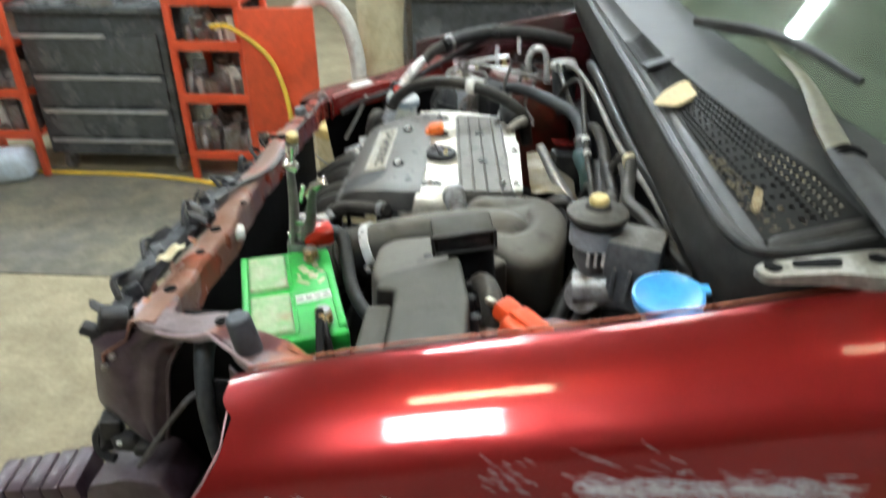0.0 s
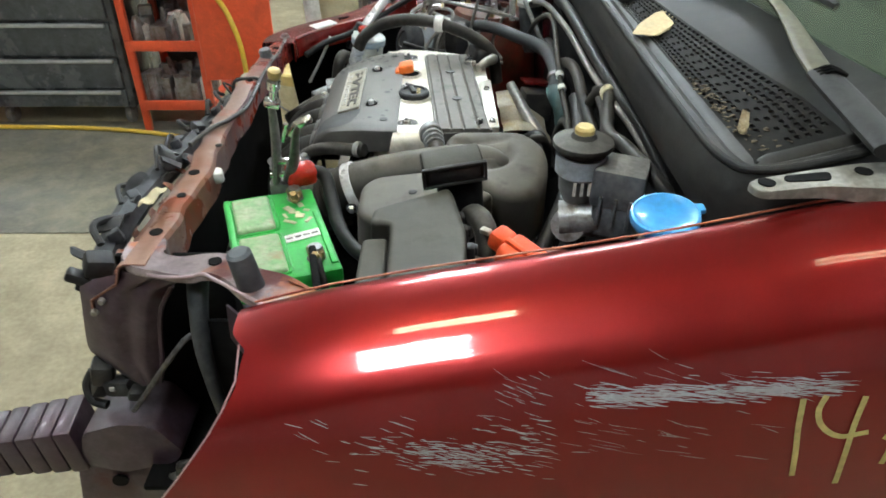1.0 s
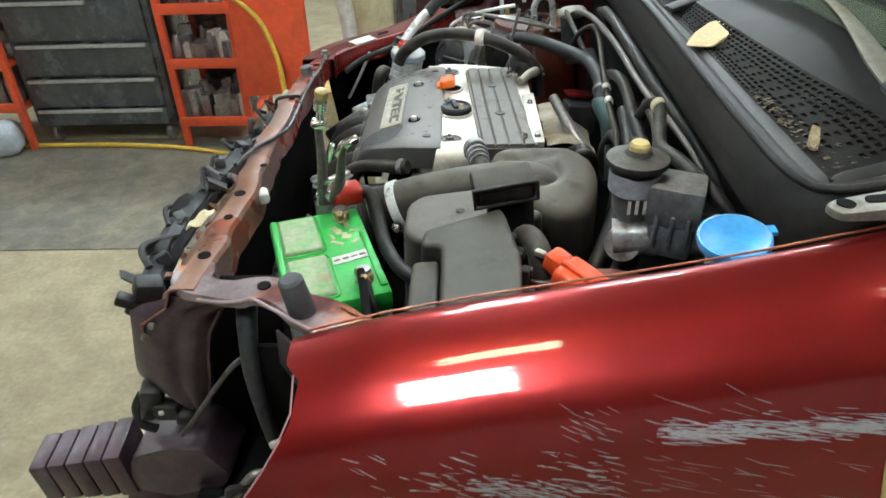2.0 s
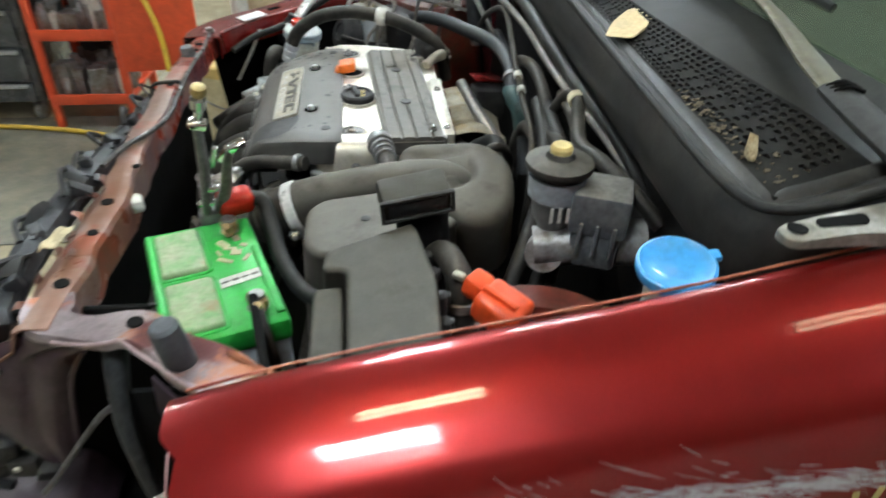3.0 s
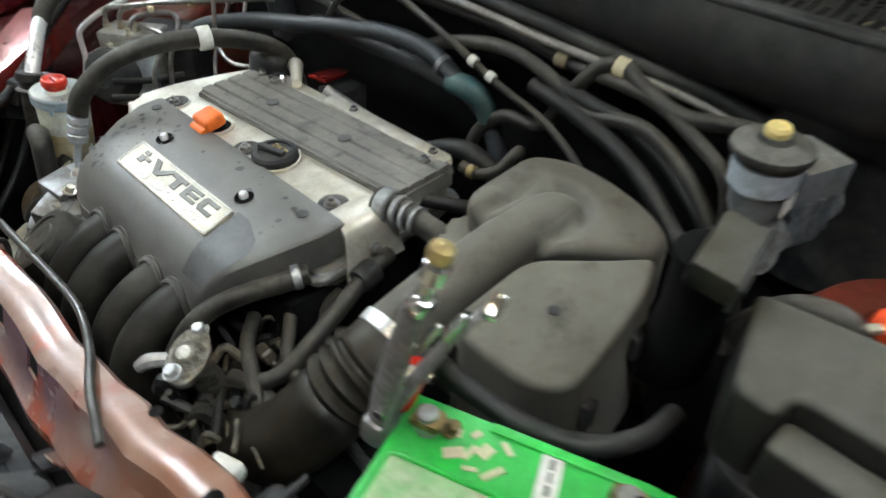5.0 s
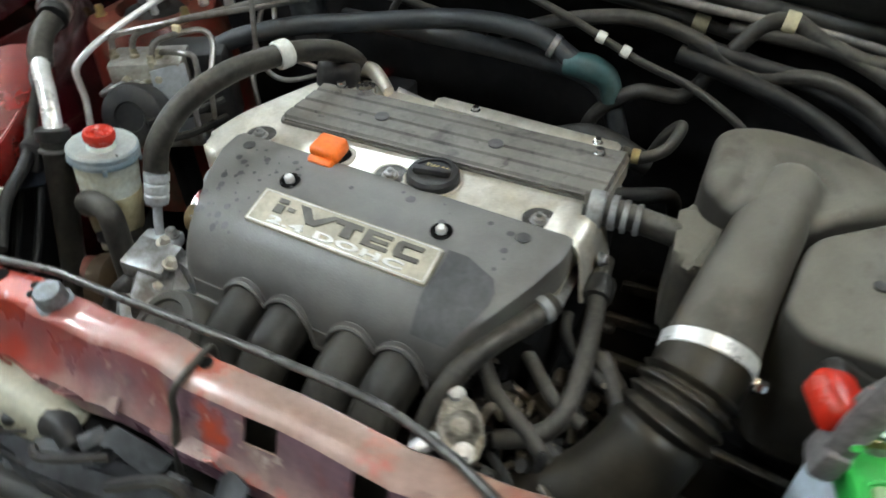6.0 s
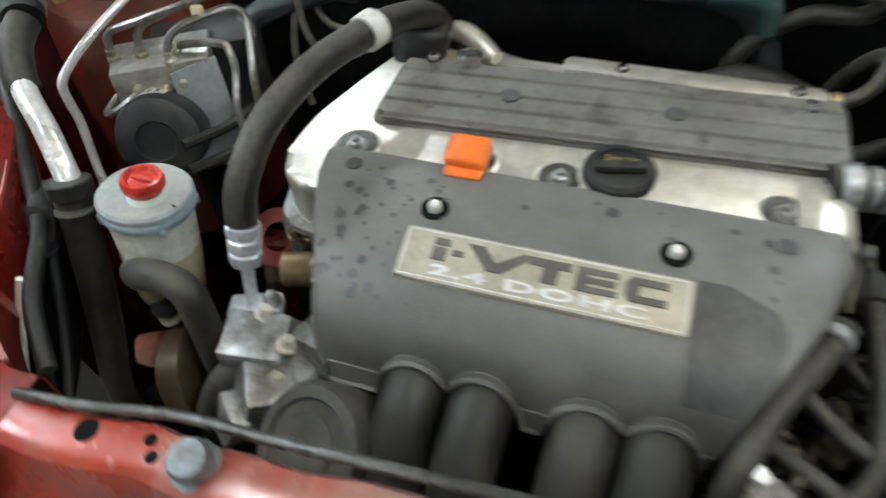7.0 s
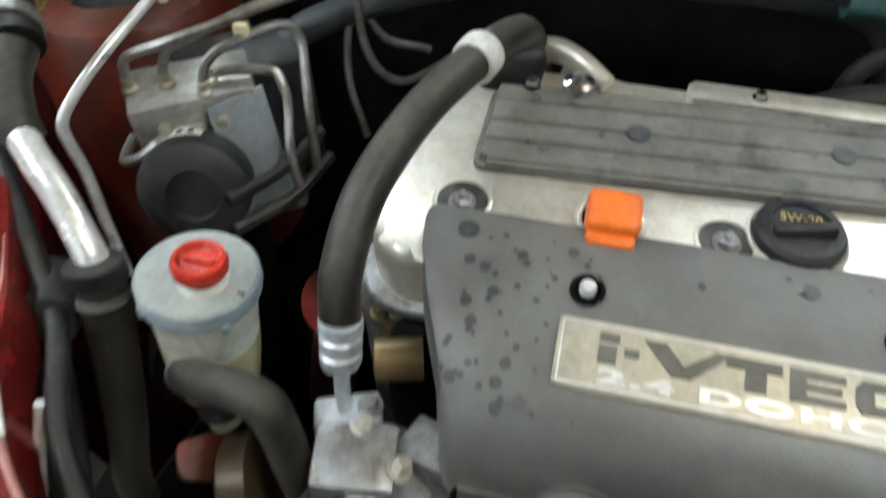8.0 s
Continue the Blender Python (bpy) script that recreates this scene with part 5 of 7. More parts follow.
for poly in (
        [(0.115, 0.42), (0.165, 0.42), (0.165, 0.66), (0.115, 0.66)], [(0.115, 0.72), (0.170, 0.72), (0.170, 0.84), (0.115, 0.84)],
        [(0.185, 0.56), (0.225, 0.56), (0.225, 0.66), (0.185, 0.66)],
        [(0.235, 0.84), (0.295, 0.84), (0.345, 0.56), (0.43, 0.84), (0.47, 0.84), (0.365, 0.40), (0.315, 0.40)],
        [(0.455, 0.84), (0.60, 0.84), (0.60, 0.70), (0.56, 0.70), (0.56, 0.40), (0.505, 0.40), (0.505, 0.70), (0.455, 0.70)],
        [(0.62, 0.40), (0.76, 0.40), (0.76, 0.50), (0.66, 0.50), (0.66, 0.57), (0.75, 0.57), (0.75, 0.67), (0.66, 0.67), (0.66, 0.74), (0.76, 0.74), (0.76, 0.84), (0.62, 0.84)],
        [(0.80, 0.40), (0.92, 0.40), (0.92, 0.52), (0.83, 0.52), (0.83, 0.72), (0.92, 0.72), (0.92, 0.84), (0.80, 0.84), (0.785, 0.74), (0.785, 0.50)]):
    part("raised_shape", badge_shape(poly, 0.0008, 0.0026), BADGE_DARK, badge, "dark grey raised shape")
txt = bpy.data.curves.new("badge_text", "FONT")
txt.body, txt.size, txt.extrude, txt.space_character = "2.4 DOHC", 0.0145, 0.0006, 1.12
txt.offset = 0.0006
tob = new("badge_text", txt)
dg = bpy.context.evaluated_depsgraph_get()
bm = bmesh.new()
bm.from_mesh(tob.evaluated_get(dg).to_mesh())
w = max(v.co.x for v in bm.verts)
for v in bm.verts:
    v.co = on_badge(0.12 + 0.75 * v.co.x / w, 0.13 + 0.20 * v.co.y / 0.0105, 0.0018 + v.co.z)
bpy.data.objects.remove(tob)
part("small_letters", bm, BADGE_SHINE, badge, "bright raised letters")

# valve cover nuts, dipstick, filler cap
for x, y in ((-0.010, 0.197), (-0.008, 0.0), (-0.004, -0.190)):
    w = part("nut_well", bump_ring((x, y, 0.9500), 0.0215, 0.0020, seg=28), ALU, vc, "recessed well with a nut")
    # Flush dark disc paints the shade inside the recess.
    part("well_shade", lathe((x, y, 0.9495), [(0.0203, 0), (0.0203, 0.0012), (0.0, 0.0006)], 24), GRIME, w)
    part("well_nut", bolt((x - 0.002, y, 0.950), 0.0080, 0.007), STEEL, w)
    part("well_stud", lathe((x - 0.002, y, 0.950), [(0.0035, 0), (0.0035, 0.011), (0.0, 0.012)], 10), ALU_GREY, w)
dip = part("dipstick_handle", box((-0.014, 0.084, 0.966), (0.034, 0.040, 0.020), 0.006, rot(0, -10, 0), 3), ORANGE, engine, "bright orange dipstick handle")
part("dipstick_lip", box((-0.032, 0.084, 0.956), (0.012, 0.036, 0.014), 0.004, rot(0, -24, 0)), ORANGE, dip)
part("dipstick_ring", bump_ring((-0.006, 0.084, 0.951), 0.0245, 0.0028), ALU, engine)
part("dipstick_well", lathe((-0.006, 0.084, 0.9495), [(0.0235, 0), (0.0235, 0.0014), (0.0, 0.001)], 24), VOID, engine)
capo = part("oil_filler_cap", lathe((0.006, -0.050, 0.948), [(0.030, 0), (0.032, 0.004), (0.032, 0.012), (0.029, 0.016), (0.023, 0.0165), (0.022, 0.014), (0.0, 0.0135)], 36), BLACK, engine, "black plastic oil filler cap with a grip bar")
part("cap_ring", bump_ring((0.006, -0.050, 0.951), 0.0345, 0.0022), ALU, engine)
part("grip_bar", box((0.002, -0.050, 0.966), (0.010, 0.046, 0.009), 0.003, rot(0, 0, 12)), BLACK, capo)
txt = bpy.data.curves.new("cap_text", "FONT")
txt.body, txt.size, txt.extrude, txt.align_x = "5W-20", 0.0125, 0.0004, "CENTER"
tob = new("cap_text", txt)
bm = bmesh.new()
bm.from_mesh(tob.evaluated_get(bpy.context.evaluated_depsgraph_get()).to_mesh())
for v in bm.verts:
    v.co = Vector((0.012 + v.co.y * 0.9, -0.050 - v.co.x * 0.85, 0.9625 + v.co.z))
bpy.data.objects.remove(tob)
part("cap_letters", bm, BRASS, capo, "dull yellow letters")

# intake runners with collars
RUNNER = surf("dusty_runner_plastic", (0.0095, 0.009, 0.0085), 0.5, 0, (0.032, 0.029, 0.024), 0.5, 14, 0.15, dust_light=0.15, mottle=0.12, dust_light_col=(0.13, 0.12, 0.10), spec=0.22)
for y in (0.078, 0.020, -0.066, -0.123):
    rn = part("intake_runner", tube([(-0.150, y, 0.868), (-0.195, y, 0.868), (-0.235, y + 0.002, 0.853), (-0.268, y + 0.004, 0.82), (-0.285, y + 0.006, 0.76), (-0.28, y + 0.006, 0.62)], [0.027, 0.028, 0.028, 0.028, 0.028, 0.028], 18), RUNNER, engine, "dusty black plastic intake runner")


def arch_z(y):
    over = [0.866 + math.sqrt(0.0322 ** 2 - (y - c) ** 2) for c in (0.078, 0.020, -0.066, -0.123) if abs(y - c) < 0.0322]
    return max(max(over, default=0.0), 0.850 - 0.10 * max(0.0, -0.10 - y))


def front_x_at(z):
    return float(np.interp(z, [0.84, 0.872, 0.890, 0.906], [-0.2035, -0.2030, -0.2010, -0.1945]))


ys = np.linspace(0.158, -0.162, 130)
low = [arch_z(y) for y in ys]
rows = [[(front_x_at(max(z + 0.005, 0.874)), y, max(z + 0.005, 0.874)) for y, z in zip(ys, low)],
        [(front_x_at(z) - 0.002, y, z) for y, z in zip(ys, low)]]
part("cover_lip", sheet(rows, 0.003), COVER, ec, "scalloped lower lip over the runners")
part("lip", tube([(front_x_at(z) - 0.003, y, z) for y, z in zip(ys[::2], low[::2])], 0.0026, 6, 1), COVER, ec)
part("intake_plenum", tube([(-0.25, 0.14, 0.60), (-0.25, -0.2, 0.60)], 0.06, 16), BLACK, engine)
part("front_cover_case", box((0.03, 0.245, 0.72), (0.20, 0.06, 0.36), 0.02), ALU_GREY, engine, "grimy cast timing case")
STAINED = surf("yellow_stained_casting", (0.26, 0.20, 0.10), 0.40, 0.5, (0.09, 0.065, 0.04), 0.5, 40, 0.5)
skirt_out = rounded([(-0.085, 0.240), (-0.055, 0.270), (0.025, 0.266), (0.13, 0.238), (0.14, 0.19), (0.14, 0.15), (-0.085, 0.15)], 0.02)
part("head_casting", prism(skirt_out, 0.83, 0.876, 0.006), STAINED, engine, "yellow-stained cast head edge")
for x, y in ((-0.076, 0.250), (-0.045, 0.268), (0.0, 0.268), (0.05, 0.262)):
    part("head_bolt", bolt((x, y, 0.872), 0.006, 0.012), STAINED, engine)
part("pulley", lathe((-0.262, 0.147, 0.835), [(0.050, -0.05), (0.054, -0.04), (0.054, 0.012), (0.050, 0.020), (0.040, 0.021), (0.038, 0.018), (0.028, 0.018), (0.026, 0.021), (0.010, 0.022), (0.0, 0.020)], 36, rot(-14, -32, 0)), RUBBER, engine, "dusty black round pump cap")

# hoses and lines: each a thing of its own
def hose(pts, r, material=None, label="dusty black rubber hose", rings=(), n=8, category="hose", name="hose"):
    if not rings:
        return single(name, tube(pts, r, 14, n), material or RUBBER, label, category, "engine bay hoses")
    th = thing(name, pts[0], label, category, "engine bay hoses")
    part("hose_body", tube(pts, r, 14, n), material or RUBBER, th)
    for c, d, rr, h, mt in rings:
        q = Vector(d).to_track_quat("Z", "Y").to_matrix()
        part("clamp", lathe(c, [(rr * 0.93, -h), (rr, -h * 0.8), (rr, h * 0.8), (rr * 0.93, h)], 18, q), mt, th)
    return th


# air-conditioning hose with crimped end
hose([(-0.138, 0.253, 0.955), (-0.120, 0.254, 0.985), (-0.075, 0.248, 1.015), (-0.01, 0.228, 1.032), (0.062, 0.202, 1.030), (0.125, 0.185, 1.012), (0.170, 0.178, 0.985), (0.19, 0.172, 0.955), (0.20, 0.17, 0.90)], 0.0145, label="thick dusty rubber air-conditioning hose with a white ring",
     rings=[((0.062, 0.202, 1.030), (1, -0.28, -0.05), 0.0185, 0.010, WHITE)])
PALE_ALU = surf("pale_bluish_aluminium", (0.62, 0.66, 0.70), 0.38, 0.5, (0.45, 0.46, 0.48), 0.45, 40, 0.15)
fitg = thing("hose_fitting", (-0.14, 0.253, 0.88), "dull aluminium crimped hose fitting on the pump", "fitting")
part("crimp", lathe((-0.145, 0.253, 0.932), [(0.009, -0.020), (0.0135, -0.017), (0.0150, -0.012), (0.0150, -0.006), (0.0128, -0.004), (0.0150, -0.001), (0.0150, 0.008), (0.0128, 0.010), (0.0155, 0.013), (0.0155, 0.022), (0.0125, 0.024)], 14, rot(0, 20, 0)), PALE_ALU, fitg)
part("stem", tube([(-0.150, 0.253, 0.916), (-0.158, 0.252, 0.895), (-0.165, 0.250, 0.872)], 0.0058, 12), PALE_ALU, fitg)
part("banjo", box((-0.166, 0.248, 0.868), (0.03, 0.05, 0.018), 0.005, rot(0, 10, 20)), PALE_ALU, fitg)
part("bolt", bolt((-0.160, 0.232, 0.877), 0.007, 0.012), ALU_GREY, fitg)

pump = thing("steering_pump", (-0.19, 0.22, 0.75), "cast aluminium power steering pump, grimy", "pump")
part("body", lathe((-0.195, 0.215, 0.845), [(0.03, -0.07), (0.042, -0.06), (0.045, -0.02), (0.04, 0.0), (0.036, 0.012), (0.02, 0.016), (0.0, 0.016)], 22, rot(20, 0, 10)), ALU_GREY, pump)
for k, (dx, dy, dz, sx, sy, sz, a) in enumerate(((0.0, 0.02, 0.0, 0.05, 0.06, 0.05, 10), (-0.03, 0.0, -0.02, 0.05, 0.045, 0.06, 30), (0.02, -0.035, -0.005, 0.04, 0.05, 0.04, -20), (-0.045, 0.03, -0.045, 0.05, 0.04, 0.05, 45), (-0.01, -0.03, -0.05, 0.05, 0.05, 0.06, 15))):
    part("casting", box((-0.195 + dx, 0.215 + dy, 0.852 + dz), (sx, sy, sz), 0.005, rot(a * 0.5, -a * 0.4, a), 2), ALU_GREY, pump)
part("outlet", tube([(-0.215, 0.25, 0.845), (-0.235, 0.262, 0.83), (-0.25, 0.27, 0.81)], [0.013, 0.014, 0.013], 14), GRIME, pump)
for c in ((-0.20, 0.20, 0.873), (-0.175, 0.235, 0.873), (-0.225, 0.205, 0.85)):
    part("bolt", bolt(c, 0.007, 0.012, rot(20, 20, 0)), ALU, pump)
part("oily_neck", tube([(-0.12, 0.24, 0.875), (-0.11, 0.205, 0.875)], 0.017, 14), surf("brown_stained_metal", (0.22, 0.16, 0.08), 0.4, 0.5), pump, "brown-stained metal neck")

# power steering reservoir
pr = (-0.1225, 0.367)
psr = thing("steering_reservoir", (pr[0], pr[1], 0.80), "milky plastic power steering reservoir with a red cap", "reservoir")
M = rot(4.5, 6.6, 0)
RO = Vector((pr[0], pr[1], 0.938))
part("tank", lathe(RO, [(0.0, -0.128), (0.026, -0.124), (0.033, -0.114), (0.0365, -0.075), (0.0385, -0.035), (0.0400, -0.004), (0.0400, 0.002)], 36, M), TANK, psr)
part("fluid_level", lathe(RO, [(0.0, -0.1285), (0.0265, -0.1245), (0.0336, -0.114), (0.0371, -0.075), (0.0382, -0.052)], 36, M), surf("amber_stained_plastic", (0.50, 0.46, 0.30), 0.45, 0, (0.36, 0.29, 0.14), 0.5, 18), psr, "amber fluid in the lower tank")
lid = part("lid", lathe(RO, [(0.0405, -0.006), (0.0430, -0.005), (0.0442, -0.003), (0.0442, 0.003), (0.0434, 0.0045), (0.0440, 0.006), (0.0440, 0.0105), (0.0415, 0.0135), (0.030, 0.0160), (0.0, 0.0175)], 40, M), TANK_LID, psr, "dusty blue-grey lid")
NECK = RO + M @ Vector((-0.008, -0.009, 0.0150))
part("neck", lathe(NECK, [(0.0185, -0.002), (0.0175, 0.004), (0.0150, 0.007), (0.0, 0.008)], 24, M), TANK, psr, "pale filler neck")
PC = NECK + M @ Vector((0, 0, 0.006))
rc = part("cap", lathe(PC, [(0.0150, 0), (0.0165, 0.003), (0.0192, 0.007), (0.0196, 0.013), (0.0180, 0.0170), (0.0150, 0.0175), (0.0120, 0.0135), (0.0, 0.0120)], 30, M), RED_CAP, psr, "red plastic cap")
part("cap_grip", box(PC + M @ Vector((0, 0, 0.0140)), (0.005, 0.022, 0.005), 0.0015, M), RED_CAP, rc)
part("lid_mark", box(RO + M @ Vector((-0.010, -0.0365, 0.0140)), (0.0012, 0.010, 0.002), 0.0004, M @ rot(-12, 0, -18)), COWL, lid)
for a in (0.5, 2.4, 4.0, 5.4):
    part("lid_tab", box(RO + M @ Vector((0.0435 * math.cos(a), 0.0435 * math.sin(a), -0.006)), (0.004, 0.006, 0.010), 0.0015, M @ rot(0, 0, math.degrees(a))), TANK_LID, lid)
part("bracket", tube([(pr[0] - 0.02, pr[1] - 0.02, 0.83), (pr[0] - 0.03, pr[1] - 0.01, 0.79), (pr[0] - 0.03, pr[1], 0.72)], 0.018, 12), BLACK, psr)
part("outlet", tube([(pr[0] - 0.020, pr[1] + 0.004, 0.872), (pr[0] - 0.050, pr[1] + 0.006, 0.882)], 0.013, 12), BLACK, psr)
ring = part("mount_ring", lathe((pr[0] - 0.034, pr[1] - 0.006, 0.836), [(0.014, -0.010), (0.022, -0.008), (0.024, 0.006), (0.020, 0.010), (0.013, 0.010)], 22, rot(-24, -30, 0)), BLACK, psr, "black ring under the tank")
part("ring_edge", lathe((pr[0] - 0.036, pr[1] - 0.008, 0.829), [(0.0235, -0.003), (0.0255, 0.0), (0.0235, 0.003)], 22, rot(-24, -30, 0)), surf("stained_pale_ring", (0.34, 0.33, 0.24), 0.5), ring)
hose([(-0.150, 0.373, 0.872), (-0.166, 0.372, 0.882), (-0.178, 0.352, 0.900), (-0.185, 0.322, 0.914), (-0.190, 0.296, 0.911), (-0.196, 0.286, 0.888), (-0.203, 0.280, 0.848), (-0.212, 0.270, 0.815), (-0.222, 0.255, 0.790)], 0.0150, label="dusty rubber steering hose from the reservoir", rings=[((-0.212, 0.270, 0.815), (-0.25, -0.3, -0.9), 0.0178, 0.006, STEEL), ((-0.166, 0.371, 0.882), (0.6, 0.3, -0.4), 0.0175, 0.004, STEEL)])
part("red_bracket", prism(rounded([(-0.035, -0.035), (0.022, -0.030), (0.018, 0.040), (-0.012, 0.042)], 0.008), -0.003, 0.003, 0.001, rot(25, -25, 30), (-0.180, 0.362, 0.775)), surf("orange_red_primer", (0.26, 0.055, 0.03), 0.5, 0, (0.14, 0.05, 0.035), 0.5, 25), engine, "red steel bracket behind the reservoir")
part("brown_drum", lathe((-0.205, 0.325, 0.785), [(0.040, -0.016), (0.046, -0.012), (0.046, 0.010), (0.040, 0.014)], 24, rot(80, 0, 20)), surf("brown_grime", (0.055, 0.035, 0.017), 0.4, 0.3), engine, "oily brown idler drum")

# bright pipe and thick hose at the right side
hose([(-0.070, 0.510, 1.012), (-0.083, 0.497, 1.008), (-0.105, 0.468, 0.99), (-0.128, 0.442, 0.967), (-0.136, 0.434, 0.955)], 0.0115, WHITE_METAL, "bright aluminium pipe bent down into a hose", category="pipe", name="pipe")
hose([(-0.02, 0.53, 1.045), (-0.045, 0.525, 1.035), (-0.066, 0.514, 1.018), (-0.075, 0.506, 1.006)], 0.0155, RUBBER, "thick dark hose on a bright pipe")
hose([(0.34, 0.60, 1.04), (0.22, 0.62, 1.06), (0.12, 0.61, 1.065), (0.04, 0.575, 1.06), (-0.02, 0.53, 1.045)], 0.020, RUBBER_DARK, "thick dark rubber hose along the far fender", rings=[((0.12, 0.61, 1.065), (1, 0.15, 0.05), 0.0235, 0.008, BLACK), ((-0.005, 0.542, 1.050), (0.8, 0.6, 0.15), 0.0225, 0.006, STEEL)])
hose([(-0.138, 0.432, 0.962), (-0.147, 0.436, 0.915), (-0.158, 0.452, 0.835), (-0.168, 0.476, 0.740), (-0.178, 0.504, 0.638), (-0.18, 0.52, 0.55)], 0.0180, RUBBER, "thick dusty rubber coolant hose",
     rings=[((-0.140, 0.432, 0.956), (0.35, 0.12, 1), 0.021, 0.008, RUBBER_DARK), ((-0.150, 0.428, 0.938), (0.4, 0.12, 1), 0.0185, 0.002, STEEL)])
part("pipe_bracket", box((-0.125, 0.452, 0.945), (0.05, 0.02, 0.012), 0.004, rot(0, 20, 40)), STEEL, psr)
hose([(0.16, 0.485, 1.03), (0.10, 0.497, 1.018), (0.038, 0.515, 0.999), (0.004, 0.529, 0.980), (-0.012, 0.536, 0.964), (-0.015, 0.536, 0.942), (-0.018, 0.532, 0.918), (-0.035, 0.52, 0.88), (-0.06, 0.50, 0.83)], 0.0050, WHITE_METAL, "thin bent metal pipe beside the brake unit", category="pipe", name="pipe")
hose([(-0.12, 0.52, 0.90), (-0.16, 0.50, 0.84), (-0.21, 0.48, 0.78), (-0.27, 0.45, 0.74)], 0.006, RUBBER_DARK, "thin black cable beside the coolant hose", category="cable", name="cable")
hose([(-0.29, 0.37, 0.90), (-0.24, 0.415, 0.92), (-0.17, 0.455, 0.935), (-0.10, 0.52, 0.96), (0.0, 0.60, 1.0), (0.12, 0.61, 1.06)], 0.008, RUBBER_DARK, "black wiring loom along the inner fender", category="cable", name="cable")
hose([(-0.23, 0.43, 0.93), (-0.26, 0.44, 0.87), (-0.30, 0.44, 0.80)], 0.004, WHITE, "thin pale rod behind the radiator support", category="rod", name="rod")
single("connector_block", box((-0.150, 0.468, 0.925), (0.05, 0.028, 0.045), 0.008, rot(20, 10, 30)), BLACK, "black electrical connector on the inner fender", "connector")

conn = thing("loom_connector", (-0.15, 0.49, 0.90), "blue-black plastic loom connectors beside the coolant hose", "connector")
part("housing", box((-0.146, 0.486, 0.915), (0.045, 0.034, 0.028), 0.005, rot(20, 25, 40)), BLACK, conn)
part("housing", box((-0.168, 0.500, 0.882), (0.055, 0.032, 0.030), 0.007, rot(-10, 30, 20)), surf("blue_black_plastic", (0.018, 0.022, 0.030), 0.4, 0, (0.06, 0.07, 0.085), 0.45, 25), conn)
part("clip", box((-0.128, 0.478, 0.934), (0.012, 0.04, 0.010), 0.003, rot(30, 0, 30)), BLACK, conn)
part("wire", tube([(-0.175, 0.505, 0.87), (-0.20, 0.502, 0.83), (-0.235, 0.485, 0.79), (-0.262, 0.46, 0.77)], 0.006, 8), RUBBER_DARK, conn)

# anti-lock brake unit
absu = thing("brake_unit", (0.0, 0.42, 0.80), "grey metal brake unit with a black motor and steel lines", "brake unit")
MA = rot(0, 0, -58)
part("block", box((0.049, 0.448, 0.940), (0.105, 0.062, 0.08), 0.004, MA), surf("dull_cast_block", (0.40, 0.39, 0.36), 0.36, 0.5, (0.22, 0.20, 0.17), 0.45, 34, 0.3), absu)
part("side_plate", sheet([[(0.022, 0.420, 0.972), (0.038, 0.402, 0.976), (0.056, 0.384, 0.978)], [(0.012, 0.412, 0.93), (0.028, 0.392, 0.93), (0.046, 0.374, 0.93)], [(0.0, 0.405, 0.875), (0.018, 0.384, 0.872), (0.036, 0.366, 0.875)]], 0.004), surf("pale_grey_steel", (0.42, 0.46, 0.50), 0.4, 0.6), absu)
part("controller", box((0.105, 0.43, 0.91), (0.12, 0.07, 0.13), 0.008, MA), BLACK, absu)
MQ = Vector((-0.78, -0.36, 0.36)).normalized().to_track_quat("Z", "Y").to_matrix()
MOT = Vector((-0.012, 0.428, 0.918))
part("motor", lathe(MOT, [(0.040, -0.045), (0.046, -0.040), (0.0465, 0.014), (0.044, 0.022), (0.036, 0.027), (0.022, 0.029), (0.020, 0.026), (0.0, 0.026)], 32, MQ), BLACK, absu, "round black pump motor")
part("motor_label", sheet([[MOT + MQ @ Vector((0.0472 * math.cos(a), 0.0472 * math.sin(a), h)) for a in np.linspace(1.25, 2.15, 8)] for h in (-0.014, 0.010)]), WHITE, absu, "white label with print")
for k in range(3):
    part("print_bar", sheet([[MOT + MQ @ Vector((0.0476 * math.cos(a), 0.0476 * math.sin(a), h)) for a in np.linspace(1.4 + 0.2 * k, 1.5 + 0.2 * k, 3)] for h in (-0.009, 0.006)]), BADGE_DARK, absu)
part("motor_strap", tube([(-0.03, 0.39, 0.925), (0.02, 0.365, 0.918), (0.08, 0.35, 0.915)], 0.006, 8), RUBBER_DARK, absu)
part("motor_strap", tube([(-0.04, 0.385, 0.90), (0.01, 0.355, 0.895), (0.07, 0.34, 0.895)], 0.006, 8), RUBBER_DARK, absu)
part("bracket", box((0.04, 0.43, 0.868), (0.12, 0.09, 0.02), 0.004, MA), STEEL, absu)
part("bracket_leg", box((0.04, 0.43, 0.64), (0.03, 0.03, 0.45), 0.004), VOID, absu)
LINE = surf("dark_steel_line", (0.30, 0.29, 0.28), 0.34, 0.8, (0.14, 0.12, 0.10), 0.4, 30, 0.1)
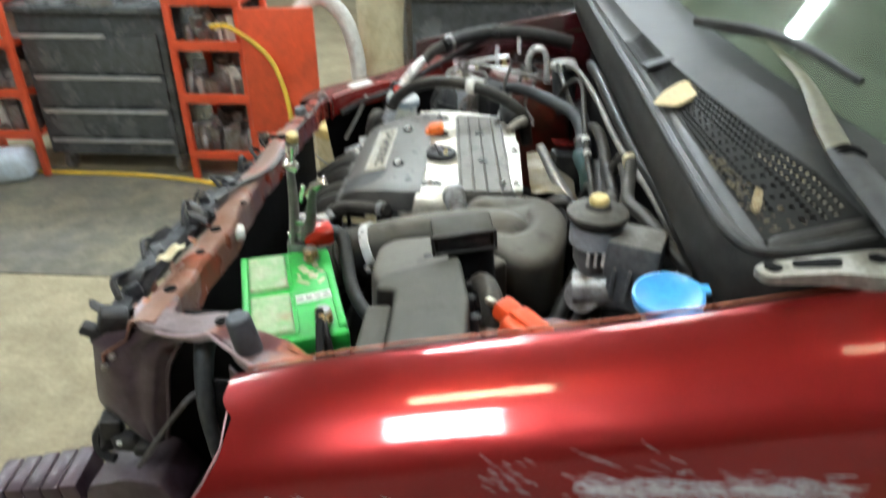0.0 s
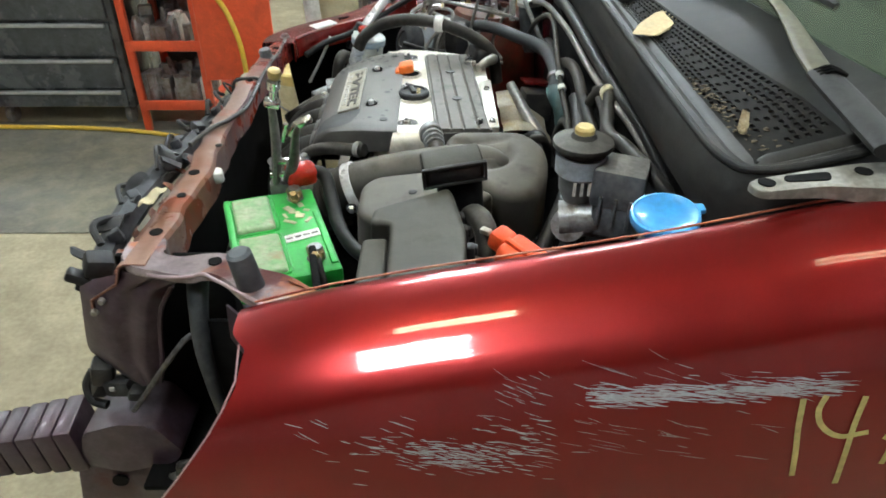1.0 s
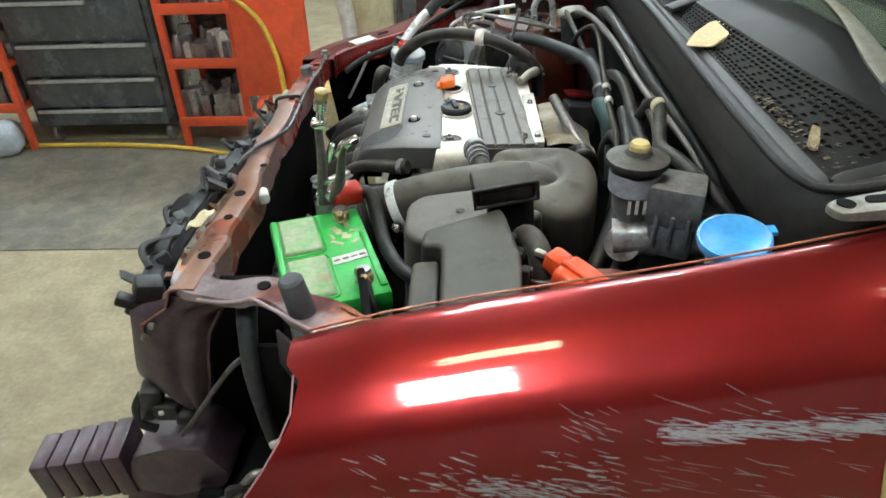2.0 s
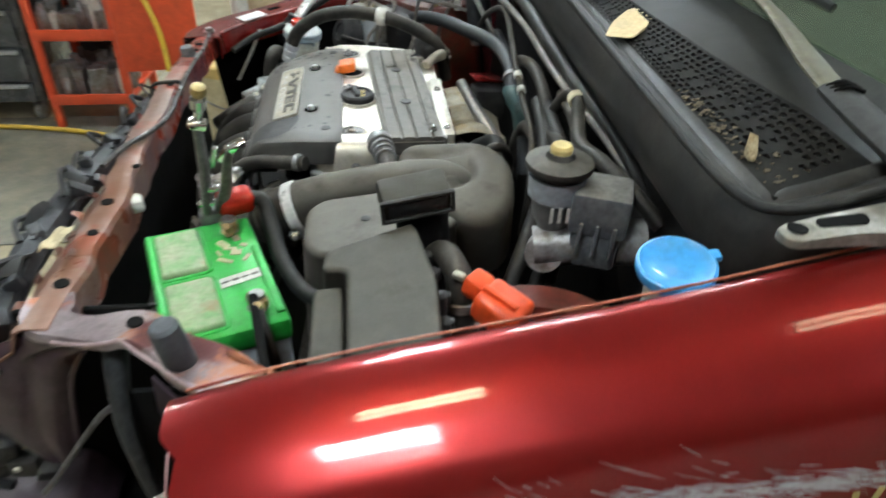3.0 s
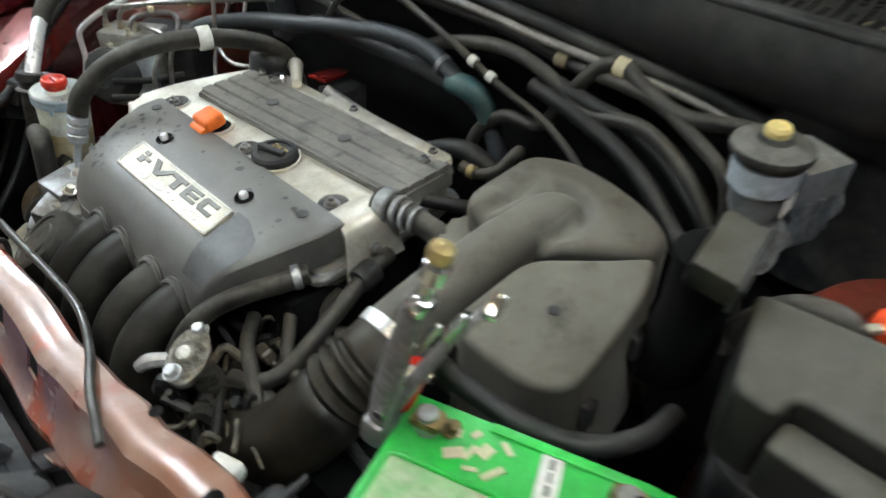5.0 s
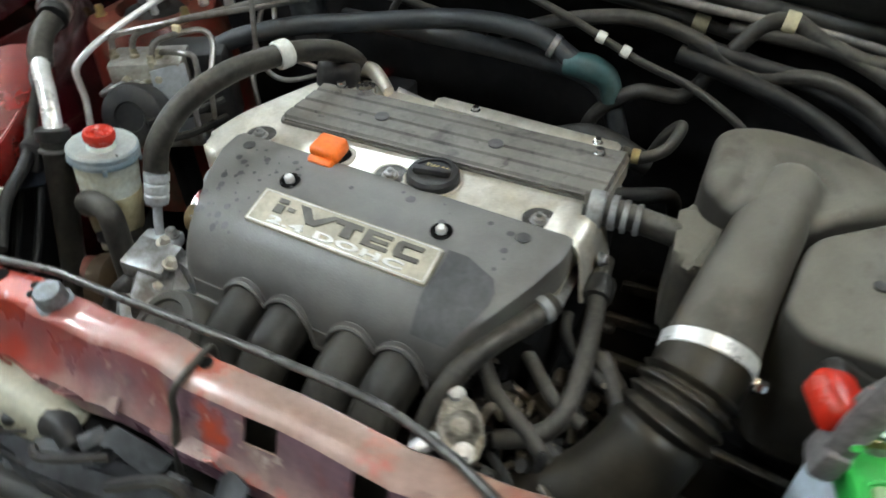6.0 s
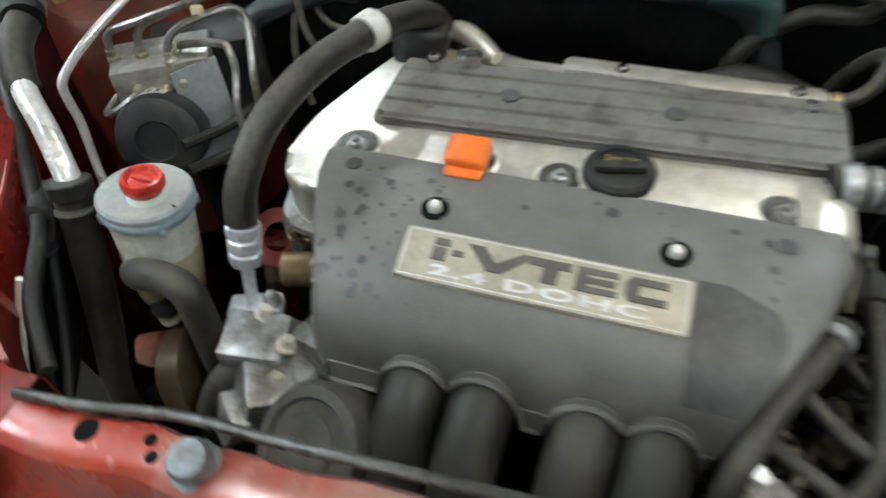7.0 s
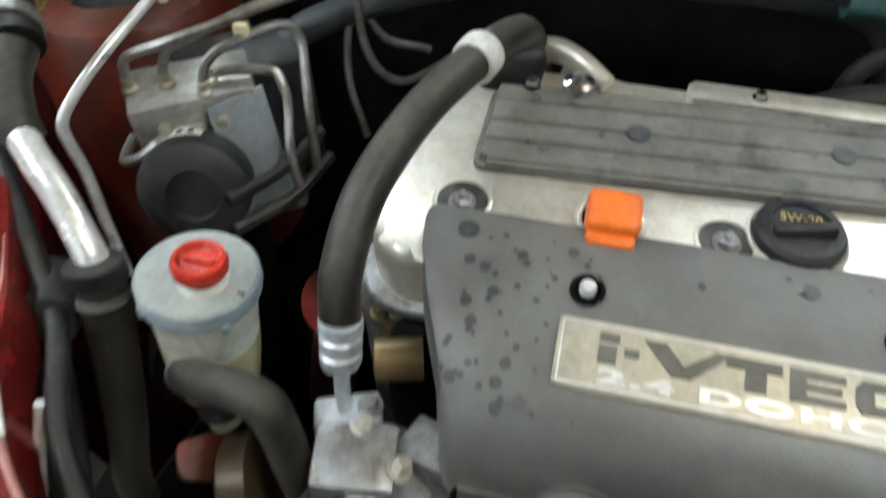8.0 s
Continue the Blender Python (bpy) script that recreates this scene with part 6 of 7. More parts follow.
for pts in (((0.022, 0.486, 0.978), (0.023, 0.486, 0.995), (0.028, 0.482, 1.010), (0.042, 0.450, 1.020), (0.068, 0.415, 1.026), (0.095, 0.386, 1.030), (0.16, 0.33, 1.03), (0.24, 0.30, 1.02)),
            ((0.036, 0.460, 0.978), (0.037, 0.459, 0.998), (0.044, 0.453, 1.012), (0.055, 0.434, 1.020), (0.085, 0.402, 1.028), (0.113, 0.378, 1.030), (0.18, 0.34, 1.03), (0.26, 0.31, 1.01)),
            ((0.034, 0.425, 0.976), (0.038, 0.425, 0.992), (0.046, 0.422, 1.004), (0.060, 0.408, 1.012), (0.092, 0.376, 1.015), (0.097, 0.362, 1.000), (0.080, 0.355, 0.975), (0.063, 0.349, 0.95), (0.05, 0.345, 0.90)),
            ((0.050, 0.428, 0.978), (0.054, 0.420, 0.988), (0.067, 0.380, 0.987), (0.062, 0.368, 0.975), (0.055, 0.364, 0.96), (0.032, 0.358, 0.93), (0.02, 0.35, 0.88))):
    part("union", lathe(pts[0], [(0.007, -0.002), (0.007, 0.006), (0.005, 0.008), (0.005, 0.015), (0, 0.015)], 10), UNION, absu)
    part("brake_line", tube(pts, 0.0044, 8), LINE, absu, "bent steel brake line")
for dx, dy, dz in ((0.008, 0.455, 0.958), (0.022, 0.432, 0.952), (0.032, 0.415, 0.958)):
    part("union", lathe((dx, dy, dz), [(0.006, 0), (0.006, 0.008), (0.004, 0.012), (0, 0.012)], 10, rot(0, 0, 32) @ rot(0, -80, 0)), UNION, absu)
part("brake_line", tube([(0.0, 0.450, 0.958), (-0.012, 0.455, 0.956), (-0.022, 0.468, 0.948), (-0.018, 0.485, 0.94), (0.01, 0.492, 0.94)], 0.0045, 8), STEEL, absu)
part("line_clip", box((0.072, 0.400, 1.018), (0.008, 0.014, 0.016), 0.003), CREAM, absu, "cream plastic line clip")
for pts in (((0.20, 0.34, 1.04), (0.17, 0.345, 0.98), (0.14, 0.34, 0.93), (0.12, 0.32, 0.88)), ((0.16, 0.33, 1.06), (0.14, 0.32, 0.97), (0.15, 0.29, 0.93), (0.22, 0.25, 0.92)), ((0.24, 0.36, 1.03), (0.20, 0.33, 0.95), (0.22, 0.28, 0.92))):
    part("brake_line", tube(pts, 0.0040, 8), LINE, absu)

# hood latch cable on the rail
hose([(-0.332, 0.335, 0.951), (-0.328, 0.27, 0.957), (-0.320, 0.20, 0.965), (-0.320, 0.124, 0.971), (-0.318, 0.013, 0.979), (-0.314, -0.09, 0.981), (-0.313, -0.18, 0.980), (-0.329, -0.25, 0.984), (-0.349, -0.30, 0.988), (-0.368, -0.36, 0.985)], 0.0042, surf("scuffed_grey_sleeve", (0.085, 0.082, 0.078), 0.3, 0.5, (0.045, 0.042, 0.038), 0.45, 30), "scuffed grey latch cable lying along the rail", category="cable", name="cable")

# ---- air intake ----
air = thing("air_intake", (0.08, -0.43, 0.62), "dusty grey plastic air intake housing with a raised duct", "air intake")
top = lambda x, y: 0.992 + 0.02 * min(0, (x - 0.10)) - 0.10 * max(0, 0.05 - x) * 1.2 - 0.12 * max(0, -0.50 - y)
part("lower_body", prism(rounded([(0.085, -0.325), (0.200, -0.338), (0.225, -0.40), (0.212, -0.49), (0.155, -0.550), (0.06, -0.588), (-0.035, -0.575), (-0.06, -0.51), (-0.04, -0.43), (0.04, -0.36)], 0.03), 0.70, 0.90, 0.004), BLACK, air)
DUCT_A, DUCT_B = Vector((0.02, -0.406)), Vector((0.128, -0.422))


def duct_gap(x, y):
    """How far a place lies from the line of the raised duct."""
    p = Vector((x, y))
    f = max(0.0, min(1.0, (p - DUCT_A).dot(DUCT_B - DUCT_A) / (DUCT_B - DUCT_A).length_squared))
    return (p - DUCT_A - (DUCT_B - DUCT_A) * f).length


def rear_top(x, y):
    z = 1.003 + 0.05 * (y + 0.40) - 0.03 * (x - 0.15) - 0.9 * (x - 0.15) ** 2 - 0.5 * (y + 0.43) ** 2
    return z - 0.013 * math.exp(-((duct_gap(x, y) - 0.040) / 0.010) ** 2)


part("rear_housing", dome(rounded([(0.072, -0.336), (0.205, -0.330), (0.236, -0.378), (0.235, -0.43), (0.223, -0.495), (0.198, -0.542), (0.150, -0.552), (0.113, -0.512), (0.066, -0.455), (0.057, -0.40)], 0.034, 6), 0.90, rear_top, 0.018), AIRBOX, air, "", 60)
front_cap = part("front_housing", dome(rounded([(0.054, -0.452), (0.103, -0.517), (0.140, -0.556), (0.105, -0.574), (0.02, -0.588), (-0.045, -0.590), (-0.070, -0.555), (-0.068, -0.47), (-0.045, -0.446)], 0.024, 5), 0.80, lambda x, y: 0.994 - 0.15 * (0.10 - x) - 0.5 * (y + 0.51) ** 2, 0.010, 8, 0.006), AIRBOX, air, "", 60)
part("lid_knob", lathe((0.015, -0.520, 0.9800), [(0.007, 0), (0.007, 0.002), (0.004, 0.003), (0.0, 0.003)], 14), BLACK, front_cap)
for x, y, a in ((0.118, -0.545, 40), (0.062, -0.585, 10), (-0.030, -0.596, 0)):
    part("lid_catch", box((x, y - 0.004, 0.945 + 0.15 * (x - 0.05)), (0.016, 0.010, 0.034), 0.003, rot(0, 0, a)), BLACK, air, "black spring catch")
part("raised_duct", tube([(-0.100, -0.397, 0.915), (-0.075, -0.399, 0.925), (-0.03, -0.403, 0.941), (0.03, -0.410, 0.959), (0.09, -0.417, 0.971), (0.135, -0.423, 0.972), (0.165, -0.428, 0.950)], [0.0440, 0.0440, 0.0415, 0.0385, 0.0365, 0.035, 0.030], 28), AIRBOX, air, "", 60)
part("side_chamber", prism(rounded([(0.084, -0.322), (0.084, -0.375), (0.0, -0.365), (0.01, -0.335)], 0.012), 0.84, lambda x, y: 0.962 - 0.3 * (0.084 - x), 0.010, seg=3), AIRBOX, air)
band = Vector((-0.087, -0.398, 0.921))
qb = Vector((1, -0.02, 0.42)).to_track_quat("Z", "Y").to_matrix()
part("band_clamp", lathe(band, [(0.0455, -0.008), (0.0465, -0.007), (0.0465, 0.007), (0.0455, 0.008)], 36, qb), WHITE_METAL, air, "bright metal band clamp")
part("clamp_screw", bolt((-0.090, -0.444, 0.910), 0.007, 0.012, rot(90, 0, 0)), CHROME, air)
bel, rad = [], []
cl = spline([(-0.087, -0.398, 0.921), (-0.115, -0.394, 0.908), (-0.150, -0.383, 0.884), (-0.185, -0.365, 0.845), (-0.21, -0.335, 0.805), (-0.22, -0.29, 0.77)], 14)
for i, q in enumerate(cl):
    bel.append(q)
    s = i / len(cl)
    rad.append(0.0445 + 0.003 * s + (0.0042 * math.sin((s - 0.20) / 0.24 * 2 * math.pi * 4) if 0.20 < s < 0.44 else 0.0))
part("bellows", tube(bel, rad, 26, 1), surf("oily_brown_rubber", (0.008, 0.0072, 0.006), 0.45, 0, (0.024, 0.019, 0.012), 0.5, 14, dust_light=0.24, dust_light_col=(0.085, 0.070, 0.050), spec=0.25), air, "dusty black corrugated rubber duct")
part("mount_post", box((0.08, -0.45, 0.67), (0.06, 0.06, 0.10), 0.01), VOID, air)
# snorkel mouth and elbow beside the fuse box
snork = thing("intake_snorkel", (0.07, -0.655, 0.95), "black plastic snorkel with an open rectangular mouth", "snorkel")
MS = rot(10, -6, 8)
MC_AT = Vector((0.070, -0.643, 1.090))
mouth = part("mouth", box(MC_AT, (0.078, 0.042, 0.030), 0.005, MS), FUSE, snork)
part("mouth_recess", box(MC_AT + MS @ Vector((0, -0.0205, -0.001)), (0.066, 0.004, 0.019), 0.002, MS), BLACK, mouth)
for dz in (0.0135, -0.0135):
    part("mouth_lip", box(MC_AT + MS @ Vector((0, -0.022, dz)), (0.082, 0.006, 0.004), 0.0015, MS), COWL, mouth, "scuffed grey lip")
for dx in (-0.040, 0.040):
    part("mouth_lip", box(MC_AT + MS @ Vector((dx, -0.022, 0)), (0.004, 0.006, 0.030), 0.0015, MS), COWL, mouth)
part("neck", tube([(0.080, -0.625, 1.08), (0.085, -0.625, 1.0), (0.10, -0.61, 0.92)], [0.030, 0.032, 0.04], 14), VOID, snork)
hose([(0.085, -0.665, 1.00), (0.094, -0.690, 1.040), (0.103, -0.715, 1.052), (0.110, -0.742, 1.045), (0.112, -0.757, 1.01), (0.112, -0.760, 0.97)], 0.0145, RUBBER, "dusty rubber elbow hose", rings=[((0.112, -0.756, 1.020), (0, -0.3, -1), 0.0168, 0.005, STEEL)])

# breather from the valve cover, front hoses
hose([(0.040, -0.225, 0.950), (0.047, -0.262, 0.949), (0.051, -0.29, 0.945), (0.056, -0.33, 0.938)], [0.020, 0.017, 0.0155, 0.0155], RUBBER, "grey ribbed breather hose", rings=[((0.042, -0.240, 0.950), (0.15, -1, 0), 0.0225, 0.009, ALU_GREY), ((0.046, -0.259, 0.949), (0.1, -1, 0), 0.0205, 0.004, ALU_GREY), ((0.048, -0.272, 0.947), (0.1, -1, 0), 0.0195, 0.003, ALU_GREY), ((0.050, -0.286, 0.946), (0.1, -1, 0), 0.0185, 0.003, ALU_GREY)])
hose([(-0.085, -0.243, 0.918), (-0.115, -0.228, 0.912), (-0.155, -0.203, 0.903), (-0.195, -0.184, 0.888), (-0.225, -0.174, 0.86), (-0.245, -0.17, 0.82), (-0.25, -0.17, 0.74)], 0.0125, RUBBER, "dusty bent coolant hose", rings=[((-0.098, -0.236, 0.916), (-1, 0.5, -0.1), 0.0155, 0.005, ALU_GREY)])
hose([(0.02, -0.265, 0.90), (-0.02, -0.272, 0.898), (-0.07, -0.283, 0.885), (-0.12, -0.29, 0.868), (-0.165, -0.288, 0.845), (-0.19, -0.268, 0.832), (-0.205, -0.235, 0.825)], 0.0105, RUBBER, "dusty rubber hose bent in front of the engine", rings=[((-0.025, -0.273, 0.896), (1, 0.1, 0.1), 0.017, 0.014, COWL)])
hose([(-0.085, -0.30, 0.86), (-0.125, -0.335, 0.855), (-0.165, -0.345, 0.845), (-0.20, -0.335, 0.825), (-0.24, -0.305, 0.80)], 0.012, RUBBER, "dusty rubber hose beside the duct")
hose([(-0.10, -0.215, 0.86), (-0.13, -0.25, 0.853), (-0.15, -0.275, 0.85), (-0.16, -0.31, 0.842)], 0.008, RUBBER, "thin dusty hose before the engine")
hose([(-0.14, -0.19, 0.85), (-0.17, -0.22, 0.845), (-0.19, -0.26, 0.84), (-0.21, -0.30, 0.82)], 0.009, RUBBER, "stained metal coolant pipe", category="pipe", name="pipe")
hose([(-0.05, -0.25, 0.87), (-0.08, -0.26, 0.868), (-0.11, -0.30, 0.862), (-0.12, -0.36, 0.85)], 0.007, RUBBER_DARK, "black wiring loom beside the intake duct", category="cable", name="cable")
GRIMY_ALU = surf("grimy_bright_casting", (0.33, 0.31, 0.27), 0.38, 0.5, (0.085, 0.072, 0.055), 0.6, 60, 0.5)
therm = thing("thermostat_housing", (-0.22, -0.215, 0.74), "grimy cast aluminium thermostat housing", "housing")
part("body", lathe((-0.236, -0.210, 0.86), [(0.018, -0.09), (0.020, -0.05), (0.020, -0.01), (0.023, 0.0), (0.023, 0.008), (0.016, 0.016), (0.009, 0.022), (0.0, 0.022)], 10, rot(8, -15, 0)), GRIMY_ALU, therm)
part("flange", prism(rounded([(-0.036, -0.010), (-0.012, -0.022), (0.012, -0.022), (0.036, -0.010), (0.036, 0.010), (0.012, 0.022), (-0.012, 0.022), (-0.036, 0.010)], 0.008), 0.0, 0.010, 0.003, rot(8, -15, 35), (-0.236, -0.210, 0.862)), GRIMY_ALU, therm, "grimy bright cast flange")
for d in (-1, 1):
    part("bolt", bolt((-0.236 + d * 0.027, -0.210 + d * 0.018, 0.875), 0.008, 0.012, rot(8, -15, 0)), WORN_CHROME, therm)
part("sensor", tube([(-0.255, -0.195, 0.865), (-0.272, -0.186, 0.868), (-0.284, -0.180, 0.862)], [0.008, 0.009, 0.007], 8), WORN_CHROME, therm)
trans = thing("transmission_case", (0, -0.42, 0.46), "transmission case, near-black as in shade, with cast ribs", "transmission")
# Shade low in the bay is painted into the case colour.
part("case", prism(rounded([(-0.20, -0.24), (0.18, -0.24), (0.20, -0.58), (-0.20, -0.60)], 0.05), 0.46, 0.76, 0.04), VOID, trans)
for k in range(5):
    part("rib", box((-0.15 + 0.075 * k, -0.42, 0.765), (0.012, 0.30, 0.02), 0.004, rot(0, 0, 4 * k - 8)), GRIME, trans)
for x, y in ((-0.17, -0.28), (-0.17, -0.55), (0.05, -0.28)):
    part("case_bolt", bolt((x, y, 0.755), 0.009, 0.014), GRIME, trans)
bm = bmesh.new()
rng4 = random.Random(21)
for _ in range(60):
    p = Vector((rng4.uniform(-0.27, -0.09), rng4.uniform(-0.34, -0.17), rng4.uniform(0.74, 0.82)))
    q = p + Vector((rng4.uniform(-0.05, 0.05), rng4.uniform(-0.06, 0.06), rng4.uniform(-0.03, 0.03)))
    tube([p, (p + q) / 2 + Vector((0, 0, rng4.uniform(-0.02, 0.03))), q], rng4.uniform(0.004, 0.010), 7, 4, bm)
single("wiring_tangle", bm, RUBBER_DARK, "tangle of dusty wires and connectors before the engine", "wiring", kind="stuff")
bm = bmesh.new()
for _ in range(34):
    p = Vector((rng4.uniform(-0.27, -0.08), rng4.uniform(-0.345, -0.18), rng4.uniform(0.775, 0.845)))
    q = p + Vector((rng4.uniform(-0.05, 0.05), rng4.uniform(-0.05, 0.05), rng4.uniform(-0.02, 0.02)))
    tube([p, (p + q) / 2 + Vector((0, 0, rng4.uniform(-0.01, 0.03))), q], rng4.uniform(0.0022, 0.0055), 7, 4, bm)
for _ in range(16):
    box((rng4.uniform(-0.26, -0.09), rng4.uniform(-0.34, -0.19), rng4.uniform(0.79, 0.85)), (rng4.uniform(0.012, 0.03), rng4.uniform(0.010, 0.022), rng4.uniform(0.008, 0.02)), 0.003, rot(rng4.uniform(-30, 30), rng4.uniform(-30, 30), rng4.uniform(0, 90)), 1, bm)
single("dusty_connectors", bm, surf("brown_dusty_fittings", (0.055, 0.045, 0.032), 0.5, 0.1, (0.16, 0.14, 0.105), 0.45, 40, 0.3), "brown dusty pipes and plugs among the hoses", "fittings", kind="stuff")

# ---- battery with clamp tools ----
GRIMY_BRASS = surf("grimy_brass", (0.26, 0.18, 0.08), 0.4, 0.6, (0.10, 0.07, 0.04), 0.5, 60, 0.4)
bat = thing("battery", (-0.167, -0.62, 0.755), "car battery with a bright green top and pale case", "battery")
MB = rot(0, 0, 18.7)
bz = 0.974
BC = Vector((-0.1715, -0.6235, 0))


def bp(u, v, z):
    """A place on the battery: u across, v along its long side."""
    return BC + MB @ Vector((u, v, z))


part("case", box(bp(0, 0, 0.855), (0.130, 0.226, 0.21), 0.008, MB), PALE, bat, "pale blue-white battery case")
tp = part("top", box(bp(0, 0, bz - 0.014), (0.134, 0.230, 0.030), 0.005, MB), GREEN, bat, "bright green battery top")
for v in (0.056, -0.054):
    part("cell_cover", box(bp(-0.028, v, bz + 0.002), (0.054, 0.092, 0.010), 0.006, MB, 3), GREEN_DIRTY, tp, "dust-bleached cell cover")
    part("cell_rim", tube([bp(-0.028 + a, v + b, bz + 0.0015) for a, b in rounded([(-0.032, -0.051), (0.032, -0.051), (0.032, 0.051), (-0.032, 0.051), (-0.032, -0.0509)], 0.012, 2)], 0.0022, 6, 1), GREEN, tp)
part("ridge", box(bp(-0.061, 0, bz + 0.002), (0.008, 0.215, 0.006), 0.002, MB), GREEN, tp)
part("step", box(bp(0.060, -0.03, bz + 0.001), (0.010, 0.14, 0.006), 0.002, MB), GREEN, tp)
part("label", box(bp(0.030, -0.020, bz + 0.0016), (0.055, 0.018, 0.001), 0, MB @ rot(0, 0, 8)), WHITE, tp, "white sticker with dark print")
for k in range(4):
    part("print_bar", box(bp(0.012 + 0.012 * k, -0.023 + 0.0017 * k, bz + 0.0022), (0.009, 0.0028 + 0.0012 * (k % 2), 0.001), 0, MB @ rot(0, 0, 8)), BADGE_DARK, tp)
for u, v, a, sx, sy in ((0.024, 0.058, 30, 0.010, 0.018), (0.036, 0.035, -20, 0.013, 0.011), (0.020, 0.022, 50, 0.006, 0.020), (0.042, 0.066, 10, 0.008, 0.013), (0.030, 0.046, 70, 0.005, 0.016), (0.046, 0.020, -40, 0.005, 0.014), (0.016, 0.040, 15, 0.004, 0.012), (0.048, 0.048, 55, 0.006, 0.009)):
    part("label_scrap", box(bp(u, v, bz + 0.0016), (sx, sy, 0.001), 0, MB @ rot(0, 0, a)), CREAM, tp, "torn yellowed sticker scrap")
for v, nm in ((-0.080, "negative"), (0.088, "positive")):
    c = bp(0.038, v, bz)
    post = part("terminal", lathe(c, [(0.013, 0), (0.011, 0.004), (0.009, 0.02), (0.0, 0.02)], 16), STEEL, bat)
    part("terminal_clamp", box(c + Vector((0, 0, 0.011)), (0.022, 0.028, 0.012), 0.005, MB), GRIMY_BRASS, post)
    part("clamp_bolt", bolt(c + Vector((0.004, -0.020, 0.012)), 0.006, 0.016, rot(30, 0, 0)), GRIMY_BRASS, post)
part("red_boot", box((-0.158, -0.492, 0.998), (0.048, 0.034, 0.032), 0.010, rot(15, 0, 25), 3), RED_CAP, bat, "red rubber terminal boot")
part("orange_spot", box(bp(-0.045, -0.098, bz + 0.003), (0.012, 0.014, 0.003), 0.001, MB), ORANGE, tp)
single("battery_tray", box(bp(0, 0, 0.735), (0.17, 0.27, 0.03), 0.008, MB), VOID, "black plastic tray under the battery", "tray")
hose([(-0.108, -0.70, 0.988), (-0.100, -0.728, 0.985), (-0.088, -0.752, 0.95), (-0.085, -0.762, 0.88), (-0.075, -0.77, 0.80)], 0.0062, RUBBER_DARK, "black ground cable from the battery", category="cable", name="cable")
hose([(-0.140, -0.487, 1.000), (-0.122, -0.490, 0.994), (-0.110, -0.520, 0.972), (-0.094, -0.573, 0.954), (-0.064, -0.625, 0.944), (-0.02, -0.652, 0.940), (0.03, -0.655, 0.93)], 0.0105, RUBBER_DARK, "thick black battery cable in a split sleeve", category="cable", name="cable")
res = thing("resonator_box", (-0.275, -0.50, 0.70), "black plastic resonator box between battery and radiator support", "resonator")
part("body", box((-0.268, -0.500, 0.80), (0.045, 0.17, 0.16), 0.014, rot(0, 0, 6), 3), BLACK, res)
for k in range(4):
    part("rib", box((-0.268 + 0.004 * k, -0.560 + 0.040 * k, 0.880), (0.040, 0.006, 0.010), 0.002, rot(0, 0, 6)), BLACK, res)
pl = thing("locking_pliers", (-0.19, -0.52, 0.98), "bright steel locking pliers clamped upright on the battery terminal", "pliers")
part("lower_handle", tube([(-0.196, -0.500, 0.985), (-0.190, -0.506, 1.02), (-0.184, -0.516, 1.065), (-0.180, -0.528, 1.11), (-0.178, -0.536, 1.135)], [0.010, 0.013, 0.012, 0.0095, 0.0085], 10, flat=0.6), PLIER, pl)
part("upper_handle", tube([(-0.176, -0.503, 0.995), (-0.166, -0.512, 1.02), (-0.158, -0.524, 1.045), (-0.150, -0.540, 1.08), (-0.140, -0.555, 1.105), (-0.128, -0.565, 1.115)], [0.010, 0.012, 0.009, 0.007, 0.006, 0.0055], 10, flat=0.5), PLIER, pl)
part("handle_tip", box((-0.130, -0.564, 1.116), (0.022, 0.012, 0.010), 0.003, rot(20, -20, 10)), CHROME, pl)
part("lever", box((-0.148, -0.545, 1.095), (0.014, 0.008, 0.030), 0.003, rot(20, 30, 0)), CHROME, pl, "bright release lever")
part("adjusting_screw", lathe((-0.170, -0.543, 1.158), [(0.004, -0.03), (0.0055, -0.028), (0.0055, -0.008), (0.004, -0.006), (0.0095, -0.003), (0.0095, 0.010), (0.007, 0.013), (0.0, 0.013)], 14, rot(15, 12, 0)), CHROME, pl)
part("knurled_nut", lathe((-0.166, -0.546, 1.176), [(0.0, -0.006), (0.0085, -0.005), (0.0095, 0.0), (0.0085, 0.006), (0.0, 0.008)], 10, rot(15, 12, 0)), BRASS, pl, "brassy knurled nut")
part("toggle_link", box((-0.166, -0.532, 1.085), (0.007, 0.006, 0.040), 0.002, rot(24, 18, 0)), CHROME, pl, "bright toggle link")
part("collar", box((-0.176, -0.538, 1.132), (0.022, 0.014, 0.012), 0.003, rot(15, 10, 0)), CHROME, pl)
part("jaw", box((-0.190, -0.497, 0.975), (0.034, 0.024, 0.034), 0.008, rot(10, 0, 10)), PLIER, pl)
for c in ((-0.186, -0.506, 1.005), (-0.176, -0.512, 1.03)):
    part("rivet", lathe(c, [(0.005, -0.015), (0.005, 0.015), (0.0, 0.016)], 12, rot(0, 90, 10)), CHROME, pl)

# ---- fuse box, orange cap, brake master cylinder, washer filler ----
fb = thing("fuse_box", (0.02, -0.74, 0.80), "dusty dark grey plastic fuse box beside the fender", "fuse box")
part("base", prism(rounded([(-0.024, -0.855), (-0.022, -0.712), (0.060, -0.685), (0.076, -0.778), (0.074, -0.855)], 0.012), 0.80, 1.0, 0.004), BLACK, fb)
lid_z = lambda x, y: 1.068 + 0.12 * (x - 0.02) + 0.03 * (y + 0.76)
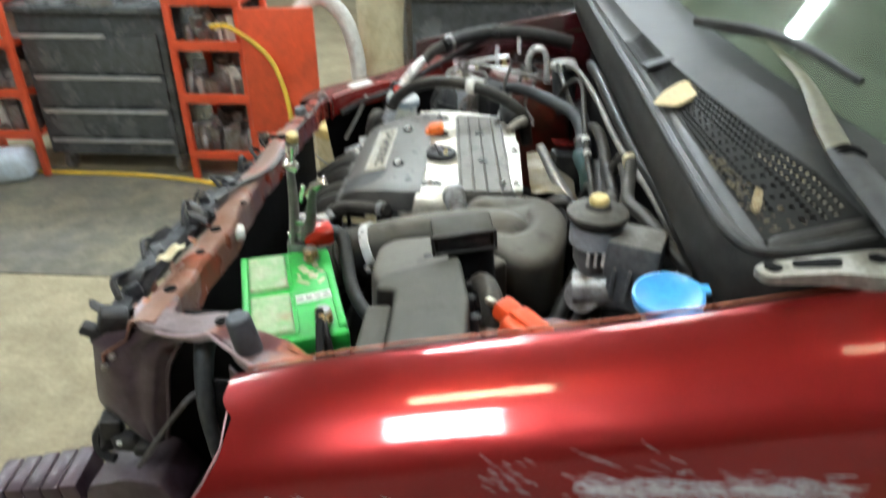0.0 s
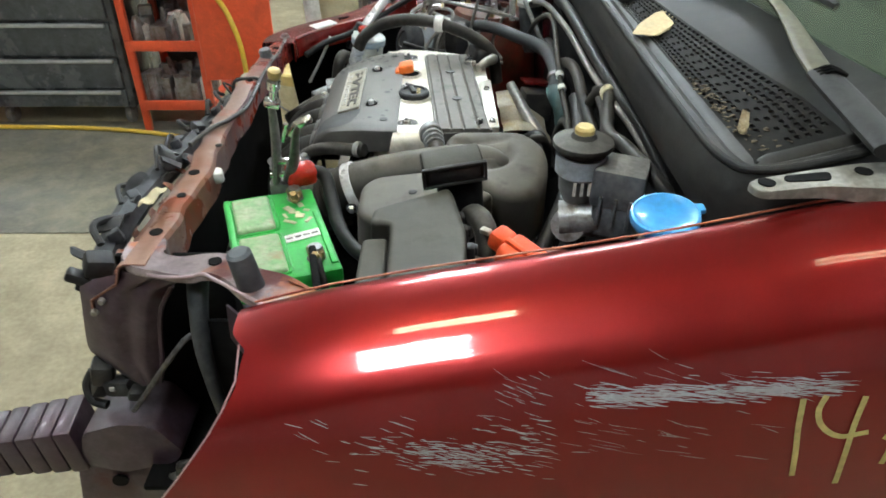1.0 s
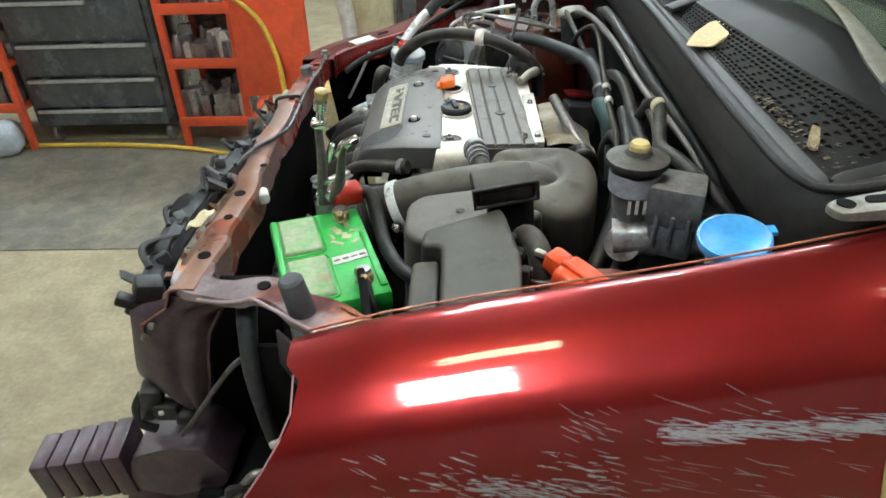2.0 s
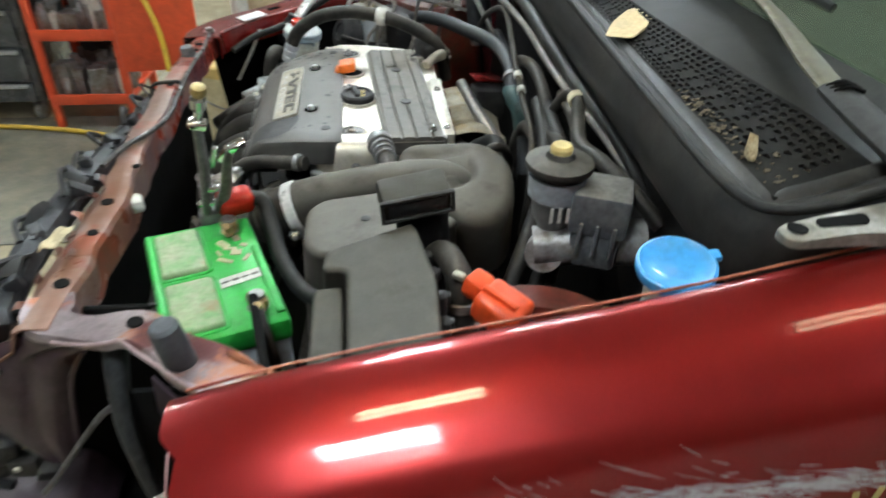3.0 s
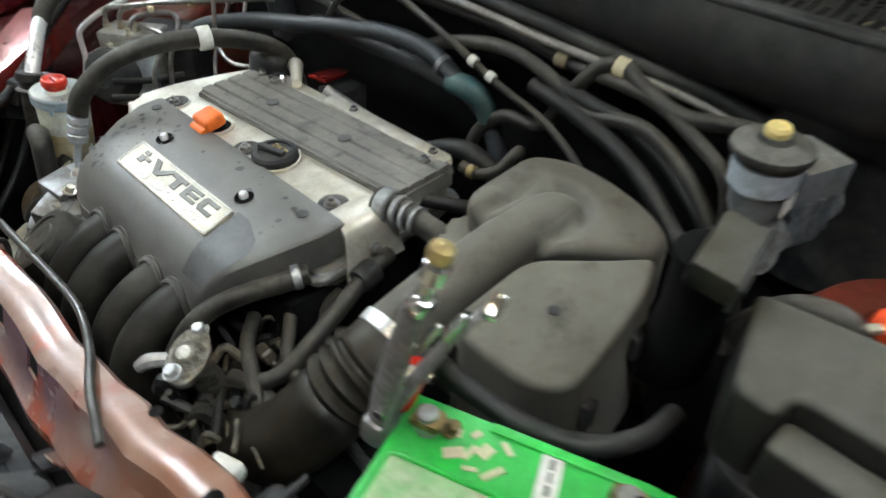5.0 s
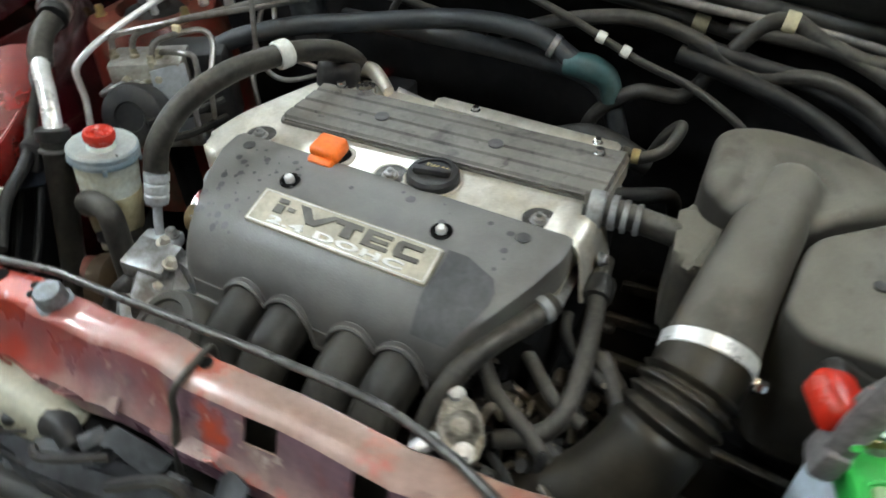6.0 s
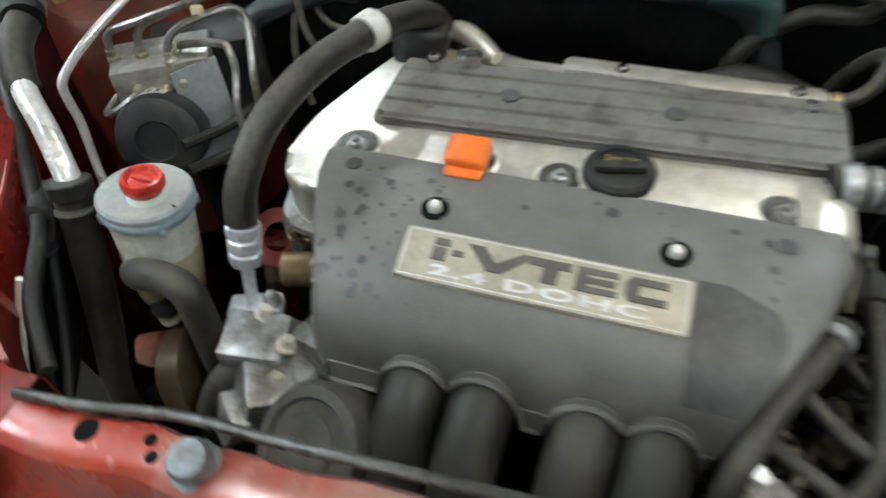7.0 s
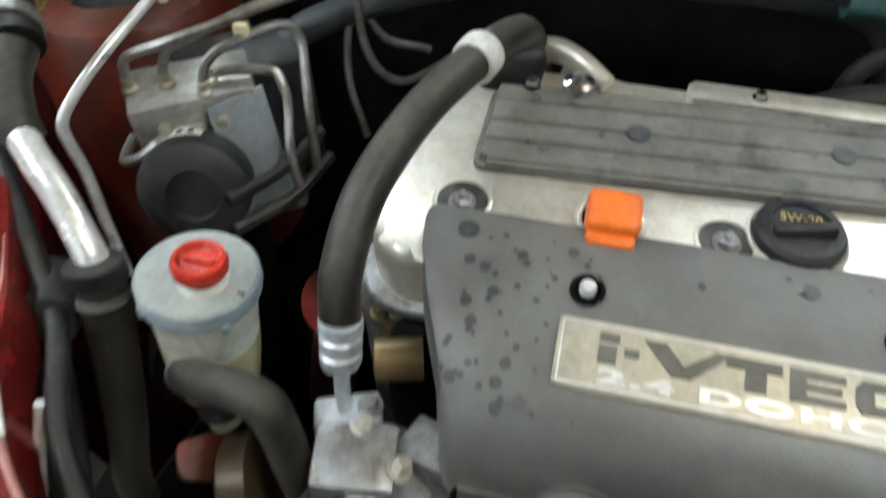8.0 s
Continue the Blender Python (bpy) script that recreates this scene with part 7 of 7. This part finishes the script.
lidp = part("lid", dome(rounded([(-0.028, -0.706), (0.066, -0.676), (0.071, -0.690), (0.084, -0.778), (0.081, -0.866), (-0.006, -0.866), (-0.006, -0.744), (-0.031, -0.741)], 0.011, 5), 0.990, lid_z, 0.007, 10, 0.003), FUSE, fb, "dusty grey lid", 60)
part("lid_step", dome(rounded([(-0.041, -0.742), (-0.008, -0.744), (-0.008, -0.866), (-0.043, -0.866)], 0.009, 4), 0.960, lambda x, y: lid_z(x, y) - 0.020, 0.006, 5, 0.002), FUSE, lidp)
part("lid_seam", prism(rounded([(-0.034, -0.712), (0.064, -0.680), (0.0745, -0.692), (0.0875, -0.778), (0.084, -0.866), (-0.046, -0.866), (-0.045, -0.740)], 0.011), 0.984, 0.990, 0.001), BLACK, fb)
for k, (x, y) in enumerate(((0.083, -0.735), (0.089, -0.775), (0.088, -0.815), (0.080, -0.705))):
    part("latch", box((x, y, 1.028), (0.012, 0.016, 0.050), 0.004, rot(0, 0, -8)), BLACK, fb)
    part("latch_clip", box((x + 0.006, y, 1.046), (0.006, 0.010, 0.012), 0.002, rot(0, 0, -8)), BLACK, fb)

oc = thing("orange_cap", (0.13, -0.76, 1.0), "bright orange plastic cover on the strut tower", "cover")
OC = rot(0, 14, -42)
OCC = Vector((0.142, -0.786, 1.044))
ORED = surf("orange_red_plastic", (0.78, 0.085, 0.02), 0.4, 0, (0.65, 0.07, 0.02), 0.4, 20, 0.05)
shell = part("cover", box(OCC + OC @ Vector((0.008, 0, 0)), (0.052, 0.046, 0.034), 0.009, OC, 3), ORED, oc)
part("nose", box(OCC + OC @ Vector((-0.026, 0.004, 0.004)), (0.026, 0.028, 0.024), 0.006, OC, 2), ORED, shell)
part("ridge", box(OCC + OC @ Vector((0.004, -0.006, 0.018)), (0.040, 0.008, 0.006), 0.002, OC, 2), ORED, shell)
part("flap", box(OCC + OC @ Vector((0.014, 0.025, -0.010)), (0.034, 0.010, 0.024), 0.004, OC, 2), ORED, shell)
part("tab", box((0.108, -0.757, 1.060), (0.014, 0.009, 0.007), 0.002, rot(0, 0, -40)), UNION, oc)
part("stalk", tube([(0.138, -0.785, 1.02), (0.14, -0.79, 0.99)], 0.012, 8, 1), BLACK, oc)

mc = thing("brake_master_cylinder", (0.26, -0.60, 0.95), "brake master cylinder with a round reservoir and yellow-topped cap", "brake cylinder")
RX, RY = 0.248, -0.596
part("cap", lathe((RX, RY, 1.083), [(0.030, 0.0), (0.0330, 0.002), (0.0335, 0.009), (0.0405, 0.011), (0.0415, 0.0145), (0.0405, 0.0185), (0.034, 0.0205), (0.018, 0.0245), (0.015, 0.030), (0.0, 0.030)], 40), surf("dusty_cap_rubber", (0.022, 0.021, 0.020), 0.55, 0, (0.050, 0.047, 0.042), 0.5, 20, dust_light=0.35, dust_light_col=(0.20, 0.19, 0.165), spec=0.25), mc, "dusty black ribbed cap")
part("cap_button", lathe((RX, RY, 1.113), [(0.013, 0), (0.0135, 0.006), (0.011, 0.010), (0.0, 0.010)], 20), surf("yellow_plastic", (0.55, 0.43, 0.16), 0.45), mc, "yellow cap button")
part("tank", lathe((RX, RY, 1.085), [(0.028, -0.034), (0.0345, -0.028), (0.0350, -0.001)], 28), surf("bluish_milky_plastic", (0.38, 0.43, 0.48), 0.4, 0, (0.28, 0.30, 0.31), 0.45, 30), mc, "milky plastic tank")
part("tank_foot", lathe((RX, RY, 1.085), [(0.014, -0.10), (0.018, -0.075), (0.027, -0.055), (0.029, -0.026)], 28), surf("smoky_plastic", (0.13, 0.14, 0.145), 0.45, 0, (0.20, 0.20, 0.19)), mc, "smoky tank foot")
for k in range(3):
    part("print_bar", box((RX - 0.012 + 0.010 * k, RY - 0.0335, 1.045), (0.004, 0.002, 0.020), 0), WHITE, mc)
part("cylinder", tube([(0.225, -0.605, 0.985), (0.30, -0.618, 0.995), (0.36, -0.628, 1.0)], [0.026, 0.028, 0.03], 18), ALU_GREY, mc, "cast cylinder body")
SIDE = surf("dusty_grey_casting", (0.105, 0.118, 0.130), 0.42, 0.1, (0.16, 0.165, 0.17), 0.45, 22, dust_light=0.62, dust_light_col=(0.33, 0.315, 0.28), spec=0.35)
MT = rot(0, 2, -20)
st = part("side_tank", box((0.300, -0.617, 1.050), (0.070, 0.066, 0.056), 0.006, MT), SIDE, mc, "grey plastic side tank")
part("tank_skirt", box((0.298, -0.619, 1.000), (0.060, 0.058, 0.05), 0.008, MT), SIDE, st)
for k in range(3):
    part("tank_rib", box(Vector((0.300, -0.617, 1.030)) + MT @ Vector((-0.020 + 0.020 * k, -0.034, -0.012)), (0.005, 0.005, 0.045), 0.0015, MT), SIDE, st)
part("tank_neck", box((0.272, -0.604, 1.050), (0.030, 0.034, 0.026), 0.006, MT), SIDE, st)
part("plug", lathe((0.235, -0.622, 0.985), [(0.02, -0.03), (0.024, -0.026), (0.024, 0.005)], 18, rot(70, 0, -20)), ALU_GREY, mc)
part("booster", lathe((0.40, -0.63, 0.98), [(0.10, -0.04), (0.12, -0.02), (0.12, 0.03)], 30, rot(0, -90, 0)), BLACK, mc, "black brake booster drum")
wf = thing("washer_filler", (0.278, -0.868, 0.93), "bright blue washer cap on a milky filler neck", "washer filler")
MW = rot(7, -5, 0)
part("neck", tube([(0.272, -0.873, 1.142), (0.275, -0.868, 1.10), (0.28, -0.855, 1.03), (0.27, -0.84, 0.93)], [0.023, 0.022, 0.024, 0.03], 18), TANK, wf)
wc = part("cap", lathe((0.272, -0.873, 1.140), [(0.022, -0.004), (0.0275, 0.0), (0.0325, 0.005), (0.0338, 0.011), (0.0330, 0.0150), (0.0305, 0.0160), (0.0275, 0.0140), (0.014, 0.0118), (0.0, 0.0110)], 36, MW), BLUE, wf, "bright blue cap")
part("tab", box(Vector((0.272, -0.873, 1.140)) + MW @ Vector((0.034, 0.006, 0.012)), (0.012, 0.012, 0.006), 0.002, MW), BLUE, wc)

# ---- hoses and pipes before the firewall ----
hose([(0.125, 0.40, 0.945), (0.15, 0.385, 0.972), (0.20, 0.30, 0.992), (0.240, 0.21, 1.0), (0.285, 0.06, 1.018), (0.296, -0.05, 1.016), (0.292, -0.12, 0.988)], 0.0145, surf("blue_grey_hose", (0.016, 0.019, 0.022), 0.5), "blue-grey rubber heater hose", rings=[((0.2945, -0.085, 1.0035), (0, -1, -0.4), 0.0170, 0.005, STEEL)])
single("teal_valve", tube([(0.29, -0.105, 0.985), (0.292, -0.14, 0.985), (0.298, -0.165, 0.97), (0.30, -0.175, 0.94)], [0.016, 0.019, 0.017, 0.014], 14), TEAL, "dull teal plastic heater valve", "valve")
hose([(0.31, 0.0, 1.0), (0.31, -0.10, 1.04), (0.31, -0.19, 1.058), (0.31, -0.267, 1.045), (0.305, -0.339, 1.016), (0.30, -0.423, 1.03), (0.285, -0.499, 1.005), (0.26, -0.56, 0.955), (0.24, -0.58, 0.88)], 0.010, RUBBER, "dusty black hose along the firewall")
hose([(0.295, -0.145, 0.83), (0.298, -0.150, 0.905), (0.30, -0.206, 0.961), (0.305, -0.268, 0.968), (0.312, -0.299, 1.015), (0.325, -0.336, 1.07), (0.333, -0.370, 1.080), (0.325, -0.41, 1.065), (0.315, -0.467, 1.055), (0.325, -0.53, 1.062), (0.345, -0.60, 1.055), (0.372, -0.64, 1.03)], 0.0105, RUBBER, "dusty black vacuum hose with a pale clip",
     rings=[((0.333, -0.367, 1.079), (0, -1, -0.1), 0.0135, 0.008, CREAM)])
hose([(0.262, 0.17, 1.0), (0.278, 0.14, 1.05), (0.296, 0.08, 1.083), (0.30, 0.02, 1.08), (0.292, -0.10, 1.05), (0.29, -0.201, 1.012), (0.29, -0.29, 0.985), (0.275, -0.37, 0.94), (0.262, -0.40, 0.86)], 0.0055, RUBBER, "thin dusty pipe before the firewall", rings=[((0.291, -0.15, 1.032), (0, -1, -0.3), 0.008, 0.006, WHITE), ((0.291, -0.185, 1.019), (0, -1, -0.3), 0.008, 0.006, WHITE)])
hose([(0.35, 0.30, 1.06), (0.355, 0.15, 1.065), (0.358, -0.01, 1.062), (0.358, -0.15, 1.06), (0.352, -0.274, 1.048), (0.345, -0.33, 1.04)], 0.008, RUBBER, "dusty pipe under the cowl", rings=[((0.353, -0.262, 1.049), (0, -1, -0.1), 0.0115, 0.010, CREAM)])
hose([(0.312, -0.26, 1.040), (0.310, -0.34, 1.028), (0.305, -0.42, 1.018), (0.285, -0.50, 0.99), (0.24, -0.60, 0.93), (0.20, -0.63, 0.86)], 0.011, RUBBER_DARK, "dusty twin hose beside the brake cylinder")
hose([(0.305, -0.25, 1.025), (0.298, -0.33, 1.012), (0.285, -0.41, 0.995), (0.262, -0.48, 0.97), (0.215, -0.57, 0.92), (0.18, -0.61, 0.85)], 0.012, RUBBER_DARK, "dusty twin hose beside the brake cylinder")
hose([(0.33, -0.30, 1.06), (0.32, -0.42, 1.06), (0.30, -0.50, 1.04), (0.282, -0.545, 1.025), (0.272, -0.565, 0.985), (0.265, -0.57, 0.90)], 0.009, RUBBER, "dusty bent hose above the brake cylinder")
hose([(0.296, 0.315, 1.052), (0.292, 0.25, 1.070), (0.296, 0.15, 1.090), (0.30, 0.05, 1.10), (0.31, -0.10, 1.10), (0.32, -0.25, 1.085), (0.332, -0.36, 1.075), (0.352, -0.46, 1.06), (0.372, -0.56, 1.03)], 0.006, surf("dusty_grey_pipe", (0.13, 0.125, 0.115), 0.5, 0.2, (0.22, 0.20, 0.18), 0.5, 20), "thin dusty grey pipe along the cowl", category="pipe", name="pipe")
hose([(0.352, 0.14, 1.05), (0.338, 0.135, 1.09), (0.325, 0.10, 1.108), (0.325, -0.02, 1.115), (0.33, -0.18, 1.105), (0.340, -0.32, 1.09), (0.362, -0.48, 1.07), (0.378, -0.62, 1.03)], 0.011, COWL, "grey sleeved loom along the cowl", category="cable", name="cable")
can = thing("vacuum_canister", (0.30, 0.34, 0.95), "dark plastic canister with a pale grey lid at the firewall", "canister")
part("body", lathe((0.300, 0.345, 0.965), [(0.0, -0.02), (0.026, -0.018), (0.029, 0.0), (0.030, 0.070), (0.027, 0.076)], 22, rot(0, -6, 0)), DUCT_GREY, can)
part("lid", lathe((0.2925, 0.345, 1.040), [(0.030, -0.003), (0.035, 0.0), (0.035, 0.008), (0.030, 0.014), (0.012, 0.018), (0.0, 0.018)], 24, rot(0, -6, 0)), surf("pale_grey_lid", (0.40, 0.40, 0.37), 0.5, 0, (0.30, 0.29, 0.26), 0.45, 18), can, "pale grey round lid")
part("nipple", tube([(0.290, 0.325, 1.045), (0.288, 0.312, 1.050), (0.290, 0.300, 1.054)], 0.005, 8), BLACK, can)
part("foot", box((0.305, 0.345, 0.935), (0.05, 0.05, 0.03), 0.006), BLACK, can)
for pts, r in ((((0.215, 0.49, 0.985), (0.212, 0.49, 1.020), (0.222, 0.488, 1.046), (0.242, 0.485, 1.052), (0.256, 0.484, 1.040), (0.262, 0.484, 1.010), (0.264, 0.484, 0.96)), 0.0085),
               (((0.128, 0.505, 1.000), (0.126, 0.505, 1.030), (0.127, 0.504, 1.052)), 0.0055), (((0.186, 0.50, 1.035), (0.184, 0.50, 1.055), (0.184, 0.50, 1.075)), 0.0050)):
    hose(pts, r, WHITE_METAL, "bright bent metal pipe stub at the far fender", category="pipe", name="pipe")
single("steel_rod", tube([(0.230, 0.14, 0.905), (0.262, 0.065, 0.862), (0.291, 0.012, 0.829), (0.30, -0.01, 0.81)], [0.011, 0.0135, 0.0135, 0.011], 14, 4), WORN_CHROME, "bright round metal rod behind the engine", "rod")
single("heat_shield", sheet([[(0.205 + 0.11 * u, 0.0 + 0.25 * v, 0.845 + 0.02 * math.sin(3 * u) - 0.03 * u + 0.006 * math.sin(16 * v)) for v in np.linspace(0, 1, 20)] for u in np.linspace(0, 1, 8)], 0.002), surf("dusty_heat_shield", (0.52, 0.48, 0.38), 0.5, 0.3, (0.42, 0.32, 0.16), 0.5, 14, 0.2), "dusty embossed heat shield behind the engine", "heat shield")
hose([(0.19, -0.225, 0.935), (0.195, -0.25, 0.93), (0.21, -0.275, 0.94), (0.228, -0.285, 0.960), (0.248, -0.280, 0.955), (0.262, -0.26, 0.92), (0.268, -0.24, 0.86)], 0.008, RUBBER, "short dusty hose with a brass end", rings=[((0.193, -0.243, 0.931), (0.1, -1, 0), 0.010, 0.005, BRASS)])
hose([(0.10, -0.24, 0.93), (0.13, -0.27, 0.92), (0.17, -0.30, 0.90), (0.19, -0.31, 0.85)], 0.010, RUBBER_DARK, "black hose beside the valve cover")
hose([(0.20, 0.15, 0.78), (0.235, 0.05, 0.78), (0.25, -0.06, 0.85), (0.26, -0.16, 0.90), (0.27, -0.25, 0.87)], 0.017, RUBBER_DARK, "thick black hose low behind the engine")
hose([(0.19, 0.175, 0.955), (0.185, 0.15, 0.962), (0.168, 0.125, 0.964), (0.15, 0.10, 0.958)], [0.012, 0.012, 0.010, 0.008], ALU, "aluminium pipe stub at the valve cover", category="pipe", name="pipe")
single("vacuum_canister", box((0.16, 0.19, 0.96), (0.05, 0.06, 0.05), 0.014, rot(10, 0, 20), 3), BLACK, "black plastic valve block behind the engine", "valve block")

rb = thing("firewall_bracket", (0.30, 0.225, 0.80), "orange-red steel bracket with a dark box behind the engine", "bracket")
part("flap", box((0.303, 0.226, 0.880), (0.070, 0.045, 0.006), 0.002, rot(0, 8, 10)), CORNER, rb)
part("box", box((0.300, 0.190, 0.835), (0.075, 0.06, 0.075), 0.008, rot(0, 6, 8)), BLACK, rb)

# tags on the front rail
single("pale_tag", sheet([[(-0.362 + 0.030 * u, -0.615 + 0.040 * v, 1.012 + 0.012 * u + 0.004 * math.sin(7 * u + 5 * v)) for v in np.linspace(0, 1, 6)] for u in np.linspace(0, 1, 5)], 0.001), CREAM, "crumpled cream tag on the radiator support", "tag")
single("white_clip", box((-0.306, -0.44, 0.968), (0.022, 0.03, 0.02), 0.006, rot(0, 0, 20)), WHITE, "small white plastic clip on the rail", "clip")
single("grey_bump_stop", lathe((-0.149, -0.850, 1.046), [(0.012, 0.0), (0.0145, 0.004), (0.0138, 0.034), (0.0132, 0.049), (0.010, 0.052), (0.0, 0.052)], 20, rot(4, -8, 0)), surf("grey_rubber", (0.055, 0.062, 0.072), 0.6), "grey rubber bonnet stop on the corner plate", "bump stop")
hose([(-0.47, 0.36, 0.80), (-0.475, 0.20, 0.83), (-0.46, 0.06, 0.82), (-0.44, -0.05, 0.78)], 0.014, RUBBER_DARK, "black ribbed loom before the radiator", category="cable", name="cable")
hose([(-0.331, -0.012, 0.94), (-0.326, -0.012, 0.972), (-0.345, -0.013, 0.976), (-0.376, -0.014, 0.970), (-0.384, -0.014, 0.94), (-0.398, -0.016, 0.90), (-0.41, -0.02, 0.84)], 0.0035, RUBBER, "thin wire looped round the radiator support", category="wire", name="wire")
red_bracket = thing("red_bracket", (-0.02, 0.32, 0.76), "red painted steel bracket with a round hole", "bracket")
part("plate", sheet([[Vector((-0.025, 0.315, 0.80)) + rot(0, -25, 20) @ Vector((r * math.cos(a), r * math.sin(a) * 0.9, 0)) for a in np.linspace(0, 2 * math.pi, 21)] for r in (0.018, 0.036)], 0.003), CORNER, red_bracket)
part("arm", box((-0.02, 0.33, 0.70), (0.03, 0.05, 0.18), 0.006, rot(10, 0, 20)), RED_IN, red_bracket)

# dust-caked foam and ducting before the radiator
milky = thing("reservoir_bottle", (-0.42, 0.14, 0.78), "smooth yellowed milky plastic bottle before the radiator support", "bottle")
part("body", box((-0.412, 0.185, 0.858), (0.050, 0.14, 0.075), 0.020, rot(6, 12, 4), 4), surf("milky_yellowed_plastic", (0.40, 0.39, 0.31), 0.42, 0, (0.24, 0.22, 0.14), 0.5, 14, 0.08), milky)
part("neck", tube([(-0.415, 0.135, 0.875), (-0.418, 0.115, 0.880), (-0.425, 0.100, 0.872)], [0.017, 0.013, 0.012], 12), BLACK, milky)
ribbed = thing("ribbed_loom", (-0.42, 0.15, 0.80), "black ribbed cable sleeve before the radiator support", "cable")
line_ = spline([(-0.440, 0.245, 0.850), (-0.430, 0.200, 0.848), (-0.425, 0.150, 0.845), (-0.428, 0.095, 0.838), (-0.435, 0.03, 0.83), (-0.44, -0.06, 0.82)], 16)
part("sleeve", tube(line_, [0.0135 + 0.0016 * math.sin(k * 1.6) for k in range(len(line_))], 12, 1), RUBBER_DARK, ribbed)
for k in range(4):
    part("strand", tube([(-0.45, 0.24 - 0.03 * k, 0.835), (-0.455, 0.20 - 0.03 * k, 0.852), (-0.45, 0.165 - 0.03 * k, 0.835)], 0.004, 7, 4), BLACK, ribbed)

hose([(0.335, 0.30, 0.955), (0.33, 0.19, 0.96), (0.32, -0.026, 0.968), (0.31, -0.15, 0.955), (0.31, -0.20, 0.86)], 0.015, surf("blue_black_sleeve", (0.022, 0.026, 0.031), 0.55, 0, (0.05, 0.05, 0.05), 0.5, 18), "blue-black sleeved loom before the firewall", category="cable", name="cable")
hose([(0.275, 0.33, 1.05), (0.281, 0.22, 1.037), (0.288, 0.11, 1.023), (0.30, 0.02, 1.0)], 0.006, RUBBER, "thin grey pipe under the cowl", category="pipe", name="pipe")
hose([(0.36, 0.155, 1.055), (0.36, 0.0, 1.06), (0.36, -0.165, 1.066), (0.352, -0.33, 1.07)], 0.007, RUBBER_DARK, "black loom clipped under the cowl", category="cable", name="cable")
